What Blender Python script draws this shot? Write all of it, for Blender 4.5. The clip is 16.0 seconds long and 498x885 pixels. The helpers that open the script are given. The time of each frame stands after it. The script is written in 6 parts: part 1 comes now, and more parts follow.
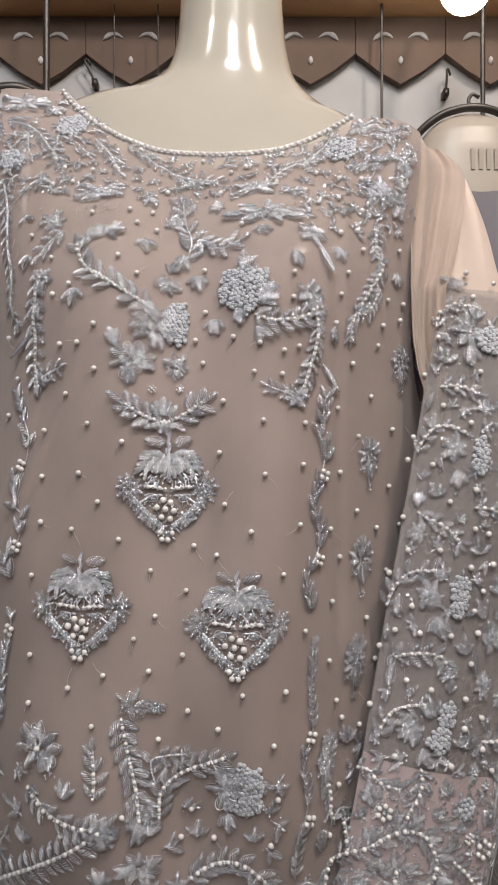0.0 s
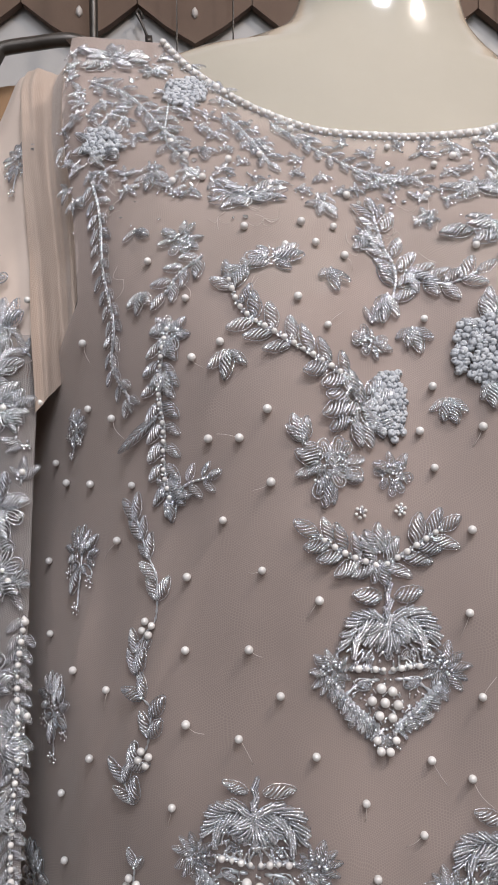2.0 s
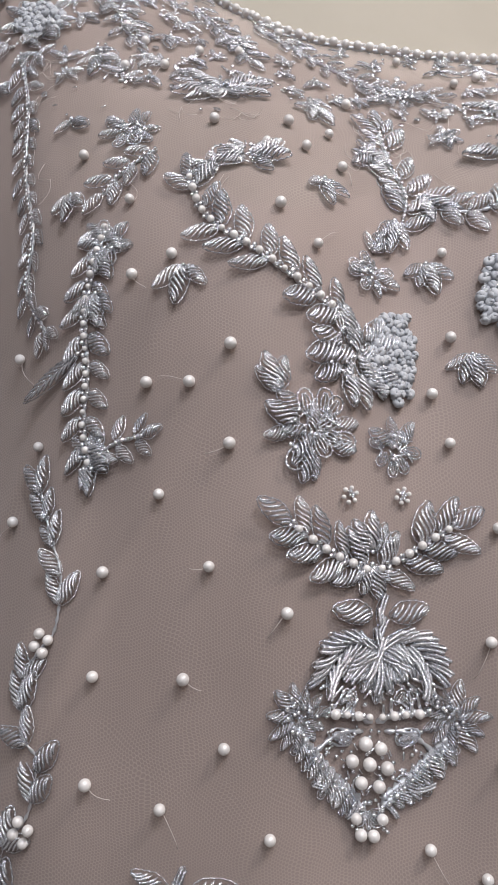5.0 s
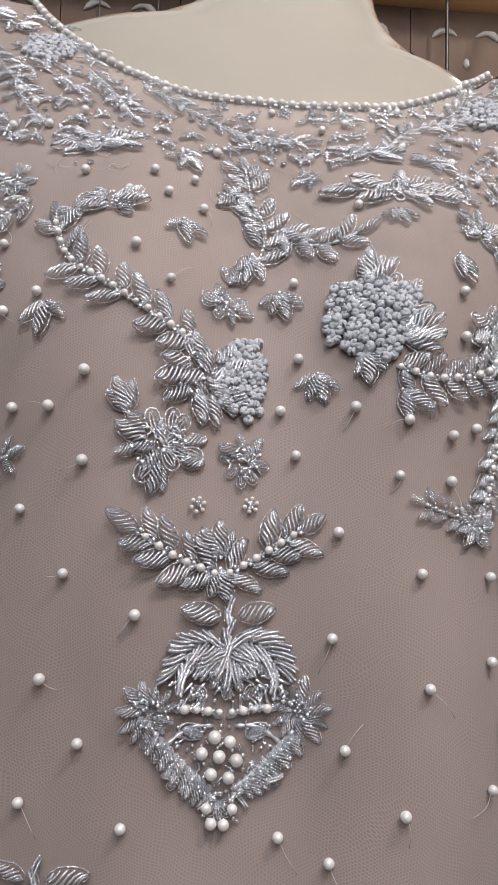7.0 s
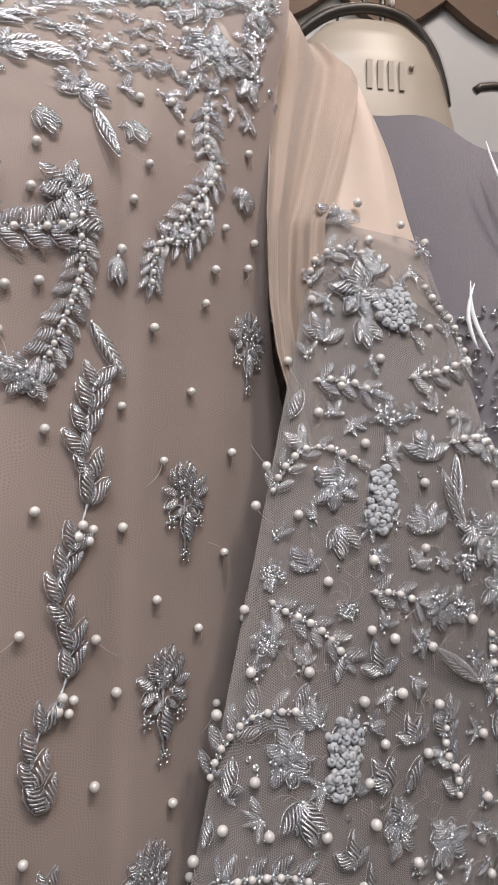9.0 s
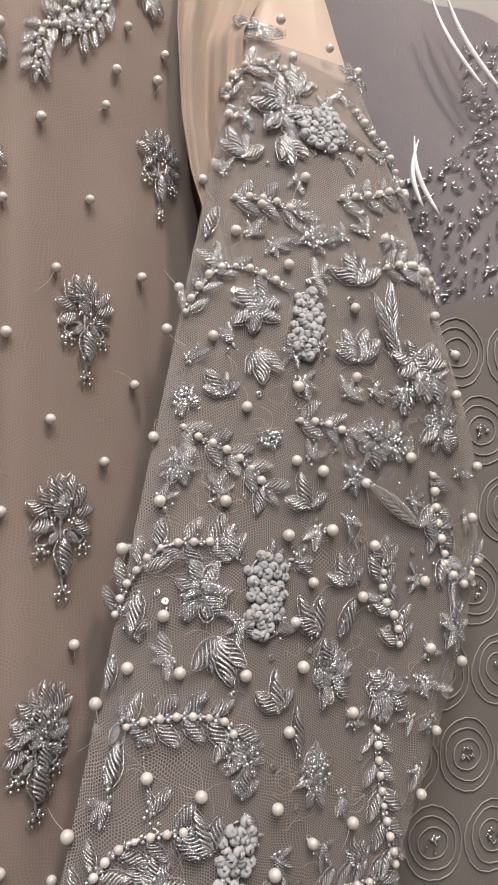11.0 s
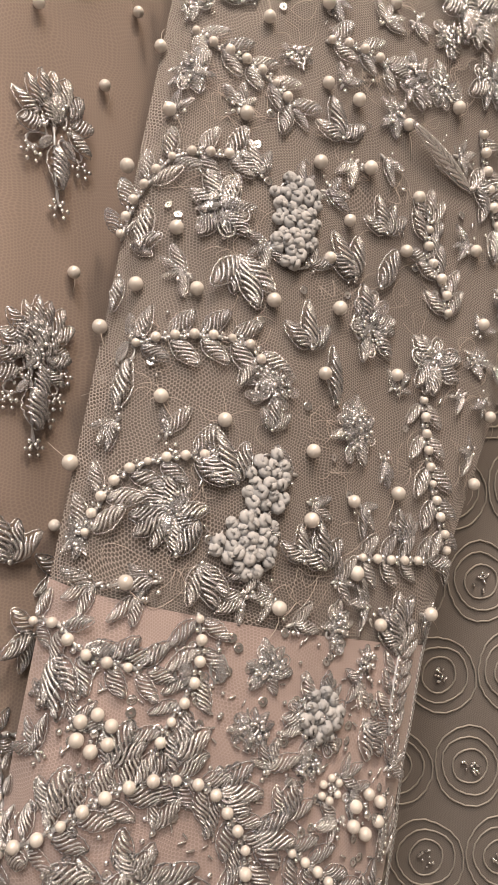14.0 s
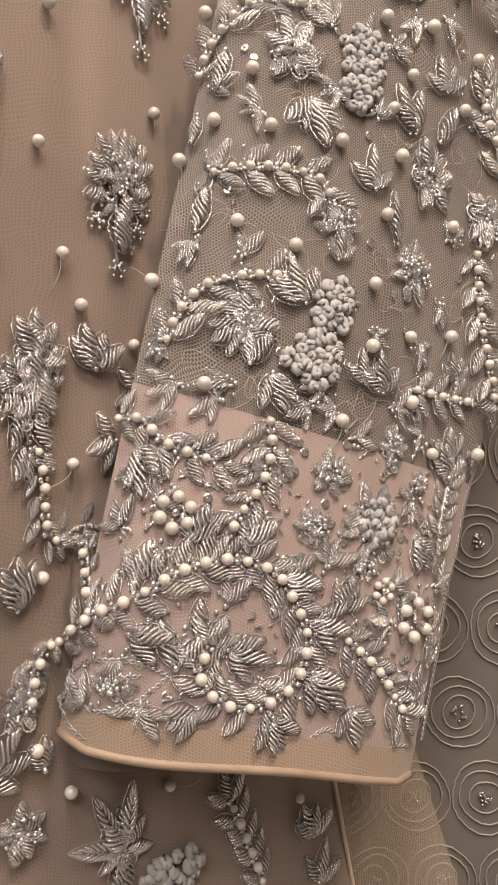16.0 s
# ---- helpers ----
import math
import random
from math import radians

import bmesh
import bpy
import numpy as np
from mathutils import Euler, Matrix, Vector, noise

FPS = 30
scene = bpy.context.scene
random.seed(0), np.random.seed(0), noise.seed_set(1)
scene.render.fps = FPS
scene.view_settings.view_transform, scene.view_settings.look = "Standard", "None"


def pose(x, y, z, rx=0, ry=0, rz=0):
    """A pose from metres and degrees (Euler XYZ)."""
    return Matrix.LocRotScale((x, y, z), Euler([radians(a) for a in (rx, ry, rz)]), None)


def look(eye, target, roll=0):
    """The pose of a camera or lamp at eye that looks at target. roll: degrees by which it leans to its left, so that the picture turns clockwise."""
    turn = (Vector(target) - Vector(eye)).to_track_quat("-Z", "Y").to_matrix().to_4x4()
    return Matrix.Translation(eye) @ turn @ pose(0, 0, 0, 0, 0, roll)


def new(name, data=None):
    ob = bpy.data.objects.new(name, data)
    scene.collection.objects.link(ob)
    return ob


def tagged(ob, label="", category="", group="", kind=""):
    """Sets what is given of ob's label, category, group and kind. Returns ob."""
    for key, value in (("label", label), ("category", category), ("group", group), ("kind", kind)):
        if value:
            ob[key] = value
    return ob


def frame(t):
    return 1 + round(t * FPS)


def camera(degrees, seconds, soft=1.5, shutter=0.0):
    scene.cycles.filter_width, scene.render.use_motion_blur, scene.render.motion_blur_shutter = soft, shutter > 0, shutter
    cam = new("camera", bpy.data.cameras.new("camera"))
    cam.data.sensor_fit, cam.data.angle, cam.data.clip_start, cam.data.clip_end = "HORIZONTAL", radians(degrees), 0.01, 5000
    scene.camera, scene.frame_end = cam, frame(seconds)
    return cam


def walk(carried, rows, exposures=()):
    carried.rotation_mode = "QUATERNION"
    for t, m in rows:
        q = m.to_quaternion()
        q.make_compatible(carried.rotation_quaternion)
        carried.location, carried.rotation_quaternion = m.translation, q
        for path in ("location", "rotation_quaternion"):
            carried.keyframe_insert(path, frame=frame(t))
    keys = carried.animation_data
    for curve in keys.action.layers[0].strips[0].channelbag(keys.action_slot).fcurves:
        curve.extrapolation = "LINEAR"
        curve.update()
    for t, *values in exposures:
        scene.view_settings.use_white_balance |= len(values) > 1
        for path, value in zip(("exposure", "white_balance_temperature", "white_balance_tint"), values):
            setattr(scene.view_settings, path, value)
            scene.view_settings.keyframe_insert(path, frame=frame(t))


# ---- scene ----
cam = camera(36.5, 16.0, 1.7)
METRES, EYE, TILT, LEAN, TURN = 1.08, 1.25, 0.0, 0.0, 0.0
ROWS = [
    (0.0, 0.0, 0.0, 0.0, -0.0, 0.0, 0.0),
    (0.5, -0.0113, 0.0839, 0.0315, -0.18, -3.09, -0.69),
    (1.0, -0.0529, 0.1225, 0.0585, 2.12, -1.58, -2.57),
    (1.5, -0.1087, 0.1579, 0.0733, 2.33, -1.57, -1.79),
    (2.0, -0.1422, 0.217, 0.0842, -2.18, -1.41, 0.4),
    (2.5, -0.1728, 0.2509, 0.0953, -2.16, -0.48, 0.3),
    (3.0, -0.1808, 0.287, 0.0907, -5.23, -0.52, -1.6),
    (3.5, -0.1676, 0.3031, 0.0772, -6.02, 1.35, -2.63),
    (4.0, -0.1468, 0.3196, 0.059, -6.46, 1.46, -3.07),
    (6.5, -0.1257, 0.3016, 0.0434, -3.85, 4.44, -3.06),
    (7.0, -0.079, 0.2898, 0.0394, -4.77, 5.14, -1.55),
    (7.5, -0.0133, 0.279, 0.0308, -5.92, 4.65, 0.19),
    (8.0, 0.0324, 0.2728, 0.0199, -6.01, 4.27, 0.29),
    (8.5, 0.0648, 0.275, 0.0048, -6.9, 4.13, -0.33),
    (9.0, 0.0858, 0.2844, -0.009, -7.38, 3.87, -0.69),
    (9.5, 0.0946, 0.2862, -0.0178, -7.8, 3.7, -0.87),
    (10.0, 0.1045, 0.2942, -0.0326, -8.31, 3.5, -0.78),
    (12.5, 0.1344, 0.3579, -0.1638, -8.18, 2.16, 2.68),
    (13.0, 0.1303, 0.3653, -0.1786, -7.94, 1.56, 2.28),
    (13.5, 0.1298, 0.3656, -0.1885, -7.57, 1.36, 2.12),
    (14.0, 0.1226, 0.3669, -0.2083, -7.39, 0.56, 1.64),
    (14.5, 0.117, 0.3729, -0.2306, -6.93, -0.96, 1.36),
    (15.0, 0.116, 0.3717, -0.2417, -6.78, -1.36, 1.41),
    (15.5, 0.1069, 0.3687, -0.254, -6.12, -1.51, 0.73),
    (16.0, 0.1035, 0.3498, -0.2597, -5.88, -1.31, 0.3),
]
EXPOSURES = [(0.0, -0.42, 6500, 11), (0.5, -0.46, 6250, 10), (1.5, -0.44, 6200, 10.5), (4.0, -0.46, 6150, 11), (7.2, -0.52, 6200, 11.5), (8.5, -0.46, 6350, 11.5), (10.2, -0.44, 6400, 11.5), (12.3, 0.02, 8050, 13.5), (14.0, -0.02, 8250, 15.5), (16.0, 0.04, 8350, 17)]
walk(cam, [(t, pose(0, 0, EYE, TILT, LEAN, TURN) @ pose(METRES * x, METRES * y, METRES * z, 90 + pitch, roll, yaw)) for t, x, y, z, yaw, pitch, roll in ROWS], EXPOSURES)

# ---------------------------------------------------------------- light
world = bpy.data.worlds.new("shop_air")
scene.world = world
world.use_nodes = True
world.node_tree.nodes["Background"].inputs[0].default_value = (0.80, 0.86, 1.0, 1)
world.node_tree.nodes["Background"].inputs[1].default_value = 0.08


def area_lamp(name, eye, target, size, power, colour):
    data = bpy.data.lights.new(name, "AREA")
    data.shape, data.size, data.energy, data.color = "DISK", size, power, colour
    ob = new(name, data)
    ob.matrix_world = look(eye, target)
    return ob


area_lamp("ceiling_panel_light", (-0.35, -1.25, 2.66), (-0.05, 0.7, 1.1), 1.3, 38, (0.95, 0.97, 1.0))
area_lamp("ceiling_panel_light", (0.05, -0.25, 2.68), (0.0, 0.75, 1.3), 0.3, 17, (0.97, 0.97, 1.0))
area_lamp("ceiling_spot_light", (0.62, 0.1, 2.6), (0.10, 0.72, 1.2), 0.16, 19, (1.0, 0.86, 0.74))
area_lamp("ceiling_spot_light", (-0.75, -0.1, 2.6), (-0.1, 0.72, 1.2), 0.14, 4, (1.0, 0.95, 0.88))
area_lamp("ceiling_spot_light", (0.3, -0.9, 2.62), (0.0, 0.7, 1.0), 0.14, 9, (1.0, 0.95, 0.88))

# ---------------------------------------------------------------- materials


def material(name, colour, rough=0.6, metal=0.0, **more):
    m = bpy.data.materials.new(name)
    m.use_nodes = True
    b = m.node_tree.nodes["Principled BSDF"]
    b.inputs["Base Color"].default_value = (*colour, 1)
    b.inputs["Roughness"].default_value = rough
    b.inputs["Metallic"].default_value = metal
    for key, value in more.items():
        b.inputs[key.replace("_", " ")].default_value = value
    return m


def node(m, kind, **settings):
    n = m.node_tree.nodes.new("ShaderNode" + kind)
    for key, value in settings.items():
        if key in ("operation", "blend_type", "data_type", "noise_dimensions", "wave_type", "feature"):
            if key == "operation":
                n.operation = value
            elif key == "blend_type":
                n.blend_type = value
            elif key == "data_type":
                n.data_type = value
            elif key == "wave_type":
                n.wave_type = value
            elif key == "feature":
                n.feature = value
        else:
            n.inputs[key].default_value = value
    return n


def join(m, a, b):
    m.node_tree.links.new(a, b)


def mottled(m, low, high, scale, fine=900.0, bump=0.15, rough=None):
    """Cloudy colour between two tones at one scale and fine relief at another."""
    b = m.node_tree.nodes["Principled BSDF"]
    co = node(m, "TexCoord")
    n1 = node(m, "TexNoise", Scale=scale, Detail=6.0, Roughness=0.6)
    join(m, co.outputs["Object"], n1.inputs["Vector"])
    ramp = node(m, "ValToRGB")
    ramp.color_ramp.elements[0].color, ramp.color_ramp.elements[1].color = (*low, 1), (*high, 1)
    ramp.color_ramp.elements[0].position, ramp.color_ramp.elements[1].position = 0.3, 0.7
    join(m, n1.outputs["Fac"], ramp.inputs["Fac"])
    join(m, ramp.outputs["Color"], b.inputs["Base Color"])
    n2 = node(m, "TexNoise", Scale=fine, Detail=3.0)
    join(m, co.outputs["Object"], n2.inputs["Vector"])
    bp = node(m, "Bump", Strength=bump, Distance=0.001)
    join(m, n2.outputs["Fac"], bp.inputs["Height"])
    join(m, bp.outputs["Normal"], b.inputs["Normal"])
    return m


def net_mask(m, cell):
    """A hexagonal net of that cell size in x and z: 1 on the threads, 0 in the holes."""
    co = node(m, "TexCoord")
    warp = node(m, "TexNoise", Scale=35.0, Detail=2.0)
    join(m, co.outputs["Object"], warp.inputs["Vector"])
    mixed = node(m, "VectorMath", operation="MULTIPLY_ADD")
    mixed.inputs[1].default_value = (0.012, 0.012, 0.012)
    join(m, warp.outputs["Color"], mixed.inputs[0])
    join(m, co.outputs["Object"], mixed.inputs[2])
    k = 2 * math.pi / (cell * 0.866)
    waves = []
    for a in (0, 60, 120):
        d = node(m, "VectorMath", operation="DOT_PRODUCT")
        d.inputs[1].default_value = (k * math.cos(radians(a)), 0, k * math.sin(radians(a)))
        join(m, mixed.outputs[0], d.inputs[0])
        c = node(m, "Math", operation="COSINE")
        join(m, d.outputs["Value"], c.inputs[0])
        waves.append(c)
    s1 = node(m, "Math", operation="ADD")
    join(m, waves[0].outputs[0], s1.inputs[0])
    join(m, waves[1].outputs[0], s1.inputs[1])
    s2 = node(m, "Math", operation="ADD")
    join(m, s1.outputs[0], s2.inputs[0])
    join(m, waves[2].outputs[0], s2.inputs[1])
    r = node(m, "MapRange")
    r.inputs["From Min"].default_value, r.inputs["From Max"].default_value = 0.1, -1.0
    join(m, s2.outputs[0], r.inputs["Value"])
    return r.outputs["Result"]


def tulle(name, thread, hole, cell, least, most, cloud=14.0):
    """Net fabric: tone by thread and hole, partly open in the holes."""
    m = material(name, thread, 0.75, 0.0, Sheen_Weight=0.25, Sheen_Roughness=0.5)
    m.node_tree.nodes["Principled BSDF"].inputs["Specular IOR Level"].default_value = 0.25
    b, out = m.node_tree.nodes["Principled BSDF"], m.node_tree.nodes["Material Output"]
    mask = net_mask(m, cell)
    mix = node(m, "Mix", data_type="RGBA")
    mix.inputs["A"].default_value, mix.inputs["B"].default_value = (*hole, 1), (*thread, 1)
    for s in mix.inputs:
        if s.type == "RGBA":
            s.default_value = (*hole, 1) if s.name == "A" else (*thread, 1)
    join(m, mask, mix.inputs["Factor"])
    co = node(m, "TexCoord")
    n = node(m, "TexNoise", Scale=cloud, Detail=4.0)
    join(m, co.outputs["Object"], n.inputs["Vector"])
    tone = node(m, "MapRange")
    tone.inputs["To Min"].default_value, tone.inputs["To Max"].default_value = 0.82, 1.15
    join(m, n.outputs["Fac"], tone.inputs["Value"])
    mul = node(m, "VectorMath", operation="SCALE")
    colour_out = [o for o in mix.outputs if o.type == "RGBA"][0]
    join(m, colour_out, mul.inputs[0])
    join(m, tone.outputs["Result"], mul.inputs["Scale"])
    join(m, mul.outputs[0], b.inputs["Base Color"])
    if most < 1 or least < 1:
        clear = node(m, "BsdfTransparent")
        r = node(m, "MapRange")
        r.inputs["To Min"].default_value, r.inputs["To Max"].default_value = least, most
        join(m, mask, r.inputs["Value"])
        ms = node(m, "MixShader")
        join(m, r.outputs["Result"], ms.inputs[0])
        join(m, clear.outputs[0], ms.inputs[1])
        join(m, b.outputs[0], ms.inputs[2])
        join(m, ms.outputs[0], out.inputs["Surface"])
    bp = node(m, "Bump", Strength=0.25, Distance=0.0004)
    join(m, mask, bp.inputs["Height"])
    join(m, bp.outputs["Normal"], b.inputs["Normal"])
    return m


def varied(m, low, high, by="Random"):
    """Each piece takes its own tone between two colours."""
    b = m.node_tree.nodes["Principled BSDF"]
    info = node(m, "ObjectInfo")
    ramp = node(m, "ValToRGB")
    ramp.color_ramp.elements[0].color, ramp.color_ramp.elements[1].color = (*low, 1), (*high, 1)
    join(m, info.outputs["Random"], ramp.inputs["Fac"])
    join(m, ramp.outputs["Color"], b.inputs["Base Color"])
    return m


BODICE_NET = tulle("bodice_tulle", (0.385, 0.312, 0.282), (0.35, 0.284, 0.257), 0.0013, 0.64, 0.70)
GATHER_NET = tulle("gathered_tulle", (0.40, 0.315, 0.262), (0.31, 0.242, 0.20), 0.0013, 1, 1, 22.0)
# the sleeve net's dark hole tone carries the shade seen through it
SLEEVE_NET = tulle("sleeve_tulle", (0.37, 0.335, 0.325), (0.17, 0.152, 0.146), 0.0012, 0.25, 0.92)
CUFF_NET = tulle("cuff_tulle", (0.42, 0.345, 0.338), (0.34, 0.272, 0.266), 0.0011, 1, 1, 40.0)
VEIL_NET = tulle("skirt_tulle", (0.42, 0.35, 0.29), (0.33, 0.27, 0.22), 0.0011, 0.35, 0.75)
LINING = mottled(material("bodice_lining", (0.34, 0.27, 0.23), 0.55), (0.315, 0.248, 0.22), (0.40, 0.32, 0.285), 6.0, 1500.0, 0.05)
NUDE = mottled(material("nude_satin", (0.6, 0.48, 0.38), 0.5, 0, Sheen_Weight=0.2), (0.49, 0.395, 0.34), (0.58, 0.475, 0.41), 9.0, 1400.0, 0.08)
PIPING = mottled(material("cream_piping", (0.42, 0.33, 0.26), 0.55), (0.31, 0.235, 0.185), (0.40, 0.31, 0.25), 60.0, 1500.0, 0.1)
SKIN = mottled(material("mannequin_gloss", (0.66, 0.60, 0.50), 0.16, 0, Coat_Weight=0.4, Coat_Roughness=0.06), (0.36, 0.333, 0.28), (0.40, 0.368, 0.31), 5.0, 300.0, 0.02)
FORM = mottled(material("dress_form_skin", (0.42, 0.36, 0.28), 0.4), (0.29, 0.25, 0.205), (0.36, 0.31, 0.255), 5.0, 400.0, 0.05)
# dark tone that paints the shade inside the sleeves
SLEEVE_SHADE = mottled(material("sleeve_inside_shade", (0.13, 0.115, 0.108), 0.7), (0.135, 0.12, 0.114), (0.185, 0.166, 0.158), 10.0, 1200.0, 0.1)
WIRE = varied(material("silver_wire", (0.7, 0.72, 0.76), 0.25, 0.8), (0.52, 0.535, 0.575), (0.80, 0.81, 0.84))


def coiled(m, scale):
    """The fine turns of the coiled wire."""
    b = m.node_tree.nodes["Principled BSDF"]
    co = node(m, "TexCoord")
    w = node(m, "TexWave", Scale=scale, Distortion=2.0)
    w.inputs["Detail Scale"].default_value = 3.0
    join(m, co.outputs["Object"], w.inputs["Vector"])
    bp = node(m, "Bump", Strength=0.7, Distance=0.00014)
    join(m, w.outputs["Fac"], bp.inputs["Height"])
    join(m, bp.outputs["Normal"], b.inputs["Normal"])


coiled(WIRE, 9.0)
CORD = material("silver_cord", (0.60, 0.615, 0.65), 0.38, 0.7)
KNOT_YARN = varied(material("knot_yarn", (0.5, 0.53, 0.58), 0.8), (0.37, 0.385, 0.415), (0.48, 0.49, 0.515))
PEARL = varied(material("pearl_lustre", (0.6, 0.58, 0.55), 0.26, 0.08, Coat_Weight=0.6, Coat_Roughness=0.12), (0.60, 0.575, 0.56), (0.72, 0.695, 0.675))
CRYSTAL = material("crystal_bead", (0.86, 0.88, 0.93), 0.03, 0, Transmission_Weight=0.85, IOR=1.55)
GLINT = material("silver_seed_bead", (0.82, 0.84, 0.88), 0.16, 0.95)
SEQUIN = material("sequin_foil", (0.75, 0.72, 0.76), 0.12, 0.9)
THREAD = material("loose_thread", (0.48, 0.43, 0.40), 0.7)
WOOD = mottled(material("pine_beam", (0.45, 0.26, 0.13), 0.5), (0.36, 0.20, 0.10), (0.52, 0.31, 0.16), 4.0, 120.0, 0.3)
WALL_PAINT = mottled(material("grey_wall_paint", (0.36, 0.35, 0.345), 0.8), (0.33, 0.32, 0.315), (0.40, 0.385, 0.38), 4.0, 200.0, 0.1)
FRIEZE = mottled(material("brown_frieze", (0.10, 0.065, 0.045), 0.8), (0.085, 0.052, 0.036), (0.125, 0.082, 0.058), 9.0, 300.0, 0.1)
PLASTER = mottled(material("grey_white_wall", (0.6, 0.58, 0.56), 0.7), (0.55, 0.53, 0.52), (0.64, 0.62, 0.60), 5.0, 200.0, 0.1)
IRON = mottled(material("dark_metal", (0.05, 0.045, 0.042), 0.4, 0.6), (0.04, 0.035, 0.03), (0.08, 0.07, 0.065), 30.0, 500.0, 0.1)
GREY_HOOK = mottled(material("grey_plastic_hook", (0.2, 0.2, 0.21), 0.35), (0.17, 0.17, 0.18), (0.24, 0.24, 0.25), 30.0, 500.0, 0.05)
BROWN_CLOTH = tulle("brown_sheer_cloth", (0.36, 0.22, 0.12), (0.28, 0.165, 0.09), 0.0014, 1, 1)
GREY_CLOTH = tulle("grey_mauve_cloth", (0.20, 0.185, 0.20), (0.165, 0.15, 0.165), 0.0012, 1, 1, 9.0)
RING_CLOTH = tulle("grey_ring_cloth", (0.195, 0.178, 0.172), (0.155, 0.142, 0.137), 0.0010, 1, 1, 9.0)
RING_THREAD = material("pale_ring_thread", (0.37, 0.355, 0.34), 0.55, 0.2)
CUT_OUT = mottled(material("faded_cut_out", (0.4, 0.37, 0.35), 0.8), (0.34, 0.31, 0.29), (0.46, 0.43, 0.41), 20.0, 300.0, 0.1)
PLASTIC = material("clear_garment_bag", (1, 1, 1), 0.06, 0, Transmission_Weight=1.0, IOR=1.02, Alpha=0.25)
PLASTIC.node_tree.nodes["Principled BSDF"].inputs["Specular IOR Level"].default_value = 1.0
# glossy near-white for the highlight streaks modelled on the bag
HIGHLIGHT = material("highlight_white", (0.9, 0.9, 0.92), 0.08, 0, Coat_Weight=1.0)
FLOOR_TILE = mottled(material("floor_tile", (0.4, 0.36, 0.32), 0.35), (0.34, 0.3, 0.27), (0.45, 0.41, 0.37), 4.0, 200.0, 0.05)
BULB = bpy.data.materials.new("lit_bulb")
BULB.use_nodes = True
BULB.node_tree.nodes["Principled BSDF"].inputs["Emission Color"].default_value = (1.0, 0.93, 0.82, 1)
BULB.node_tree.nodes["Principled BSDF"].inputs["Emission Strength"].default_value = 12.0

# ---------------------------------------------------------------- mesh helpers


def mesh_of(name, verts, faces, smooth=True):
    me = bpy.data.meshes.new(name)
    me.from_pydata([tuple(v) for v in verts], [], faces)
    me.validate()
    if smooth:
        me.polygons.foreach_set("use_smooth", [True] * len(me.polygons))
    return me


def part(name, data, mat, parent=None, label=""):
    """One mesh object, from mesh data or a bmesh, under a thing or a part."""
    if isinstance(data, bmesh.types.BMesh):
        me = bpy.data.meshes.new(name)
        data.to_mesh(me)
        data.free()
        data = me
    if mat and not data.materials:
        data.materials.append(mat)
    ob = new(name, data)
    if parent:
        ob.parent = parent
        ob.matrix_parent_inverse = parent.matrix_world.inverted()
    if label:
        tagged(ob, label)
    return ob


def thing(name, base, label, category, group="", kind=""):
    ob = new(name)
    ob.empty_display_size = 0.05
    ob.location = base
    ob.matrix_world = Matrix.Translation(base)
    return tagged(ob, label, category, group, kind)


def tube(verts, faces, pts, radius, sides=5, closed=False):
    """Adds a round tube along the points to a list of vertices and faces; radius: one or one a point."""
    n, base = len(pts), len(verts)
    pts = [Vector(p) for p in pts]
    for i, p in enumerate(pts):
        if closed:
            d = pts[(i + 1) % n] - pts[i - 1]
        else:
            d = pts[min(i + 1, n - 1)] - pts[max(i - 1, 0)]
        d = d.normalized() if d.length > 1e-9 else Vector((0, 0, 1))
        side = d.cross(Vector((0.13, -0.95, 0.28)))
        side = side.normalized() if side.length > 1e-6 else Vector((1, 0, 0))
        up = side.cross(d)
        r = radius[i] if isinstance(radius, (list, tuple)) else radius
        for k in range(sides):
            a = 2 * math.pi * k / sides
            verts.append(p + (side * math.cos(a) + up * math.sin(a)) * r)
    for i in range(n if closed else n - 1):
        for k in range(sides):
            a, b = base + i * sides, base + ((i + 1) % n) * sides
            faces.append((a + k, a + (k + 1) % sides, b + (k + 1) % sides, b + k))
    if not closed:
        faces.append(tuple(base + k for k in reversed(range(sides))))
        faces.append(tuple(base + (n - 1) * sides + k for k in range(sides)))


def smooth_path(pts, step):
    """A Catmull-Rom path through the points, with a point about every step."""
    pts = [Vector(p) for p in pts]
    if len(pts) == 2:
        n = max(2, int((pts[1] - pts[0]).length / step))
        return [pts[0].lerp(pts[1], i / n) for i in range(n + 1)]
    ext = [2 * pts[0] - pts[1], *pts, 2 * pts[-1] - pts[-2]]
    out = []
    for i in range(1, len(ext) - 2):
        p0, p1, p2, p3 = ext[i - 1:i + 3]
        n = max(1, round((p2 - p1).length / step))
        for k in range(n):
            t = k / n
            out.append(0.5 * (2 * p1 + (p2 - p0) * t + (2 * p0 - 5 * p1 + 4 * p2 - p3) * t * t + (3 * p1 - p0 - 3 * p2 + p3) * t ** 3))
    return out + [pts[-1]]


def box(verts, faces, x0, x1, y0, y1, z0, z1):
    b = len(verts)
    verts += [Vector((x, y, z)) for x in (x0, x1) for y in (y0, y1) for z in (z0, z1)]
    faces += [tuple(b + i for i in f) for f in ((0, 1, 3, 2), (4, 6, 7, 5), (0, 4, 5, 1), (2, 3, 7, 6), (0, 2, 6, 4), (1, 5, 7, 3))]


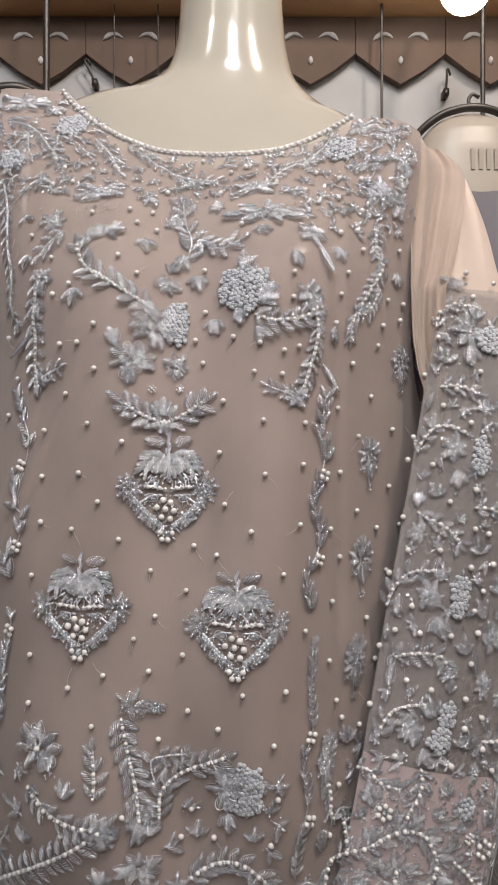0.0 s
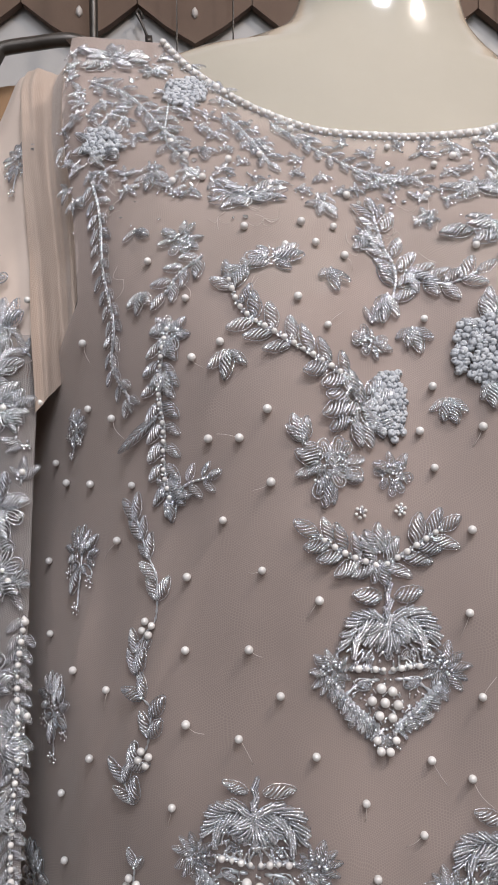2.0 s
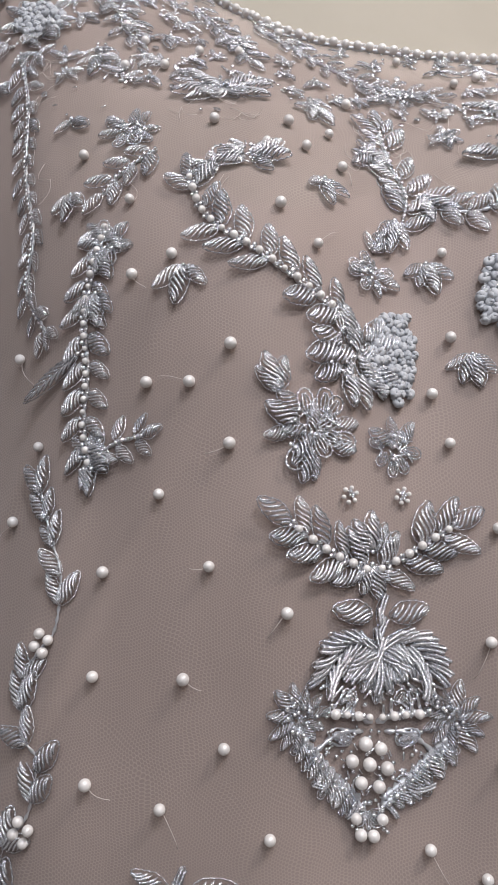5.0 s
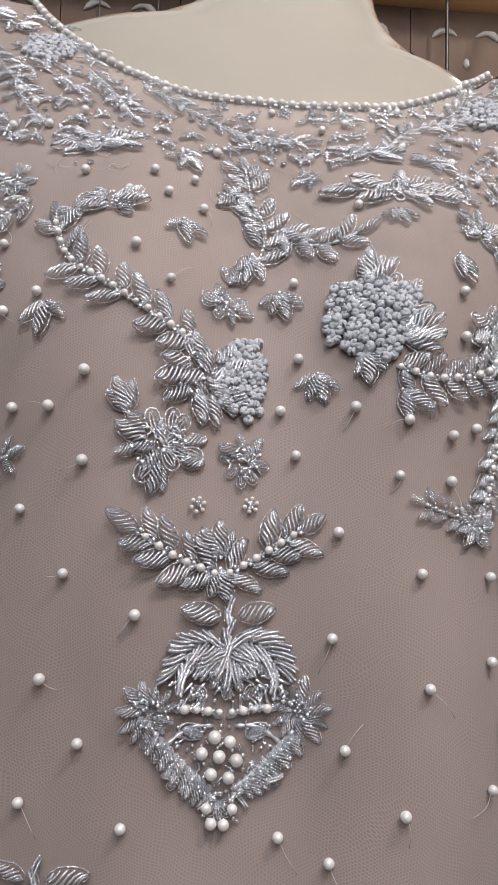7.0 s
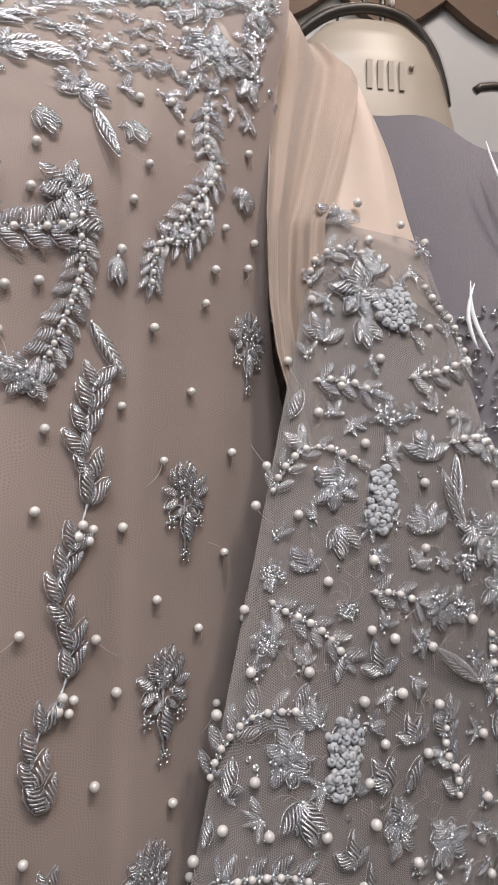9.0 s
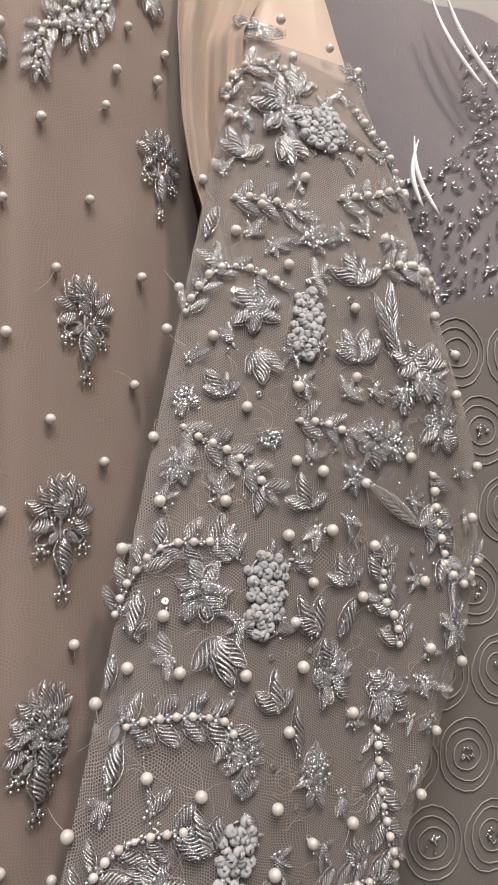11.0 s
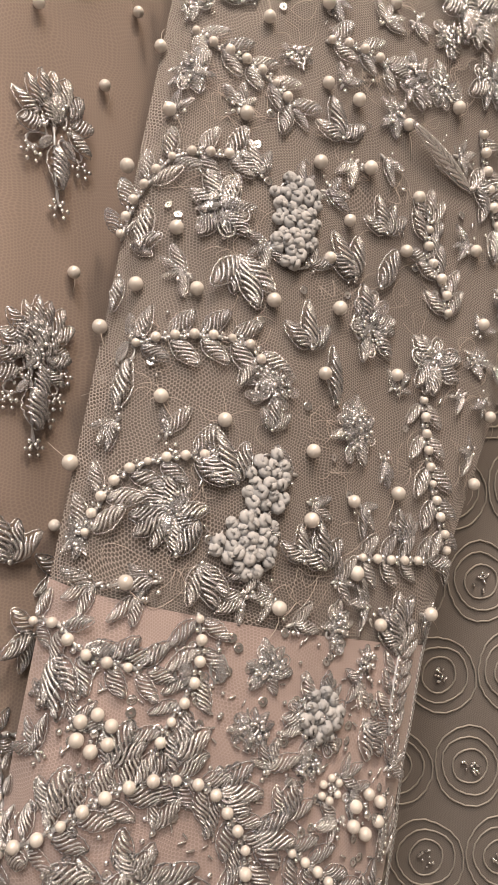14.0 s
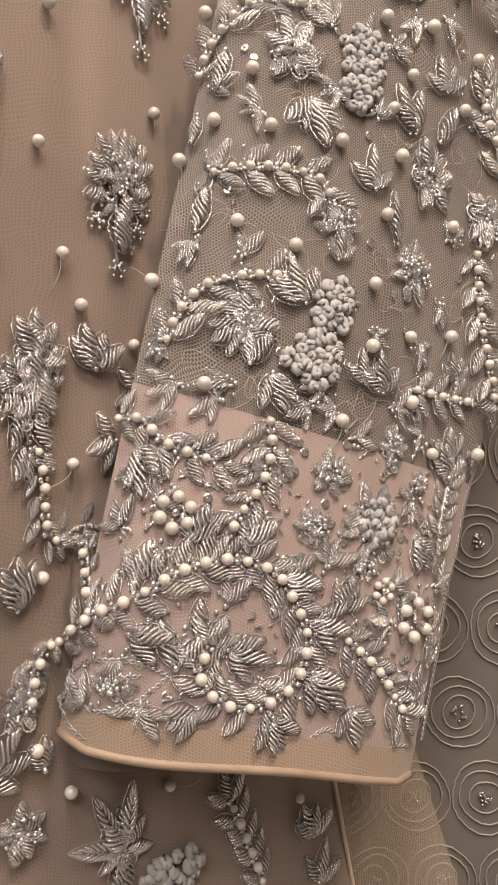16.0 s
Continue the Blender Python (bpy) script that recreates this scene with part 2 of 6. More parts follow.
def sheet(name, nu, nv, at, thick=0.0):
    """A grid mesh: at(u, v) gives its points, u and v from 0 to 1."""
    verts = [at(i / nu, j / nv) for j in range(nv + 1) for i in range(nu + 1)]
    w = nu + 1
    faces = [(j * w + i, j * w + i + 1, (j + 1) * w + i + 1, (j + 1) * w + i) for j in range(nv) for i in range(nu)]
    return mesh_of(name, verts, faces)


def spline_weights(nodes, x):
    n, h = len(nodes), nodes[1] - nodes[0]
    f = min(max((x - nodes[0]) / h, -0.5), n - 0.5)
    i = min(max(int(math.floor(f)), 0), n - 2)
    t = f - i
    w = [0.0] * n
    for k, b in zip((i - 1, i, i + 1, i + 2), (-.5 * t + t * t - .5 * t ** 3, 1 - 2.5 * t * t + 1.5 * t ** 3, .5 * t + 2 * t * t - 1.5 * t ** 3, -.5 * t * t + .5 * t ** 3)):
        if k < 0:
            w[0] += 2 * b
            w[1] -= b
        elif k >= n:
            w[n - 1] += 2 * b
            w[n - 2] -= b
        else:
            w[k] += b
    return w


def lerp_table(table, x):
    if x <= table[0][0]:
        return table[0][1]
    for (a, u), (b, v) in zip(table, table[1:]):
        if x <= b:
            return u + (v - u) * (x - a) / (b - a)
    return table[-1][1]


# ---------------------------------------------------------------- the gown's form: depth of its front by width and height
BODY_DEPTH = (
    (0.721, 0.748, 0.777, 0.808, 0.833, 0.833, 0.834, 0.844, 0.829),
    (0.685, 0.694, 0.697, 0.699, 0.701, 0.738, 0.736, 0.747, 0.809),
    (0.654, 0.647, 0.629, 0.635, 0.636, 0.658, 0.673, 0.734, 0.823),
    (0.628, 0.608, 0.587, 0.608, 0.617, 0.621, 0.649, 0.745, 0.824),
    (0.618, 0.600, 0.606, 0.601, 0.624, 0.635, 0.669, 0.741, 0.824),
    (0.633, 0.621, 0.601, 0.601, 0.608, 0.627, 0.649, 0.745, 0.833),
    (0.662, 0.663, 0.664, 0.665, 0.672, 0.675, 0.681, 0.747, 0.854),
    (0.703, 0.720, 0.738, 0.750, 0.750, 0.745, 0.739, 0.740, 0.846),
    (0.754, 0.785, 0.813, 0.832, 0.840, 0.844, 0.841, 0.845, 0.839),
)
SLEEVE_DEPTH = (
    (0.652, 0.662, 0.669, 0.677, 0.682, 0.684),
    (0.624, 0.634, 0.671, 0.688, 0.709, 0.734),
    (0.640, 0.648, 0.672, 0.704, 0.736, 0.794),
    (0.672, 0.688, 0.701, 0.712, 0.764, 0.862),
    (0.689, 0.708, 0.728, 0.737, 0.818, 0.913),
    (0.706, 0.728, 0.755, 0.801, 0.872, 0.956),
)
BODY_X = [-0.33 + 0.07 * k for k in range(9)]
BODY_Z = [0.7 + 0.12 * k for k in range(9)]
SLEEVE_X = [0.03 + 0.07 * k for k in range(6)]
SLEEVE_Z = [0.78 + 0.164 * k for k in range(6)]


def loft(table, xs, zs):
    def depth(x, z):
        wx, wz = spline_weights(xs, x), spline_weights(zs, z)
        return sum(a * sum(b * v for b, v in zip(wz, row)) for a, row in zip(wx, table))
    return depth


BODY_BASE = loft(BODY_DEPTH, BODY_X, BODY_Z)
SLEEVE_BASE = loft(SLEEVE_DEPTH, SLEEVE_X, SLEEVE_Z)


def inner_edge(z):
    """The edge of the right-hand sleeve beside the body."""
    return 0.073 + (z - 0.8677) * 0.2155 if z < 1.40 else 0.1877 + (z - 1.40) * lerp_table(((1.4, -0.22), (1.55, -0.12)), z)


OUTER = ((0.80, 0.196), (0.834, 0.205), (0.90, 0.2265), (0.957, 0.247), (0.982, 0.258), (1.082, 0.3075), (1.132, 0.3215), (1.175, 0.321), (1.24, 0.2975), (1.34, 0.279), (1.42, 0.260), (1.48, 0.256), (1.55, 0.243), (1.585, 0.222), (1.62, 0.19))


def outer_edge(z):
    return sum(lerp_table(OUTER, z + d) for d in (-0.02, -0.01, 0, 0.01, 0.02)) / 5


class Front:
    """A cloth front seen as depth over width and height."""

    def __init__(self, depth, lift=0.0006):
        self.depth, self.lift = depth, lift

    def at(self, x, z, up=0.0):
        e = 0.004
        dx = (self.depth(x + e, z) - self.depth(x - e, z)) / (2 * e)
        dz = (self.depth(x, z + e) - self.depth(x, z - e)) / (2 * e)
        n = Vector((dx, -1, dz)).normalized()
        return Vector((x, self.depth(x, z), z)) + n * (self.lift + up), n

    def axes(self, x, z, angle, up=0.0):
        p, n = self.at(x, z, up)
        a = radians(angle)
        t = Vector((math.cos(a), 0, math.sin(a)))
        t = (t - n * t.dot(n)).normalized()
        return p, t, n.cross(t), n


def body_depth(x, z):
    y = BODY_BASE(x, z)
    # the seam of the centre panel and the soft folds of the side panels
    y += 0.0022 * math.exp(-((x - 0.078) / 0.004) ** 2) - 0.0018 * math.exp(-((x - 0.088) / 0.006) ** 2)
    y += 0.0012 * math.sin(x * 170 + z * 6) * min(1, max(0, (abs(x + 0.06) - 0.13) / 0.05))
    # soft hanging folds and two slanting creases under the arm
    y += 0.002 * noise.noise(Vector((x * 22, z * 2.2, 0.3))) + 0.0012 * noise.noise(Vector((x * 45, z * 5, 2.0)))
    for x0, slope, deep in ((-0.185, 0.42, 0.0040), (-0.205, 0.36, 0.0030), (-0.235, 0.30, 0.0030)):
        d = (x - x0 - (z - 1.22) * slope) / 0.0045
        y -= deep * math.exp(-d * d) * math.exp(-((z - 1.20) / 0.10) ** 2)
    return y


def sleeve_depth(x, z):
    a, b = inner_edge(z), outer_edge(z)
    u = (x - a) / (b - a)
    y = SLEEVE_BASE(x, z) + 0.008 * max(0, abs(2 * u - 1) - 0.85) / 0.15
    return y + 0.0012 * math.sin(u * 9 + z * 11) * math.sin(z * 23)


CAP_INNER = ((1.22, 0.185), (1.28, 0.172), (1.32, 0.161), (1.35, 0.157), (1.40, 0.155), (1.45, 0.158), (1.49, 0.161), (1.525, 0.168), (1.56, 0.172), (1.62, 0.17))
CAP_FOLD = ((1.20, 0.195), (1.36, 0.188), (1.40, 0.190), (1.42, 0.199), (1.46, 0.211), (1.51, 0.226), (1.55, 0.235), (1.62, 0.236))
CAP_TOP = ((0.160, 1.580), (0.185, 1.584), (0.205, 1.581), (0.223, 1.573), (0.232, 1.560), (0.237, 1.550), (0.250, 1.535))
LEFT_FOLD = ((1.34, 0.186), (1.40, 0.190), (1.45, 0.194), (1.505, 0.2045), (1.535, 0.210), (1.60, 0.223), (1.65, 0.226))
LEFT_OUTER = ((1.36, 0.318), (1.42, 0.300), (1.496, 0.277), (1.538, 0.263), (1.58, 0.252), (1.61, 0.244), (1.65, 0.236))
LEFT_TOP = ((0.165, 1.612), (0.185, 1.622), (0.205, 1.632), (0.225, 1.632), (0.236, 1.622), (0.246, 1.604))


def left_sleeve_depth(x, z):
    return sleeve_depth(inner_edge(z) - 0.272 - x, z)


BODY, SLEEVE, LEFT_SLEEVE = Front(body_depth), Front(sleeve_depth), Front(left_sleeve_depth)

# ---------------------------------------------------------------- the shop round it
def slab(name, x0, x1, y0, y1, z0, z1, mat, label, category):
    v, f = [], []
    box(v, f, x0, x1, y0, y1, z0, z1)
    return tagged(part(name, mesh_of(name, v, f, False), mat), label, category, kind="structure")


slab("floor", -2.6, 2.6, -2.6, 1.4, -0.1, 0.0, FLOOR_TILE, "pale brown tiled shop floor", "floor")
# ceiling added out of view, white to bounce the lamps' light
slab("ceiling", -2.6, 2.6, -2.6, 1.4, 2.75, 2.85, PLASTER, "unseen plain white ceiling added for bounced light", "ceiling")
slab("wall_back", -2.6, 2.6, 1.166, 1.4, 0.0, 2.75, WALL_PAINT, "grey-white painted wall behind the mannequin", "wall")
# three unseen walls added, pale for bounce and for reflections in the metal
slab("wall_front", -2.6, 2.6, -2.75, -2.6, 0.0, 2.75, PLASTER, "unseen plain pale wall added for bounce and reflections", "wall")
slab("wall_left", -2.75, -2.6, -2.6, 1.4, 0.0, 2.75, PLASTER, "unseen plain pale wall added for bounce and reflections", "wall")
slab("wall_right", 2.6, 2.75, -2.6, 1.4, 0.0, 2.75, PLASTER, "unseen plain pale wall added for bounce and reflections", "wall")


def beam():
    v, f = [], []
    box(v, f, -2.5, 2.5, 1.10, 1.163, 1.900, 2.02)
    box(v, f, -2.5, 2.5, 1.085, 1.10, 1.905, 1.925)
    box(v, f, -2.5, 2.5, 1.09, 1.10, 1.94, 1.965)
    box(v, f, -2.5, 2.5, 1.08, 1.10, 1.98, 2.02)
    ob = part("wooden_beam", mesh_of("wooden_beam", v, f, False), WOOD)
    mod = ob.modifiers.new("edge", "BEVEL")
    mod.width, mod.segments = 0.003, 2
    return tagged(ob, "moulded pine beam fixed along the back wall", "beam", kind="structure")


beam()


def frieze():
    """A brown band of pointed boards under the beam, each with pale cut-outs."""
    base = thing("wall_frieze", (0, 1.2, 1.8), "dark brown pointed wooden frieze with cut-out scrolls", "frieze", kind="structure")
    w, top, mid, low = 0.137, 1.898, 1.842, 1.796
    for i in range(-9, 10):
        x = 0.094 + w * i
        v, f = [], []
        ring = [(x - w / 2 + 0.0006, top), (x - w / 2 + 0.0006, mid), (x - w / 4, mid - 0.026), (x, low), (x + w / 4, mid - 0.026), (x + w / 2 - 0.0006, mid), (x + w / 2 - 0.0006, top)]
        n = len(ring)
        v += [Vector((a, 1.15, b)) for a, b in ring] + [Vector((a, 1.162, b)) for a, b in ring]
        f += [tuple(reversed(range(n))), tuple(range(n, 2 * n))] + [(k, (k + 1) % n, n + (k + 1) % n, n + k) for k in range(n)]
        board = part("board", mesh_of("board", v, f, False), FRIEZE, base)
        for side in (-1, 1):
            v, f = [], []
            pts = [(x + side * (0.012 + 0.03 * k / 6), 1.1495, 1.866 + 0.008 * math.sin(k / 6 * math.pi) - 0.004 * k / 6) for k in range(7)]
            tube(v, f, pts, [0.001, 0.0025, 0.0032, 0.003, 0.0045, 0.004, 0.001], 6)
            part("cut_out", mesh_of("cut_out", v, f), CUT_OUT, board)
        v, f = [], []
        tube(v, f, [(x, 1.1495, 1.838), (x, 1.1495, 1.834), (x, 1.1495, 1.829), (x, 1.1495, 1.825)], [0.001, 0.0038, 0.0042, 0.001], 6)
        part("cut_out", mesh_of("cut_out", v, f), CUT_OUT, board)
    return base


frieze()


def hanging_rod(x, y, z0, z1, r, label, hook=0.0):
    v, f = [], []
    pts = [(x, y, z0 + (z1 - z0) * k / 8) for k in range(9)]
    if hook:
        pts = [(x + hook - hook * math.cos(a), y, z1 + abs(hook) * math.sin(a)) for a in [math.pi * k / 8 for k in range(8, 0, -1)]] + pts[::-1]
        pts.insert(0, (pts[0][0], y, pts[0][2] - 0.035))
    tube(v, f, smooth_path(pts, 0.01), r, 8)
    return tagged(part("hanging_rod", mesh_of("hanging_rod", v, f), IRON), label, "rod", "rods under the beam")


hanging_rod(-0.288, 1.074, 1.60, 1.99, 0.0045, "dark metal rod with a hook hanging from the beam", 0.006)
hanging_rod(0.197, 1.12, 1.52, 1.90, 0.0022, "thin dark metal rod hanging from the beam")
hanging_rod(0.322, 1.04, 1.62, 1.90, 0.0035, "dark metal rod hanging from the beam")
hanging_rod(-0.20, 1.12, 1.70, 1.90, 0.0009, "very thin wire hanging from the beam")
hanging_rod(-0.135, 1.12, 1.78, 1.90, 0.0009, "very thin wire hanging from the beam")


def wall_hook(x, z, lean):
    """A short peg on a plate with a bent-over top."""
    v, f = [], []
    pts = [(x, 1.150, z - 0.016), (x + lean * 0.5, 1.146, z), (x + lean, 1.144, z + 0.014), (x + lean + 0.004, 1.150, z + 0.018), (x + lean + 0.007, 1.152, z + 0.010)]
    tube(v, f, smooth_path(pts, 0.004), 0.0018, 8)
    box(v, f, x - 0.004, x + 0.004, 1.146, 1.168, z - 0.022, z - 0.012)
    return tagged(part("wall_hook", mesh_of("wall_hook", v, f), IRON), "small dark metal hook on the back wall", "hook", "wall hooks")


wall_hook(0.300, 1.800, 0.0)
wall_hook(-0.235, 1.815, -0.014)


def pendant_bulb():
    base = thing("pendant_lamp", (0.2815, 0.98, 1.842), "small lit white globe lamp under the beam", "lamp")
    bm = bmesh.new()
    bmesh.ops.create_uvsphere(bm, u_segments=24, v_segments=14, radius=0.034, matrix=Matrix.Translation((0.2815, 0.98, 1.842)))
    bulb = part("bulb", bm, BULB, base, "lit white glass bulb")
    bulb.data.polygons.foreach_set("use_smooth", [True] * len(bulb.data.polygons))
    v, f = [], []
    tube(v, f, [(0.2815, 0.98, 1.855), (0.2815, 0.98, 1.875), (0.2815, 1.0, 1.915), (0.2815, 1.09, 1.95)], [0.014, 0.014, 0.007, 0.007], 10)
    part("socket", mesh_of("socket", v, f), IRON, base)


pendant_bulb()

# ---------------------------------------------------------------- the neighbours: dress form, hanging clothes
FORM_ROWS = ((0.95, 0.105, 0.060), (1.20, 0.112, 0.062), (1.40, 0.104, 0.058), (1.50, 0.090, 0.052), (1.56, 0.077, 0.047), (1.60, 0.066, 0.043), (1.622, 0.056, 0.038), (1.636, 0.042, 0.031), (1.644, 0.024, 0.020), (1.647, 0.004, 0.004))


def dress_form():
    cx, cy = 0.268, 0.926
    base = thing("dress_form", (cx, cy, 0.0), "cream moulded torso form with a raised emblem and dark bound edge", "dress form")

    def at(u, v):
        z = lerp_table([(k / (len(FORM_ROWS) - 1), r[0]) for k, r in enumerate(FORM_ROWS)], v)
        a, b = lerp_table([(r[0], r[1]) for r in FORM_ROWS], z), lerp_table([(r[0], r[2]) for r in FORM_ROWS], z)
        t = 2 * math.pi * u
        c, s = math.cos(t), math.sin(t)
        r = (abs(c) ** 2.6 + abs(s) ** 2.6) ** (-1 / 2.6)
        return Vector((cx + a * r * c, cy + b * r * s, z))

    part("body", sheet("body", 48, 54, at), FORM, base)
    v, f = [], []
    tube(v, f, [(cx, cy, 0.97), (cx, cy, 0.02)], 0.014, 10)
    tube(v, f, [(cx, cy, 0.02), (cx, cy, 0.0)], 0.11, 24)
    part("stand", mesh_of("stand", v, f), IRON, base)
    # the emblem: plain upright bars of its size
    for k, x in enumerate((0.261, 0.270, 0.279, 0.288)):
        v, f = [], []
        box(v, f, x - 0.0022, x + 0.0022, 0.8785, 0.8840, 1.568, 1.592)
        part("raised_bar", mesh_of("raised_bar", v, f, False), FORM, base)
    v, f = [], []
    tube(v, f, [(0.297, 0.8845, 1.590), (0.297, 0.8800, 1.590)], 0.002, 10)
    part("raised_dot", mesh_of("raised_dot", v, f), FORM, base)
    v, f = [], []
    pts = [(0.196, 0.915, 1.612), (0.212, 0.908, 1.630), (0.236, 0.902, 1.644), (0.268, 0.900, 1.6495), (0.300, 0.902, 1.643), (0.322, 0.906, 1.622), (0.334, 0.910, 1.594), (0.338, 0.912, 1.575)]
    tube(v, f, smooth_path(pts, 0.005), 0.0048, 10)
    part("dark_binding", mesh_of("dark_binding", v, f), IRON, base, "dark curved binding over the top")
    v, f = [], []
    tube(v, f, smooth_path([(0.266, 0.902, 1.650), (0.262, 0.902, 1.658), (0.267, 0.902, 1.666), (0.275, 0.902, 1.662)], 0.003), 0.0022, 8)
    part("hook", mesh_of("hook", v, f), IRON, base)


dress_form()


def draped(name, x0, x1, z0, z1, y, wave, label, mat, category, bulge=0.0, slope=0.0):
    base = thing(name, ((x0 + x1) / 2, y, z0), label, category)

    def at(u, v):
        x, z = x0 + (x1 - x0) * u, z0 + (z1 - z0) * v
        yy = y + wave * math.sin(u * 9 + v * 2) + 0.4 * wave * math.sin(u * 23 + v * 5) - bulge * math.sin(math.pi * u)
        return Vector((x, yy, z))

    part("cloth", sheet(name, 60, 60, lambda u, v: at(u, v) + Vector((0, 0, v ** 6 * 0.004 * math.sin(u * 31) - slope * u * v ** 3))), mat, base)
    return base, at


def ring_dress():
    base, at = draped("ring_patterned_dress", 0.13, 0.62, 0.35, 1.27, 0.778, 0.006, "grey hanging dress with stitched concentric rings", RING_CLOTH, "dress")
    n = 0
    for j in range(-3, 16):
        for i in range(-1, 11):
            x, z = 0.300 + 0.038 * (i - 3) + (0.0 if j % 2 == 0 else 0.019) - 0.0043 * (8 - j), 0.9535 + 0.0475 * (j - 8)
            if not (0.16 < x < 0.46 and 0.62 < z < 1.24):
                continue
            v, f = [], []
            for r, w in ((0.0185, 0.0005), (0.0140, 0.0005), (0.0085, 0.0005)):
                pts = []
                for k in range(40):
                    a = 2 * math.pi * k / 40
                    rr = r * (1 + 0.05 * math.sin(2 * a + i * 1.7 + r * 300) + 0.014 * math.sin(5 * a + j * 2.3) + 0.012 * math.sin(17 * a))
                    px, pz = x + rr * math.cos(a), z + rr * math.sin(a) * 1.08
                    pts.append(at((px - 0.13) / 0.49, (pz - 0.35) / 0.92) + Vector((0, -0.0006, 0)))
                tube(v, f, pts, w, 4, True)
            ring = part("stitched_ring", mesh_of("stitched_ring", v, f), RING_THREAD, base)
            v, f = [], []
            for k in range(12):
                a, r = random.random() * 6.28, 0.0046 * math.sqrt(random.random())
                p = at((x + r * math.cos(a) - 0.13) / 0.49, (z + r * math.sin(a) - 0.35) / 0.92)
                d = Vector((random.uniform(-1, 1), 0, random.uniform(-1, 1))) * 0.0012
                tube(v, f, [p - d + Vector((0, -0.001, 0)), p + d + Vector((0, -0.0016, 0))], 0.0007, 5)
            part("bead_cluster", mesh_of("bead_cluster", v, f), GLINT, ring)
    v, f = [], []
    tube(v, f, smooth_path([(0.16, 0.79, 1.26), (0.28, 0.79, 1.275), (0.375, 0.79, 1.30), (0.47, 0.79, 1.275), (0.6, 0.79, 1.255)], 0.02), 0.006, 8)
    return base


ring_dress()


def grey_garment():
    base, at = draped("grey_garment", 0.19, 0.62, 1.20, 1.560, 0.868, 0.006, "grey-mauve garment inside a clear garment bag", GREY_CLOTH, "garment", 0.01, 0.12)
    # beaded yoke band lower on it
    rnd = random.Random(5)
    v, f = [], []
    for k in range(1500):
        x, z = rnd.uniform(0.27, 0.46), rnd.uniform(1.205, 1.475)
        rim = lerp_table(((0.27, 1.345), (0.33, 1.373), (0.348, 1.385), (0.366, 1.411), (0.372, 1.474)), x)
        if z > rim or (rnd.random() < 0.45 and noise.noise(Vector((x * 70, z * 70, 0))) < 0.0 and z < rim - 0.008):
            continue
        p = at((x - 0.19) / 0.43, (z - 1.20) / 0.345) + Vector((0, -0.0015, 0))
        a = rnd.random() * 6.28
        d = Vector((math.cos(a), 0, math.sin(a))) * rnd.uniform(0.002, 0.004)
        tube(v, f, [p - d, p + Vector((0, -0.001, 0)), p + d], [0.0004, 0.0011, 0.0004], 5)
    tagged(part("bead_embroidery", mesh_of("bead_embroidery", v, f), GLINT, base, "silver bead embroidery"), kind="stuff")
    # clear bag in front
    def bag(u, v):
        x, z = 0.235 + 0.36 * u, 1.10 + 0.49 * v
        x += 0.02 * (1 - v)
        return Vector((x, 0.845 + 0.010 * math.sin(u * 7 + v * 4) + 0.008 * math.sin(u * 15 - v * 9) - 0.012 * math.sin(u * 3.1), z))
    ob = tagged(part("garment_bag", sheet("garment_bag", 60, 60, bag), PLASTIC), "clear glossy plastic garment bag over the grey garment", "garment bag")
    ob.visible_shadow = False
    # the bag's highlights, put on as thin white tapered tubes
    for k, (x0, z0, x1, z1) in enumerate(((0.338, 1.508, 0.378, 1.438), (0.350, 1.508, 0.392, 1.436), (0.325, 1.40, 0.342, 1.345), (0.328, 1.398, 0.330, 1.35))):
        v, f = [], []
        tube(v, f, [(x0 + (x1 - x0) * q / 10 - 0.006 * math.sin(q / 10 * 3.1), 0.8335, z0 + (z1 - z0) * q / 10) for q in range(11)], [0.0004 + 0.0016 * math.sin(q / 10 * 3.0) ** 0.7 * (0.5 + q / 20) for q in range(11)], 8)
        part("bag_highlight", mesh_of("bag_highlight", v, f), HIGHLIGHT, ob)
    v, f = [], []
    tube(v, f, smooth_path([(0.36, 0.90, 1.585), (0.375, 0.90, 1.59), (0.45, 0.90, 1.588), (0.55, 0.90, 1.575)], 0.01), 0.004, 8)
    hang = tagged(part("clothes_hanger", mesh_of("clothes_hanger", v, f), IRON), "dark hanger bar behind the garment bag", "hanger", "hangers")


grey_garment()


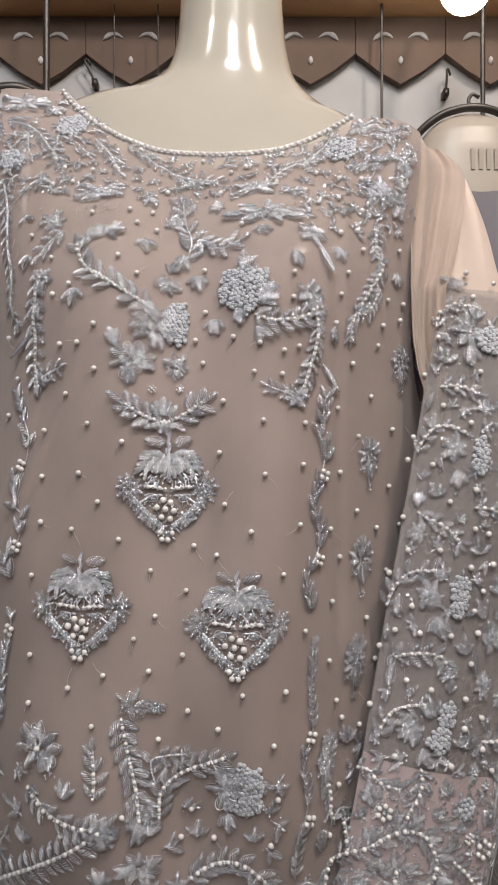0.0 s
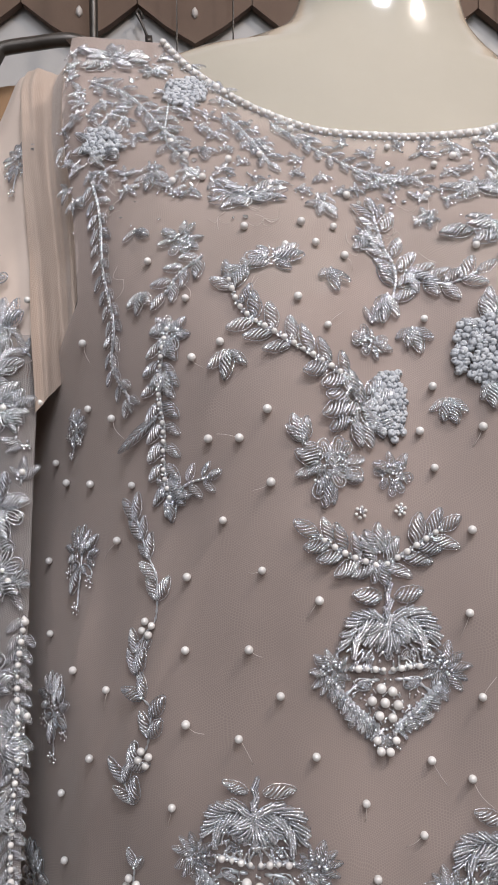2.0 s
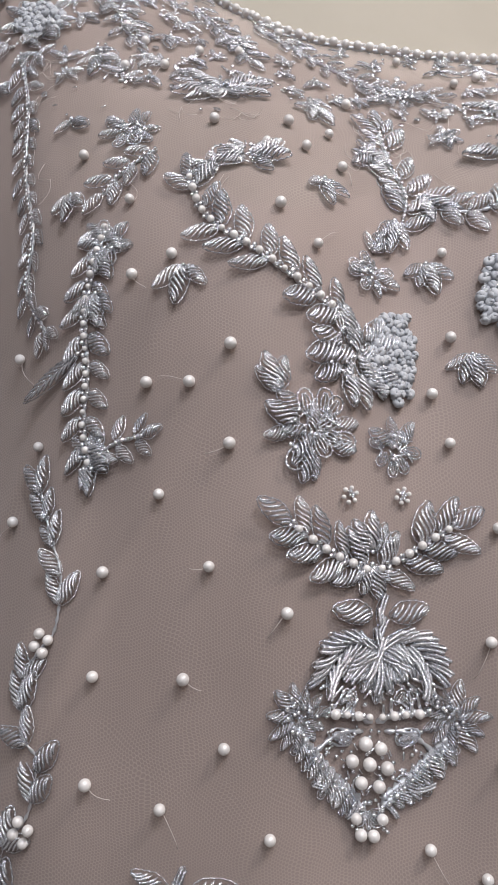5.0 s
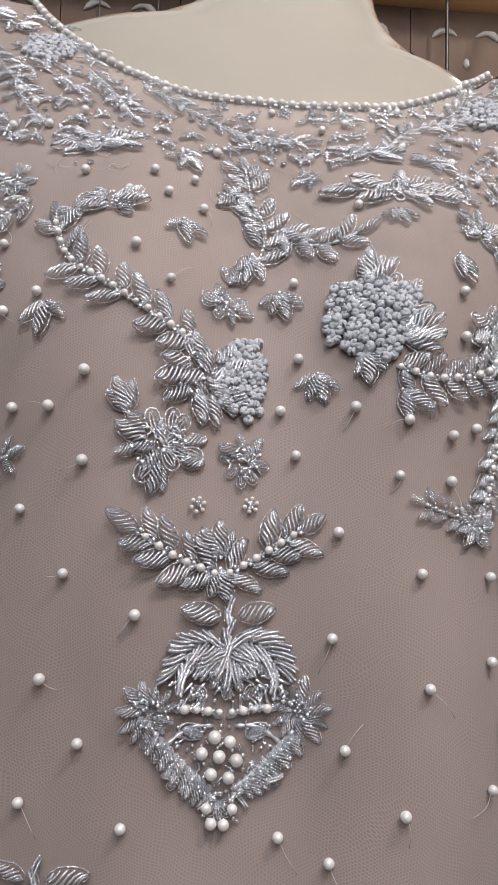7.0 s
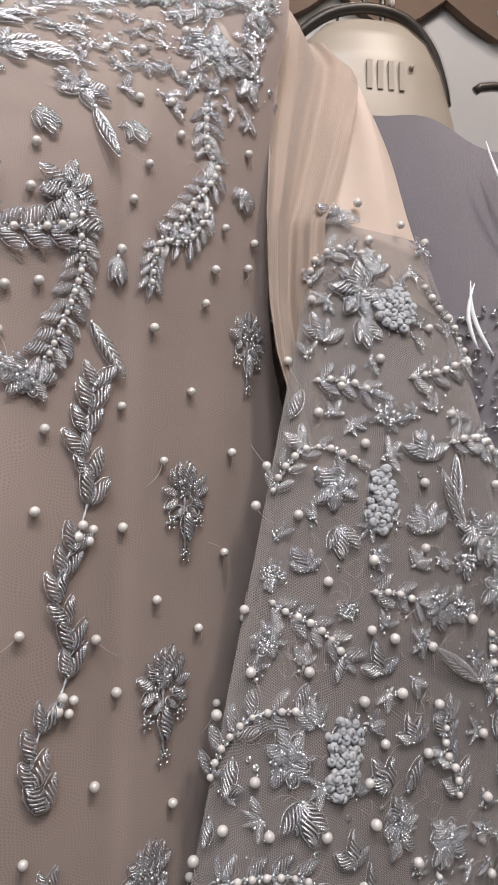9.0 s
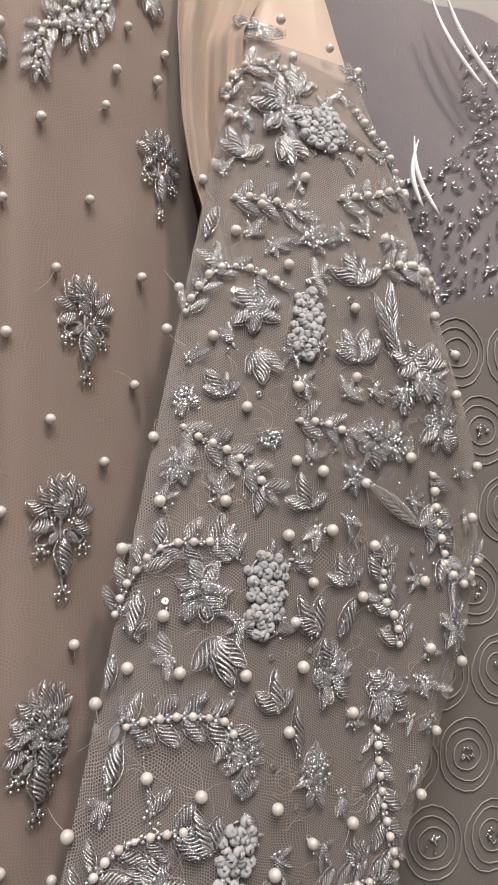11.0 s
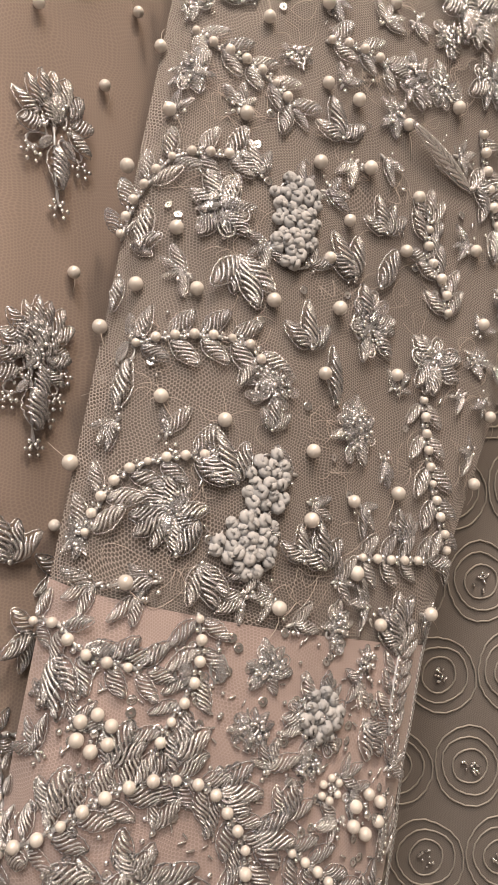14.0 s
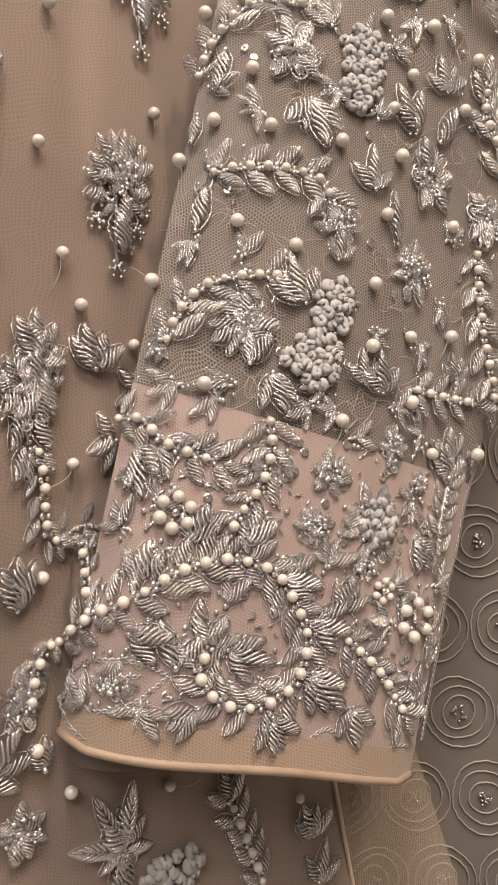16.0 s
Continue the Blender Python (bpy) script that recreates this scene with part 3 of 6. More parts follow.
def brown_garment():
    base, at = draped("brown_garment", -0.66, -0.285, 0.7, 1.642, 0.93, 0.006, "brown sheer beaded garment on a dark hanger", BROWN_CLOTH, "garment")
    rnd = random.Random(9)
    v, f = [], []
    for k in range(160):
        u, w = rnd.random(), 0.80 + 0.18 * rnd.random()
        p = at(u, w) + Vector((0, -0.0012, 0))
        d = Vector((rnd.uniform(-1, 1), 0, rnd.uniform(-1, 1))) * 0.002
        tube(v, f, [p - d, p + d], 0.0005, 5)
    tagged(part("bead_specks", mesh_of("bead_specks", v, f), GLINT, base, "silver bead specks"), kind="stuff")
    hang = thing("clothes_hanger", (-0.45, 0.90, 1.6), "dark brown hanger with a thick grey hook", "hanger", "hangers")
    v, f = [], []
    pts = [(-0.62, 0.905, 1.605), (-0.43, 0.905, 1.646), (-0.372, 0.905, 1.6455), (-0.3535, 0.905, 1.6445), (-0.351, 0.905, 1.648), (-0.343, 0.905, 1.664), (-0.338, 0.905, 1.668), (-0.315, 0.905, 1.672), (-0.2818, 0.905, 1.676), (-0.262, 0.915, 1.674)]
    tube(v, f, smooth_path(pts, 0.004), 0.006, 8)
    part("shoulder_bar", mesh_of("shoulder_bar", v, f), IRON, hang)
    v, f = [], []
    pts = [(-0.41 - 0.04 * math.cos(a), 0.90, 1.692 + 0.042 * math.sin(a)) for a in [radians(d) for d in range(-100, 215, 15)]]
    tube(v, f, [(-0.41, 0.90, 1.64)] + pts, 0.0095, 10)
    part("hook", mesh_of("hook", v, f), GREY_HOOK, hang, "thick grey hook")


brown_garment()

# ---------------------------------------------------------------- the mannequin
NECK = ((0.90, 0.155, 0.0), (1.20, 0.16, 0.0), (1.40, 0.205, 0.0), (1.50, 0.207, 0.0), (1.56, 0.205, 0.098), (1.60, 0.186, 0.082), (1.622, 0.150, 0.072), (1.638, 0.108, 0.066), (1.65, 0.084, 0.063), (1.668, 0.071, 0.061), (1.70, 0.0625, 0.058), (1.74, 0.0585, 0.056), (1.80, 0.057, 0.055))


def mannequin():
    cx, cy = -0.04, 0.865

    def at(u, v):
        z = 0.90 + 0.90 * v
        a = lerp_table([(r[0], r[1]) for r in NECK], z)
        a = sum(lerp_table([(r[0], r[1]) for r in NECK], z + d) for d in (-0.008, 0, 0.008)) / 3
        front = cy - (BODY_BASE(-0.04, min(z, 1.55)) + 0.016)
        b = front if z <= 1.55 else lerp_table([(1.55, front), (1.58, 0.088), (1.60, 0.080), (1.622, 0.070), (1.65, 0.062), (1.70, 0.057), (1.80, 0.055)], z)
        t = 2 * math.pi * u
        c, s = math.cos(t), math.sin(t)
        k = 2.0 if z > 1.62 else 2.6
        r = (abs(c) ** k + abs(s) ** k) ** (-1 / k)
        x = cx + a * r * c
        back = 0.10 if z < 1.6 else b
        y = cy + (b if s < 0 else back) * r * s
        flat = min(1, max(0, (z - 1.5) / 0.1))
        return Vector((x + 0.02 * (1 if z > 1.6 else 0) * min(1, (z - 1.6) / 0.05 if z > 1.6 else 0), y, z - 0.085 * flat * (x - cx) * min(1, max(0, (1.72 - z) / 0.05))))

    ob = part("mannequin", sheet("mannequin", 72, 110, at), SKIN)
    return tagged(ob, "glossy cream headless mannequin wearing the beaded gown", "mannequin")


mannequin()

# ---------------------------------------------------------------- the gown
GOWN = thing("beaded_gown", (-0.05, 0.80, 0.30), "taupe sheer tulle gown covered with silver bead embroidery and pearls", "gown")
TOP = ((-0.30, 1.60), (-0.262, 1.617), (-0.19, 1.6165), (-0.165, 1.588), (-0.135, 1.562), (-0.105, 1.545), (-0.077, 1.5345), (-0.025, 1.5315), (0.044, 1.5395), (0.08, 1.557), (0.109, 1.5835), (0.14, 1.578), (0.171, 1.566), (0.20, 1.55))


def gown_front(u, v):
    x = -0.34 + 0.54 * u
    top = lerp_table(TOP, x)
    z = 0.35 + (top - 0.35) * v
    if z > 1.26:
        x = min(max(x, lerp_table(((1.34, -0.34), (1.385, -0.262), (1.42, -0.242), (1.43, -0.10)), z) if z < 1.42 else -0.087 - lerp_table(CAP_INNER, z)), lerp_table(CAP_INNER, z) + 0.002)
    y = body_depth(x, max(z, 0.7))
    return Vector((x, y, z))


part("front_tulle", sheet("front_tulle", 160, 200, gown_front), BODICE_NET, GOWN, "sheer taupe tulle front")


def gown_lining(u, v):
    x = -0.34 + 0.54 * u
    top = 1.422 + 0.012 * math.cos((x + 0.045) * 45) + 0.19 * min(1, max(0, (abs(x + 0.04) - 0.165) / 0.03))
    z = 0.35 + (top - 0.35) * v
    z = min(z, lerp_table(TOP, x) - 0.004)
    if z > 1.26:
        x = min(max(x, lerp_table(((1.34, -0.34), (1.385, -0.262), (1.42, -0.242), (1.43, -0.10)), z) if z < 1.42 else -0.087 - lerp_table(CAP_INNER, z)), lerp_table(CAP_INNER, z) + 0.002)
    return Vector((x, body_depth(x, max(z, 0.7)) + 0.004, z))


part("lining", sheet("lining", 110, 120, gown_lining), LINING, GOWN, "taupe satin lining under the tulle")


def shoulder(u, v, x0, x1):
    x = x0 + (x1 - x0) * u
    top = lerp_table(TOP, x)
    a = v * 1.5
    return Vector((x, body_depth(x, top) + 0.07 * math.sin(a), top + 0.014 * math.sin(a * 1.6) - 0.01 * a * a))


part("shoulder_tulle", sheet("shoulder_tulle", 24, 12, lambda u, v: shoulder(u, v, -0.262, -0.19)), BODICE_NET, GOWN)
part("shoulder_tulle", sheet("shoulder_tulle", 24, 12, lambda u, v: shoulder(u, v, 0.109, 0.172)), BODICE_NET, GOWN)


def sleeve_sheet(z0, z1, mirrored, back=0.0, bottom=None):
    def at(u, v):
        z = z0 + (z1 - z0) * v
        zz = z
        if bottom:
            zz = bottom(u) + (z1 - bottom(u)) * v
        a, b = inner_edge(zz), outer_edge(zz)
        x = a + (b - a) * u
        y = sleeve_depth(x, zz)
        if back:
            y = sleeve_depth(a + (b - a) * (0 if u < 0.5 else 1), zz) + back * math.sin(math.pi * u)
        if mirrored:
            x = inner_edge(zz) - 0.272 - x
        return Vector((x, y, zz))
    return at


def hem_line(u):
    return 0.8645 - 0.0325 * u + 0.004 * math.sin(math.pi * u)


def cuff_line(u):
    return 0.985 - 0.042 * u


def cap_sheet(mirrored, outer):
    fold, tops = (LEFT_FOLD, LEFT_TOP) if mirrored else (CAP_FOLD, CAP_TOP)

    def rim(z):
        return lerp_table(LEFT_OUTER, z) if mirrored else outer_edge(z) - 0.006

    def at(u, v):
        if outer:
            low, top = 1.384 - 0.034 * u, lerp_table(tops, lerp_table(fold, 1.56) + 0.010 * u) - 0.003
        else:
            low = 1.397 - 0.048 * u ** 0.8 if mirrored else 1.25
            top = lerp_table(tops, 0.17 + (lerp_table(fold, 1.62) - 0.17) * u)
        z = low + (top - low) * v
        a, m, b = lerp_table(CAP_INNER, z), lerp_table(fold, z), rim(z)
        m = min(m, b)
        if outer:
            x = m - 0.004 + (b - m + 0.004) * u
            y = SLEEVE_BASE(x, z) + 0.004 + 0.012 * max(0, u - 0.75) + 0.0018 * math.sin(u * 7 + z * 20) + 0.02 * max(0, v - 0.9) ** 2 * 10
        else:
            x = a + (m - a) * u
            fade = min(1, max(0, (z - 1.26) / 0.08))
            y = SLEEVE_BASE(x, z) + 0.004
            y -= fade * (0.007 * noise.noise(Vector((u * 2.6 + z * 2.5, z * 3.0, 1.0))) + 0.0035 * noise.noise(Vector((u * 7.0 - z * 5.0, z * 5.0, 4.0))))
            y -= fade * (0.010 * u * u - 0.011 * math.exp(-((u - 0.50 - 0.3 * (z - 1.45)) / 0.17) ** 2))
            if z < 1.40:
                y += 0.006 * min(1, (1.40 - z) / 0.04)
            y += 0.25 * max(0, v - 0.88) ** 2 * 4
        return Vector((-0.085 - x if mirrored else x, y, z))
    return at


for mirrored in (False, True):
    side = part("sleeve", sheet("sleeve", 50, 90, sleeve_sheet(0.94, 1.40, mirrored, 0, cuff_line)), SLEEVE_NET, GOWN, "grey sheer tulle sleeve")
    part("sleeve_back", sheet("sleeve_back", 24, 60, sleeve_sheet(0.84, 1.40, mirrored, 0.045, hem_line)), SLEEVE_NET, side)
    part("gathered_cap", sheet("gathered_cap", 60, 70, cap_sheet(mirrored, False)), GATHER_NET, side, "gathered sheer tan sleeve head")
    part("cap", sheet("cap", 50, 50, cap_sheet(mirrored, True)), NUDE, side, "smooth nude satin sleeve cap")
    # added dark sheet just behind the net: the sleeve's inner shade as colour
    part("inner_lining", sheet("inner_lining", 24, 60, lambda u, v, m=mirrored: sleeve_sheet(0.85, 1.372, m, 0)(0.03 + 0.94 * u, v) + Vector((0, 0.012, 0))), SLEEVE_SHADE, side, "added dark sheet for the shade inside the sleeve")

    def cuff_at(u, v, m=mirrored):
        z = hem_line(u) + (cuff_line(u) - hem_line(u)) * v
        a, b = inner_edge(z), outer_edge(z)
        x = a + (b - a) * u
        y = sleeve_depth(x, z) - 0.0008
        return Vector((inner_edge(z) - 0.272 - x if m else x, y, z))

    part("cuff", sheet("cuff", 50, 30, cuff_at), CUFF_NET, side, "pink-tinted lined tulle cuff")

    def band_at(u, v, m=mirrored):
        p = cuff_at(u, 0.10 * v, m)
        return p + Vector((0, -0.0007, 0))

    part("hem_band", sheet("hem_band", 40, 4, band_at), GATHER_NET, side)
    v, f = [], []
    tube(v, f, [cuff_at(k / 60, 0) + Vector((0, -0.0005, -0.0006)) for k in range(61)], 0.0016, 8)
    part("hem_piping", mesh_of("hem_piping", v, f), PIPING, side, "cream piping along the hem")
    v, f = [], []
    tube(v, f, [cap_sheet(mirrored, False)(0.0, 0.1 + 0.88 * k / 40) + Vector((0, -0.0012 - 0.0004 * (k % 2), 0)) for k in range(41)], 0.0005, 6)
    part("armhole_seam", mesh_of("armhole_seam", v, f), GATHER_NET, side)


def veil(u, v):
    z = 0.40 + 0.43 * v
    right = 0.236 + (0.80 - z) * 0.32
    x = 0.13 + (right - 0.13) * u
    return Vector((x, 0.728 + 0.02 * u + 0.003 * math.sin(u * 11 + v * 3), z))


part("skirt_veil", sheet("skirt_veil", 40, 40, veil), VEIL_NET, GOWN, "sheer loose tulle edge of the skirt")
v, f = [], []
tube(v, f, [veil(0.56, k / 30) + Vector((0, -0.0012, 0)) for k in range(31)], 0.001, 6)
part("skirt_seam", mesh_of("skirt_seam", v, f), NUDE, GOWN)

# ---------------------------------------------------------------- embroidery kit: small shared meshes, each one unit long or wide
def outline(s):
    return 0.185 * math.sin(math.pi * min(1, max(0, s)) ** 0.85) ** 0.8


def leaf_mesh(slant, strands, fat=1.0, seed=0):
    """A padded leaf of slanting coiled wires inside a crinkled edge wire."""
    rnd, v, f = random.Random(seed), [], []
    for i in range(strands):
        a = -0.24 + 1.0 * i / (strands - 1)
        pts, rad = [], []
        jog = rnd.uniform(-0.012, 0.012)
        for k in range(6):
            s = a + slant * k / 5 + jog
            w = outline(s) * fat
            y = (-1 + 2 * k / 5) * w
            s2 = min(0.985, max(0.015, s))
            z = 0.02 + 0.13 * math.sqrt(max(0, 1 - (y / (fat * 0.2)) ** 2)) * (0.4 + 0.6 * math.sin(math.pi * s2))
            pts.append((s2, y + rnd.uniform(-0.008, 0.008), z + rnd.uniform(-0.008, 0.008)))
            rad.append((0.034 if 0 < k < 5 else 0.022) * rnd.uniform(0.85, 1.12))
        tube(v, f, pts, rad, 5)
    n = 34
    edge = []
    for k in range(n):
        t = 2 * math.pi * k / n
        side = 1 if t < math.pi else -1
        edge.append((0.5 - 0.53 * math.cos(t) + rnd.uniform(-0.012, 0.012), side * (outline(0.5 - 0.5 * math.cos(t)) * fat + 0.035 + rnd.uniform(-0.012, 0.018)), 0.015 + 0.025 * (k % 2)))
    tube(v, f, edge, [0.013 + 0.010 * (k % 2) for k in range(n)], 4, True)
    return mesh_of("leaf", v, f)


def rod_mesh(seed):
    """One short length of coiled wire, blunt at its end."""
    rnd, v, f = random.Random(seed), [], []
    bend = rnd.uniform(-0.05, 0.05)
    for side in (-0.045, 0.045):
        pts = [(k / 15 + side * 0.6, side + bend * math.sin(k / 15 * 3.1), 0.06 + 0.08 * math.sin(k / 15 * 2.6)) for k in range(16)]
        tube(v, f, pts, [0.030] + [0.058 if k % 2 else 0.040 for k in range(14)] + [0.03], 5)
    tube(v, f, [(0.1, 0.09 + bend, 0.02), (0.5, 0.11 + bend, 0.03), (0.95, 0.07 + bend, 0.02), (1.03, 0, 0.02), (0.95, -0.07 + bend, 0.02), (0.5, -0.11 + bend, 0.03), (0.1, -0.09, 0.02)], 0.016, 4)
    return mesh_of("wire_rod", v, f)


def halved_leaf_mesh():
    """A broad leaf with wires meeting at the midrib."""
    v, f = [], []
    for side in (-1, 1):
        for i in range(8):
            a = -0.02 + 0.80 * i / 7
            pts = []
            for k in range(4):
                s = min(0.98, a + 0.22 * k / 3)
                y = side * outline(s) * 1.25 * k / 3
                pts.append((s, y, 0.03 + 0.10 * math.sin(math.pi * (0.25 + 0.6 * k / 3)) * (0.5 + 0.5 * math.sin(math.pi * s))))
            tube(v, f, pts, [0.030, 0.036, 0.036, 0.022], 5)
    edge = [(0.5 - 0.52 * math.cos(t), (1 if t < math.pi else -1) * (outline(0.5 - 0.5 * math.cos(t)) * 1.25 + 0.02), 0.015) for t in [2 * math.pi * k / 26 for k in range(26)]]
    tube(v, f, edge, [0.014 + 0.010 * (k % 2) for k in range(26)], 4, True)
    return mesh_of("leaf", v, f)


def petal_mesh():
    """An open looped petal: a beaded edge with bead wires inside."""
    v, f = [], []
    n = 28
    edge = [(0.5 - 0.5 * math.cos(t), 0.27 * math.sin(t) * (1.1 - 0.35 * math.cos(t)), 0.05 + 0.03 * (k % 2)) for k, t in enumerate([2 * math.pi * k / n for k in range(n)])]
    tube(v, f, edge, [0.030 + 0.026 * (k % 2) for k in range(n)], 5, True)
    for y in (-0.12, 0.0, 0.12):
        tube(v, f, [(0.12 + 0.08 * k, y * (0.4 + 0.9 * math.sin(k / 9 * 3.1)), 0.06 + 0.05 * math.sin(k / 9 * 3.1)) for k in range(10)], [0.026 + 0.024 * (k % 2) for k in range(10)], 5)
    return mesh_of("petal", v, f)


def round_mesh(name, seg, rings, squash=1.0, lift=0.8):
    bm = bmesh.new()
    bmesh.ops.create_uvsphere(bm, u_segments=seg, v_segments=rings, radius=0.5, matrix=Matrix.Translation((0, 0, 0.5 * lift)) @ Matrix.Diagonal((1, 1, squash, 1)))
    me = bpy.data.meshes.new(name)
    bm.to_mesh(me)
    bm.free()
    me.polygons.foreach_set("use_smooth", [True] * len(me.polygons))
    return me


def knot_mesh(seed):
    """A french knot: yarn wound about itself."""
    v, f, rnd = [], [], random.Random(seed)
    n = 15
    pts = []
    for k in range(n):
        t = k / (n - 1) * 2 * math.pi * 1.6 + seed
        r = 0.24 - 0.12 * k / n
        pts.append((r * math.cos(t), r * math.sin(t), 0.17 + 0.30 * k / n))
    tube(v, f, pts, [0.15 + 0.07 * math.sin(3.1 * k / (n - 1)) for k in range(n)], 6)
    return mesh_of("knot", v, f)


def crystal_mesh():
    """A long faceted bead."""
    v, f = [], []
    b = 0
    for s, r in ((0.0, 0.06), (0.16, 0.24), (0.5, 0.30), (0.84, 0.22), (1.0, 0.05)):
        v += [Vector((s, r * math.cos(a), 0.24 + 0.85 * r * math.sin(a))) for a in [math.pi / 3 * k + 0.2 for k in range(6)]]
    for i in range(4):
        f += [(i * 6 + k, i * 6 + (k + 1) % 6, i * 6 + 6 + (k + 1) % 6, i * 6 + 6 + k) for k in range(6)]
    f += [tuple(reversed(range(6))), tuple(range(24, 30))]
    return mesh_of("crystal", v, f, False)


def bugle_mesh():
    v, f = [], []
    tube(v, f, [(0, 0, 0.2), (0.12, 0, 0.22), (0.5, 0, 0.24), (0.88, 0, 0.22), (1, 0, 0.2)], [0.13, 0.2, 0.17, 0.2, 0.13], 6)
    return mesh_of("bugle_bead", v, f)


def sequin_mesh():
    v, f = [], []
    for r, z in ((0.13, 0.06), (0.3, 0.02), (0.5, 0.12), (0.5, 0.10)):
        v += [Vector((r * math.cos(a), r * math.sin(a), z)) for a in [math.pi / 6 * k for k in range(12)]]
    for i in range(3):
        f += [(i * 12 + k, i * 12 + (k + 1) % 12, i * 12 + 12 + (k + 1) % 12, i * 12 + 12 + k) for k in range(12)]
    return mesh_of("sequin", v, f, False)


def with_material(me, mat):
    me.materials.append(mat)
    return me


LEAVES = [with_material(leaf_mesh(0.46, 7, 1.0, 1), WIRE), with_material(leaf_mesh(0.54, 7, 1.05, 2), WIRE), with_material(leaf_mesh(0.42, 8, 0.92, 3), WIRE)]
RODS = [with_material(rod_mesh(k), WIRE) for k in range(3)]
BROAD = with_material(halved_leaf_mesh(), WIRE)
PETAL = with_material(petal_mesh(), WIRE)
PEARL_MESH = with_material(round_mesh("pearl", 14, 9), PEARL)
SEED = with_material(round_mesh("seed_bead", 8, 5, 0.8), GLINT)
KNOTS = [with_material(knot_mesh(k), KNOT_YARN) for k in range(4)]
CRYSTAL_MESH = with_material(crystal_mesh(), CRYSTAL)
BUGLE = with_material(bugle_mesh(), GLINT)
SEQUIN_MESH = with_material(sequin_mesh(), SEQUIN)
RND = random.Random(11)
TAKEN = {}


class Motif:
    """One embroidered applique on a cloth front: its cords are a mesh, its pieces are meshes under it."""

    def __init__(self, cloth, name, label=""):
        self.cloth, self.name, self.label = cloth, name, label
        self.verts, self.faces, self.pieces, self.beads = [], [], [], []

    def put(self, name, me, x, z, angle, length, width=None, up=0.0, tip=0.0):
        p, t, s, n = self.cloth.axes(x, z, angle, up)
        if tip:
            t = (t + n * tip).normalized()
            n = t.cross(s)
        w = width or length
        m = Matrix((t, s, n)).transposed().to_4x4() @ Matrix.Diagonal((length, w, w, 1))
        m.translation = p
        (self.beads if me in (SEED, BUGLE, SEQUIN_MESH) else self.pieces).append((name, me, m))

    def leaf(self, x, z, angle, length, broad=False, fat=1.0):
        q = radians(angle)
        TAKEN.setdefault(id(self.cloth), []).append((x + 0.5 * length * math.cos(q), z + 0.5 * length * math.sin(q)))
        length *= RND.uniform(0.9, 1.12)
        angle += RND.uniform(-7, 7)
        me = BROAD if broad else RND.choice(LEAVES)
        self.put("leaf", me, x, z, angle, length, min(length, 0.0155) * fat * RND.uniform(0.9, 1.1), RND.uniform(0, 0.0006), RND.uniform(-0.02, 0.12))

    def petal(self, x, z, angle, length):
        self.put("petal", PETAL, x, z, angle + RND.uniform(-8, 8), length * RND.uniform(0.9, 1.1), None, RND.uniform(0, 0.0008), RND.uniform(0, 0.2))

    def pearl(self, x, z, d, up=0.0):
        d *= RND.uniform(0.93, 1.06)
        self.put("pearl", PEARL_MESH, x, z, RND.uniform(0, 360), d, None, up)

    def seed(self, x, z, d=0.0016, up=0.0):
        self.put("seed_bead", SEED, x, z, RND.uniform(0, 360), d * RND.uniform(0.8, 1.2), None, up)

    def knot(self, x, z, d, up=0.0):
        self.put("knot", RND.choice(KNOTS), x, z, RND.uniform(0, 360), d * RND.uniform(0.88, 1.15), None, up)

    def rod(self, x, z, angle, length, up=0.0004, tip=0.06):
        self.put("wire_rod", RND.choice(RODS), x, z, angle + RND.uniform(-5, 5), length * RND.uniform(0.88, 1.1), min(length, 0.0115) * 1.5, up, tip)

    def crystal(self, x, z, angle, length):
        self.put("crystal", CRYSTAL_MESH, x, z, angle, length, length * 0.85, 0.0004)
        c, s = math.cos(radians(angle)), math.sin(radians(angle))
        self.cord([(x + c * length * (0.5 - 0.58 * math.cos(t)) - s * length * 0.36 * math.sin(t), z + s * length * (0.5 - 0.58 * math.cos(t)) + c * length * 0.36 * math.sin(t)) for t in [2 * math.pi * k / 12 for k in range(12)]], 0.00045, True)

    def bugle(self, x, z, angle, length=0.003):
        self.put("bugle_bead", BUGLE, x, z, angle, length, length * 0.8, 0.0002)

    def cord(self, pts, r=0.0007, closed=False, step=0.0022, up=0.0003):
        path = [Vector((p[0], 0, p[1])) for p in pts]
        if closed:
            out = path
        else:
            out = smooth_path(path, step)
        pos = [self.cloth.at(p.x, p.z, up)[0] for p in out]
        tube(self.verts, self.faces, pos, [r * (1.35 if k % 2 else 0.62) for k in range(len(pos))], 5, closed)

    def done(self):
        if not self.verts:
            x = (self.pieces or self.beads)[0][2].translation
            tube(self.verts, self.faces, [x + Vector((-0.001, 0, 0)), x + Vector((0.001, 0, 0))], 0.0004, 5)
        base = part(self.name, mesh_of(self.name, self.verts, self.faces), CORD, GOWN, self.label)
        inv = base.matrix_world.inverted()
        for name, me, m in self.pieces:
            ob = new(name, me)
            ob.parent = base
            ob.matrix_basis = m
            ob.matrix_parent_inverse = Matrix.Identity(4)
        if self.beads:
            verts, faces = [], []
            for name, me, m in self.beads:
                k = len(verts)
                verts += [m @ v.co for v in me.vertices]
                faces += [tuple(k + i for i in p.vertices) for p in me.polygons]
            tagged(part("seed_bead_fill", mesh_of("seed_bead_fill", verts, faces), GLINT, base), kind="stuff")
        return base


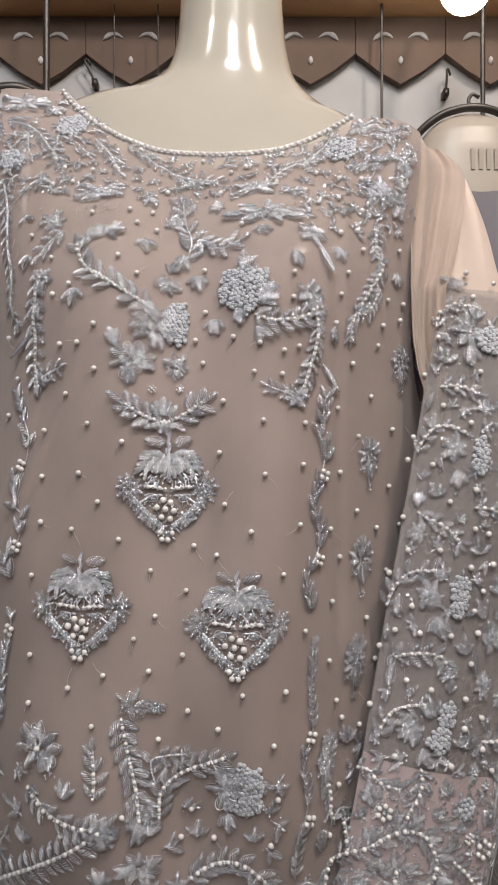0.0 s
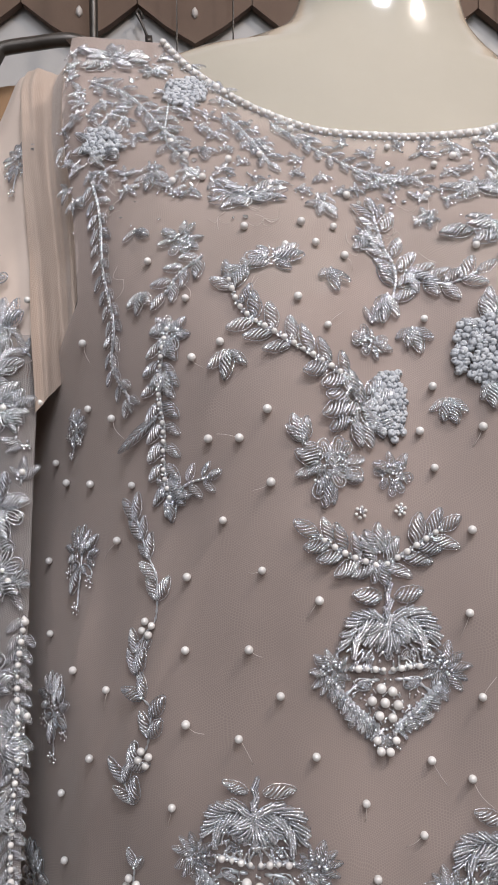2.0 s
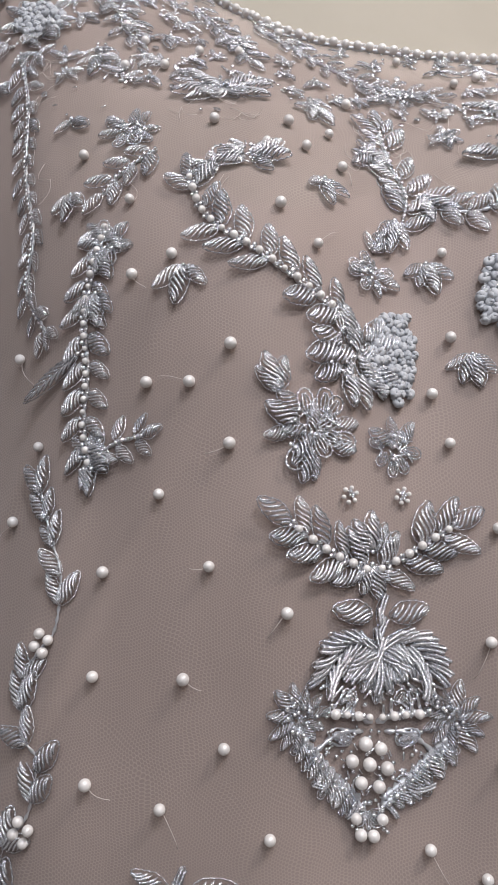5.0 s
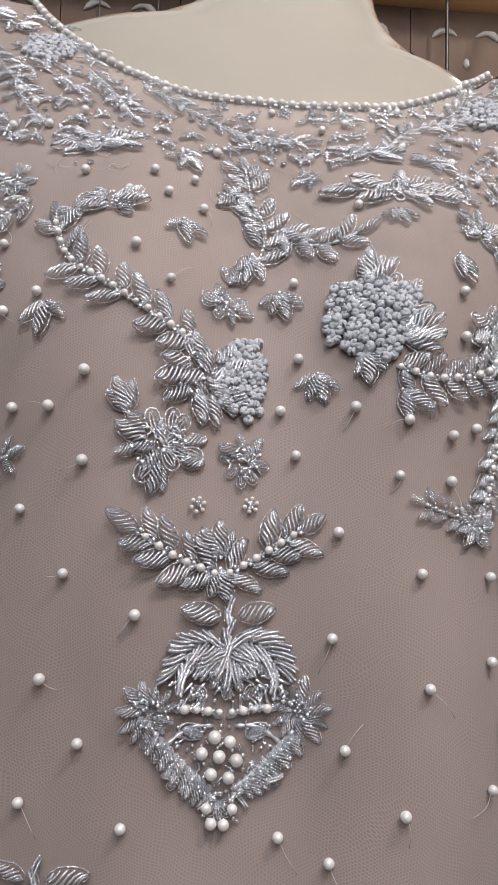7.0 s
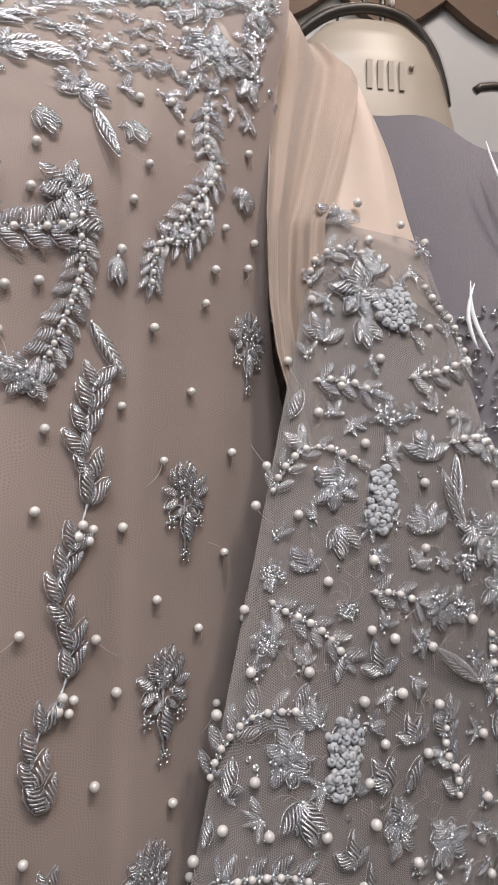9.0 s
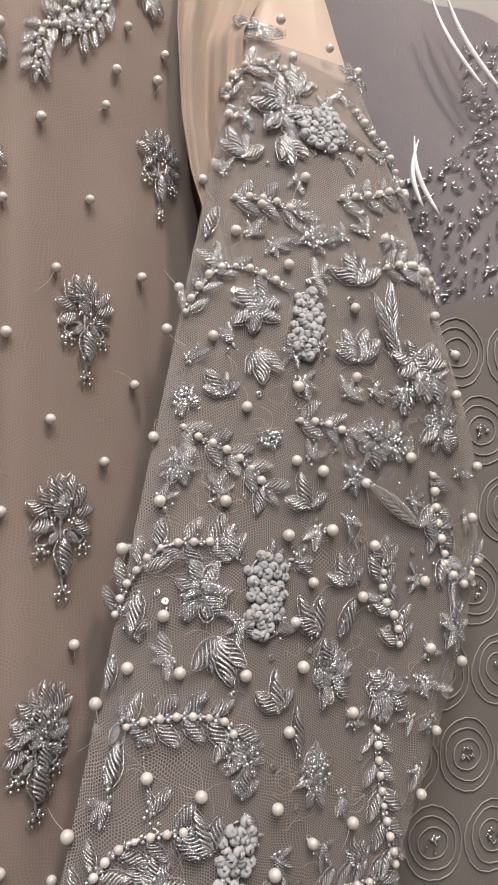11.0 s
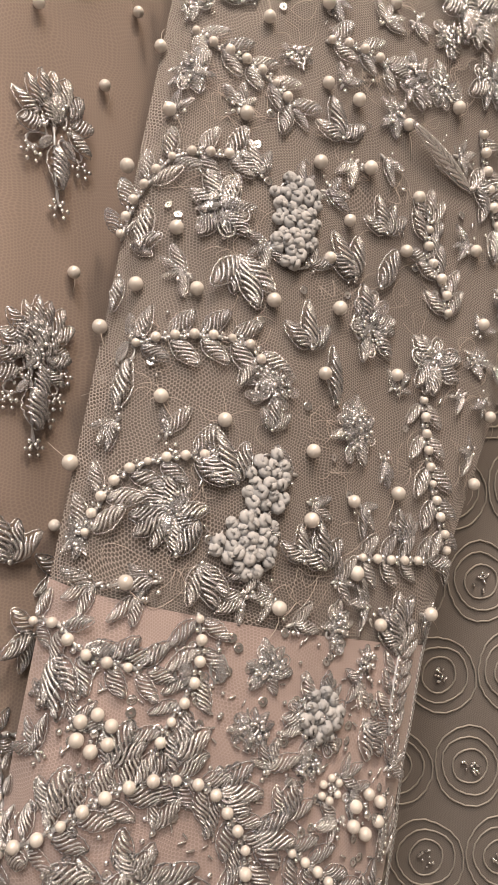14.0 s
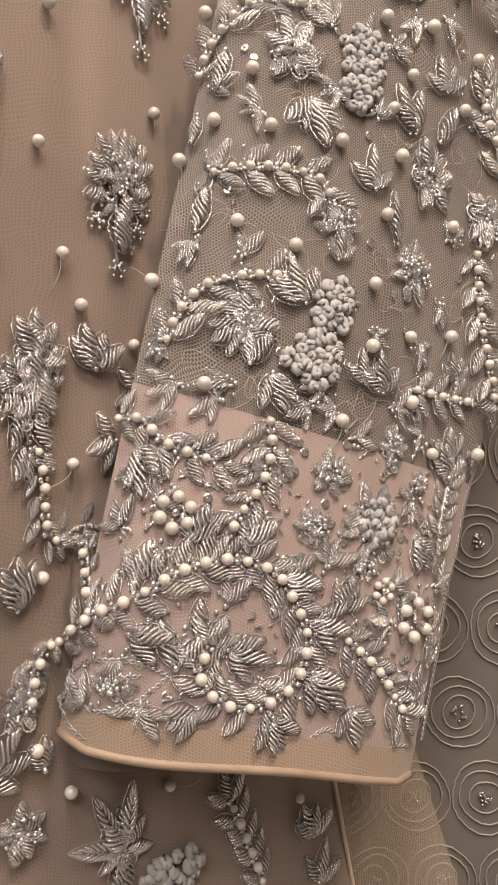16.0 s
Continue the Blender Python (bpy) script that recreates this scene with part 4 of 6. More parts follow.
def step_along(path, gap):
    """Places and directions every gap along a path of (x, 0, z)."""
    out, want, run = [], gap * 0.3, 0.0
    for a, b in zip(path, path[1:]):
        d = (b - a).length
        while d > 0 and run + d >= want:
            q = a.lerp(b, (want - run) / d)
            out.append((q.x, q.z, math.degrees(math.atan2(b.z - a.z, b.x - a.x))))
            want += gap
        run += d
    return out


def vine(cloth, pts, leaf, stem="bead", gap=0.72, spread=42, sides=(1, -1), d=0.0042, tip=True):
    """A stem with leaves on both sides, strung with pearls or seed beads."""
    m = Motif(cloth, "vine_applique")
    path = smooth_path([Vector((x, 0, z)) for x, z in pts], 0.0018)
    m.cord([(p.x, p.z) for p in path[::2]], 0.0008)
    for i, (x, z, a) in enumerate(step_along(path, leaf * max(gap * 1.0, 0.54))):
        for s in sides:
            if RND.random() < 0.96:
                b = radians(a + 90 * s)
                off = 0.0016 if stem else 0.0004
                m.leaf(x + off * math.cos(b), z + off * math.sin(b), a + s * (spread + RND.uniform(-9, 9)), leaf * 0.84, False, 1.22)
    if tip:
        e = path[-1] - path[-3]
        m.leaf(path[-1].x, path[-1].z, math.degrees(math.atan2(e.z, e.x)), leaf * 0.8, False, 1.22)
    if stem == "pearl":
        for i, (x, z, a) in enumerate(step_along(path, d * 1.5)):
            m.pearl(x, z, d * (0.88 if i % 5 else 0.7), 0.0006)
            h = radians(a)
            for side in (-1, 1):
                m.seed(x + d * 0.75 * math.cos(h) - side * 0.0010 * math.sin(h), z + d * 0.75 * math.sin(h) + side * 0.0010 * math.cos(h), 0.0020, 0.0008)
    elif stem == "bead":
        for x, z, a in step_along(path, 0.0026):
            m.seed(x, z, 0.0019, 0.0006)
    return m.done()


def chevrons(cloth, pts, leaf, clusters=()):
    """A slim climbing vine of paired leaves with small groups of pearls."""
    m = Motif(cloth, "slim_vine_applique")
    path = smooth_path([Vector((x, 0, z)) for x, z in pts], 0.002)
    m.cord([(p.x, p.z) for p in path[::2]], 0.0006)
    leaf *= 0.84
    for i, (x, z, a) in enumerate(step_along(path, leaf * 0.76)):
        if any(math.hypot(x - cx, z - cz) < 0.008 for cx, cz in clusters):
            continue
        for s in (1, -1):
            if s == (1 if i % 2 else -1) or RND.random() < 0.85:
                m.leaf(x, z, a + 180 + s * RND.uniform(26, 44), leaf * RND.uniform(0.85, 1.05), False, 1.2)
        if i % 3 == 0:
            m.seed(x, z, 0.0018, 0.0008)
    for cx, cz in clusters:
        for k in range(4):
            a = 1.57 * k + 0.4
            m.pearl(cx + 0.0032 * math.cos(a), cz + 0.0038 * math.sin(a), 0.0044, 0.0004)
    return m.done()


def fan(cloth, x, z, angle, spread, n, leaf, broad=False, crystal=False):
    """A small sprig: leaves spreading from one point."""
    m = Motif(cloth, "sprig_applique")
    for k in range(n):
        a = angle + (spread * (k / (n - 1) - 0.5) if n > 1 else 0)
        q = radians(a)
        m.cord([(x, z), (x + 0.5 * leaf * math.cos(q), z + 0.5 * leaf * math.sin(q))], 0.0005)
        m.leaf(x + 0.001 * math.cos(q), z + 0.001 * math.sin(q), a, leaf * (1.05 if k == n // 2 else 0.88), broad, 1.0 if broad else 1.22)
    m.seed(x, z, 0.0022, 0.0006)
    if crystal:
        q = radians(angle + 180)
        m.crystal(x + 0.002 * math.cos(q), z + 0.002 * math.sin(q), angle + 180, 0.008)
    return m.done()


def bunch(cloth, x, z, rx, rz, n, leaf, core="bead", turn=0.0, petals=0.12, name="flower_applique"):
    """A flower: broad leaves and looped petals crowded over an oval, its heart filled with cut wire, beads or crystals."""
    m = Motif(cloth, name)
    turn += RND.uniform(0, 60)
    outer, inner = min(12, max(6, round(n * 0.66))), min(7, max(3, round(n * 0.36)))
    for ring, count, reach in ((0, outer, 1.0), (1, inner, 0.62)):
        for k in range(count):
            a = 360 * k / count + turn + ring * 30 + RND.uniform(-14, 14)
            q = radians(a)
            ex, ez = rx * math.cos(q) * reach, rz * math.sin(q) * reach
            far = max(1e-6, math.hypot(ex, ez))
            L = min(leaf * 0.95, max(0.0062, far * 0.85)) * RND.uniform(0.85, 1.12)
            r = max(0.0, 1 - L / far)
            dirn = math.degrees(math.atan2(ez, ex)) + RND.uniform(-22, 22)
            if RND.random() < petals * 0.8 + 0.10:
                m.petal(x + ex * r, z + ez * r, dirn, L * 0.82)
            else:
                m.leaf(x + ex * r, z + ez * r, dirn, L, False, 1.36)
    if core == "crystal":
        for k in range(2):
            m.crystal(x, z, turn + 170 * k + RND.uniform(0, 50), min(0.0075, min(rx, rz) * 0.6))
    for k in range(max(20, round(n * 2.6))):
        q, r = RND.uniform(0, 6.28), math.sqrt(RND.random()) * 0.55
        if RND.random() < 0.45:
            m.seed(x + rx * r * math.cos(q), z + rz * r * math.sin(q), 0.0019, RND.uniform(0.0006, 0.002))
        else:
            m.bugle(x + rx * r * math.cos(q), z + rz * r * math.sin(q), RND.uniform(0, 360), RND.uniform(0.0024, 0.0038))
    if core == "pearl":
        m.pearl(x, z, 0.0045, 0.002)
    return m.done()


def knots(cloth, x, z, rx, rz, angle, d=0.0042):
    """A dense cushion of french knots inside a cord edge."""
    m = Motif(cloth, "knot_cluster", "matte blue-grey french knots")
    c, s = math.cos(radians(angle)), math.sin(radians(angle))
    rows, cols = int(2 * rz / (d * 0.78)) + 1, int(2 * rx / (d * 0.92)) + 1
    for j in range(rows):
        for i in range(cols + 1):
            u = -rx + (i + 0.5 * (j % 2)) * d * 0.92 + RND.uniform(-0.15, 0.15) * d
            v = -rz + j * d * 0.78 + RND.uniform(-0.15, 0.15) * d
            q = ((u / rx) ** 2 + (v / rz) ** 2) * (1 + 0.5 * noise.noise(Vector((u * 120 + x * 90, v * 120, z * 50))))
            if q < 1.0:
                m.knot(x + c * u - s * v, z + s * u + c * v, d * 1.5, 0.0010 * (1 - q) - 0.0008 + RND.uniform(0, 0.0004))
    for k in range(8):
        q = RND.uniform(0, 6.28)
        m.cord([(x + rx * 0.9 * math.cos(q + t), z + rz * 0.9 * math.sin(q + t)) for t in (0, 0.2, 0.4)], 0.0004)
    return m.done()


def medallion(cloth, x, z, w, h, turn=0.0):
    """A basket medallion: a palm crown of cut wire, beaded arms with spiky flowers, a V of twisted cord round hanging pearls."""
    m = Motif(cloth, "medallion_applique", "silver medallion with palm crown and hanging pearls")
    half_w, half_h = w / 2, h / 2

    def at(u, v):
        c, s = math.cos(radians(turn)), math.sin(radians(turn))
        return x + c * u * half_w - s * v * half_h, z + s * u * half_w + c * v * half_h

    # crown: stem, two lying leaves, two fronds arching down
    for k in range(5):
        m.rod(*at(0.02 * (k % 2 * 2 - 1), 0.42 + 0.09 * k), 90 + 16 * (k % 2 * 2 - 1) + turn, w * 0.11, 0.0012)
    for sgn in (-1, 1):
        m.leaf(*at(0.10 * sgn, 0.80), 90 - 74 * sgn + turn, w * 0.17, False, 1.25)
        spine = [(0.03, 0.52), (0.17, 0.60), (0.33, 0.58), (0.46, 0.46), (0.52, 0.36)]
        m.cord([at(sgn * u, v) for u, v in spine], 0.0009)
        path = smooth_path([Vector((u, 0, v)) for u, v in spine], 0.02)
        for k in range(9):
            q = path[min(len(path) - 1, round(k / 8.5 * (len(path) - 1)))]
            a = 40 - 9.5 * k
            m.rod(*at(sgn * (q.x - 0.02), q.z), (a if sgn > 0 else 180 - a) + turn, w * (0.135 if k < 7 else 0.115), 0.0006, 0.05)
            a = -22 - 8.5 * k
            m.rod(*at(sgn * (q.x - 0.04), q.z - 0.02), (a if sgn > 0 else 180 - a) + turn, w * 0.12, 0.0012, 0.04)
        for k in range(5):
            a = -50 - 10 * k
            m.rod(*at(sgn * (0.30 - 0.055 * k), 0.46), (a if sgn > 0 else 180 - a) + turn, w * 0.10, 0.0004)
    for k in range(34):
        q, r = RND.uniform(0, 6.28), math.sqrt(RND.random())
        px, pz = at(0.17 * r * math.cos(q), 0.36 + 0.26 * r * math.sin(q))
        m.bugle(px, pz, RND.uniform(0, 360), 0.0028) if k % 2 else m.seed(px, pz, 0.0020, 0.0014)
    # curls over the arms, and cut wire filling the ground under the crown
    for u, q in ((-0.34, 60), (-0.20, 120), (0.0, 90), (0.18, 60), (0.34, 120)):
        m.petal(*at(u, 0.10), q + turn, w * 0.075)
    for k in range(120):
        u, v = RND.uniform(-0.52, 0.52), RND.uniform(0.05, 0.62)
        if u * u / 0.30 + (v - 0.16) ** 2 / 0.25 > 1:
            continue
        away = math.degrees(math.atan2(v - 0.62, u)) + RND.uniform(-35, 35)
        m.bugle(*at(u, v), away, RND.uniform(0.0038, 0.0056)) if k % 3 else m.seed(*at(u, v), 0.0021, 0.0008)
    for k in range(9):
        a = 190 + 160 * k / 8
        m.rod(*at(0.06 * math.cos(radians(a)), 0.50), a + turn, w * RND.uniform(0.13, 0.18), 0.0006, 0.02)
    for k in range(7):
        a = 180 + 180 * k / 6
        m.leaf(*at(0.04 * math.cos(radians(a)), 0.36), a + turn + RND.uniform(-8, 8), w * 0.11, False, 1.2)
    # beaded arms with spiky flowers at the ends
    for sgn in (-1, 1):
        m.cord([at(0.50 * sgn, 0.03), at(0.26 * sgn, 0.03), at(0.02 * sgn, -0.05)], 0.0012)
        for k, u in enumerate((0.06, 0.17, 0.28, 0.40)):
            m.pearl(*at(sgn * u, 0.0 + 0.012 * k), 0.0038 if k % 2 else 0.0028, 0.0010)
            m.seed(*at(sgn * (u + 0.055), 0.01 + 0.012 * k), 0.0022, 0.0012)
        cx, cz = at(0.70 * sgn, 0.02)
        for k in range(11):
            q = 360 * k / 11 + 10
            side = math.cos(radians(q)) * sgn
            r = 0.0028
            m.leaf(cx + r * math.cos(radians(q)), cz + r * math.sin(radians(q)), q, w * (0.12 if side > 0 else 0.095), False, 1.1)
        for k in range(3):
            m.petal(cx, cz, 120 * k + 30, w * 0.06)
        for k in range(16):
            m.seed(cx + RND.uniform(-1, 1) * 0.007, cz + RND.uniform(-1, 1) * 0.008, 0.0019, 0.0016)
        # the basket's side: two twisted cords, small rods along them, a tail and a lobe
        for dv in (0.0, -0.055):
            m.cord([at(0.66 * sgn, -0.14 + dv), at(0.54 * sgn, -0.26 + dv), at(0.34 * sgn, -0.46 + dv), at(0.10 * sgn, -0.64 + dv)], 0.0014, False, 0.0015)
        for k in range(8):
            t = k / 7
            m.leaf(*at((0.62 - 0.44 * t) * sgn, -0.16 - 0.40 * t), 90 - sgn * 150 + turn, w * 0.105, False, 1.25)
            if k % 2 == 0:
                m.petal(*at((0.66 - 0.44 * t) * sgn, -0.20 - 0.40 * t), 90 - sgn * 110 + turn, w * 0.06)
            m.seed(*at((0.62 - 0.46 * t) * sgn, -0.24 - 0.42 * t), 0.0020, 0.0014)
        m.crystal(*at(0.22 * sgn, -0.19), 90 - 70 * sgn + turn, w * 0.10)
        m.cord([at(0.10 * sgn, -0.12), at(0.30 * sgn, -0.12), at(0.46 * sgn, -0.20), at(0.54 * sgn, -0.26)], 0.0009)
        m.rod(*at(0.40 * sgn, -0.56), 90 - 72 * sgn + turn, w * 0.09)
        m.petal(*at(0.42 * sgn, -0.52), 90 - 120 * sgn + turn, w * 0.06)
        m.rod(*at(0.12 * sgn, -0.66), -90 + sgn * 40 + turn, w * 0.08)
    for u, v in ((-0.10, -0.20), (0.05, -0.24), (-0.22, -0.33), (-0.05, -0.36), (0.12, -0.39), (-0.12, -0.50), (0.05, -0.53)):
        m.pearl(*at(u, v), 0.0053, 0.0012)
    for k in range(150):
        u, v = RND.uniform(-0.55, 0.55), RND.uniform(-0.72, -0.10)
        if abs(u) > 0.60 + 0.78 * (v + 0.12):
            continue
        m.bugle(*at(u, v), RND.uniform(0, 360), RND.uniform(0.002, 0.0034)) if k % 2 else m.seed(*at(u, v), 0.0018, 0.0002)
    for u, v in ((-0.15, -0.77), (0.10, -0.78), (-0.10, -0.89), (0.02, -0.90)):
        m.pearl(*at(u, v), 0.0046, 0.0008)
    for k in range(5):
        m.petal(*at(-0.03, -0.74), 180 + 45 * k + turn, w * 0.075)
    for k in range(24):
        m.seed(*at(RND.uniform(-0.2, 0.16), RND.uniform(-0.88, -0.62)), 0.0019, 0.0004)
    return m.done()


def tassel(cloth, x, z, h, turn=0.0):
    """A hanging flower: leaves fanned upwards, two crystals, a leaf below and a bead drop."""
    m = Motif(cloth, "tassel_applique", "silver tassel flower with crystals")
    c, s = math.cos(radians(turn)), math.sin(radians(turn))

    def at(u, v):
        return x + h * (c * u - s * v), z + h * (s * u + c * v)

    for a, r, L in ((90, 0.09, 0.20), (64, 0.09, 0.20), (116, 0.09, 0.20), (38, 0.09, 0.20), (142, 0.09, 0.20), (12, 0.09, 0.19), (168, 0.09, 0.19), (-16, 0.08, 0.17), (196, 0.08, 0.17), (77, 0.01, 0.16), (103, 0.01, 0.16), (45, 0.0, 0.15), (135, 0.0, 0.15)):
        q = radians(a)
        m.leaf(*at(r * math.cos(q), 0.20 + r * 1.25 * math.sin(q)), a + turn, L * h, False, 1.35)
    m.crystal(*at(0.03, 0.10), -30 + turn, 0.12 * h)
    m.crystal(*at(-0.03, 0.10), 210 + turn, 0.12 * h)
    m.leaf(*at(0, 0.05), -92 + turn, 0.24 * h, False, 1.6)
    m.cord([at(0, 0.2), at(0, 0), at(0.0, -0.2), at(0.01, -0.30)], 0.0006)
    for u, v in ((0.13, -0.03), (-0.13, -0.03), (0.0, -0.33)):
        for k in range(10):
            q, r = k * 1.05, 0.045 if k < 6 else 0.02
            px, pz = at(u + r * math.cos(q), v + r * 1.2 * math.sin(q))
            m.seed(px, pz, 0.0018, 0.0004)
    for k in range(22):
        px, pz = at(RND.uniform(-0.09, 0.09), RND.uniform(0.10, 0.34))
        m.bugle(px, pz, RND.uniform(50, 130), 0.003) if k % 2 else m.seed(px, pz, 0.0018, 0.0018)
    return m.done()


def pearl_flower(cloth, x, z, r, d):
    m = Motif(cloth, "pearl_flower", "ring of cream pearls round a gold bead")
    for k in range(6):
        q = k * math.pi / 3 + 0.3
        m.pearl(x + r * math.cos(q), z + r * math.sin(q), d, 0.0004)
    m.seed(x, z, d * 0.8, 0.0006)
    for k in range(8):
        q = RND.uniform(0, 6.28)
        m.seed(x + r * 0.5 * math.cos(q), z + r * 0.5 * math.sin(q), 0.0015, 0.0004)
    return m.done()


def strand(cloth, pts, d, name="pearl_strand", gap=1.2):
    m = Motif(cloth, name)
    path = smooth_path([Vector((x, 0, z)) for x, z in pts], 0.002)
    m.cord([(p.x, p.z) for p in path[::2]], 0.0011)
    for x, z, a in step_along(path, d * gap):
        m.pearl(x, z, d * 0.9, 0.0004)
        h = radians(a + 90)
        m.seed(x - 0.6 * d * math.cos(h), z - 0.6 * d * math.sin(h), 0.0015, 0.0002)
    return m.done()


def edging(cloth, pts, r=0.0008):
    """A line of chain stitch: two strands that cross at every link."""
    m = Motif(cloth, "chain_stitch_edge")
    path = smooth_path([Vector((x, 0, z)) for x, z in pts], 0.0007)
    for side in (-1, 1):
        out = []
        for k, q in enumerate(path):
            d = path[min(k + 1, len(path) - 1)] - path[max(k - 1, 0)]
            d = d.normalized() if d.length > 1e-9 else Vector((1, 0, 0))
            w = side * 0.00075 * math.sin(k * math.pi / 3 + 0.4)
            out.append(cloth.at(q.x - d.z * w, q.z + d.x * w, 0.0003 + 0.0002 * side * math.cos(k * math.pi / 3))[0])
        tube(m.verts, m.faces, out, r * 0.62, 4)
    return m.done()


def speckle(cloth, x0, x1, z0, z1, count, seed=3, inside=None):
    """Loose sequins, bugles and seed beads strewn over a stretch of cloth."""
    m, rnd = Motif(cloth, "bead_scatter"), random.Random(seed)
    while len(m.beads) < count:
        x, z = rnd.uniform(x0, x1), rnd.uniform(z0, z1)
        if inside and not inside(x, z):
            continue
        k = rnd.random()
        if k < 0.4:
            m.bugle(x, z, rnd.uniform(0, 360), rnd.uniform(0.002, 0.0032))
        elif k < 0.7:
            m.put("sequin", SEQUIN_MESH, x, z, rnd.uniform(0, 360), 0.0034, None, 0.0002, rnd.uniform(-0.3, 0.3))
        else:
            m.seed(x, z, 0.0017)
    return m.done()


def thicket(cloth, x0, x1, z0, z1, count, leaf, clear, seed=1, inside=None):
    """Small sprigs filling the free cloth between the larger flowers."""
    rnd, made, tries = random.Random(seed), 0, 0
    while made < count and tries < 6000:
        tries += 1
        x, z = rnd.uniform(x0, x1), rnd.uniform(z0, z1)
        if inside and not inside(x, z):
            continue
        if any((x - a) ** 2 + (z - b) ** 2 < clear * clear for a, b in TAKEN.get(id(cloth), ())):
            continue
        made += 1
        m = Motif(cloth, "sprig_applique")
        turn, n = rnd.uniform(0, 360), rnd.choice((2, 3, 3, 4))
        for k in range(n):
            m.leaf(x, z, turn + (k - (n - 1) / 2) * rnd.uniform(38, 60), leaf * rnd.uniform(0.75, 1.1))
        for k in range(5):
            q, r = rnd.uniform(0, 6.28), rnd.uniform(0.001, leaf * 0.5)
            m.seed(x + r * math.cos(q), z + r * math.sin(q), 0.0019, 0.0004)
        m.cord([(x, z), (x - 0.3 * leaf * math.cos(radians(turn)), z - 0.3 * leaf * math.sin(radians(turn)))], 0.0006)
        m.done()




def scatter(cloth, pts, d=0.0047, tails=0.7):
    """Single pearls sewn on the cloth, many with loose thread ends."""
    for x, z in pts:
        p, t, s, n = cloth.axes(x, z, RND.uniform(0, 360), 0.0)
        m = Matrix((t, s, n)).transposed().to_4x4() @ Matrix.Diagonal([d * RND.uniform(0.92, 1.08)] * 3 + [1])
        m.translation = p
        ob = new("pearl", PEARL_MESH)
        ob.parent = GOWN
        ob.matrix_parent_inverse = GOWN.matrix_world.inverted()
        ob.matrix_basis = m
        if RND.random() < tails:
            v, f = [], []
            a, L = RND.uniform(-150, -30) if RND.random() < 0.7 else RND.uniform(0, 180), RND.uniform(0.006, 0.016)
            q, bend = radians(a), RND.uniform(-0.006, 0.006)
            c0, c1 = math.cos(q), math.sin(q)
            pts3 = [cloth.at(x + c0 * L * k / 5 - c1 * bend * (k / 5) ** 2, z + c1 * L * k / 5 + c0 * bend * (k / 5) ** 2, 0.0004 + 0.0022 * math.sin(k / 5 * 3.1))[0] for k in range(6)]
            tube(v, f, pts3, 0.00014, 4)
            th = part("thread_end", mesh_of("thread_end", v, f), THREAD, GOWN)


# ---------------------------------------------------------------- the embroidery, piece by piece
# neckline
strand(BODY, [(-0.1937, 1.6145), (-0.1796, 1.5931), (-0.1601, 1.5743), (-0.1362, 1.5574), (-0.1066, 1.5413), (-0.0721, 1.5307), (-0.0252, 1.5274), (0.0160, 1.5329), (0.0442, 1.5425), (0.0676, 1.5555), (0.0920, 1.5735), (0.1106, 1.5882)], 0.0053)
edging(BODY, [(-0.1923, 1.6192), (-0.1783, 1.5985), (-0.1592, 1.5794), (-0.1357, 1.5622), (-0.1060, 1.5460), (-0.0724, 1.5352), (-0.0253, 1.5319), (0.0161, 1.5377), (0.0433, 1.5473), (0.0662, 1.5605), (0.0909, 1.5791), (0.1096, 1.5935)], 0.0005)
vine(BODY, [(-0.1189, 1.5414), (-0.0816, 1.5116), (-0.0593, 1.4989), (-0.0270, 1.4933)], 0.0112, 'bead', gap=0.8)
fan(BODY, -0.0941, 1.5286, -90.0, 110, 3, 0.0099)
fan(BODY, -0.0222, 1.5147, -90.0, 110, 2, 0.0108)
fan(BODY, -0.0005, 1.5184, -90.0, 110, 3, 0.0109)
# yoke
bunch(BODY, -0.2269, 1.5932, 0.0258, 0.0160, 16, 0.0137, 'bead')
vine(BODY, [(-0.2363, 1.5694), (-0.2120, 1.5583), (-0.1882, 1.5296), (-0.1778, 1.5154)], 0.0123, 'bead')
knots(BODY, -0.1759, 1.5642, 0.0157, 0.0124, 20.0)
vine(BODY, [(-0.1863, 1.5517), (-0.1870, 1.5225), (-0.1777, 1.5083)], 0.0111, 'bead')
bunch(BODY, -0.1975, 1.5833, 0.0126, 0.0103, 8, 0.0103, 'bead')
knots(BODY, -0.2274, 1.5209, 0.0119, 0.0109, 0.0)
bunch(BODY, -0.2274, 1.5209, 0.0195, 0.0185, 14, 0.0109, 'bead', petals=0.6)
bunch(BODY, -0.1358, 1.4767, 0.0238, 0.0134, 18, 0.0134, 'crystal')
vine(BODY, [(-0.1511, 1.5477), (-0.1354, 1.5301), (-0.1208, 1.5034)], 0.0123, 'bead')
bunch(BODY, -0.1284, 1.5189, 0.0120, 0.0109, 8, 0.0098, 'bead')
fan(BODY, -0.1621, 1.5161, -90.0, 110, 3, 0.0108)
fan(BODY, -0.1939, 1.4958, -90.0, 110, 3, 0.0127)
fan(BODY, -0.2028, 1.4570, -90.0, 110, 2, 0.0114)
fan(BODY, -0.1981, 1.4167, -90.0, 110, 3, 0.0122)
bunch(BODY, -0.1750, 1.4468, 0.0142, 0.0132, 12, 0.0111, 'bead')
vine(BODY, [(-0.1624, 1.4364), (-0.1751, 1.4266), (-0.1843, 1.4143)], 0.0140, 'bead')
vine(BODY, [(-0.2330, 1.4943), (-0.2269, 1.4700), (-0.2240, 1.4357), (-0.2158, 1.4014), (-0.2166, 1.3755), (-0.2052, 1.3557)], 0.0118, 'bead', gap=0.85)
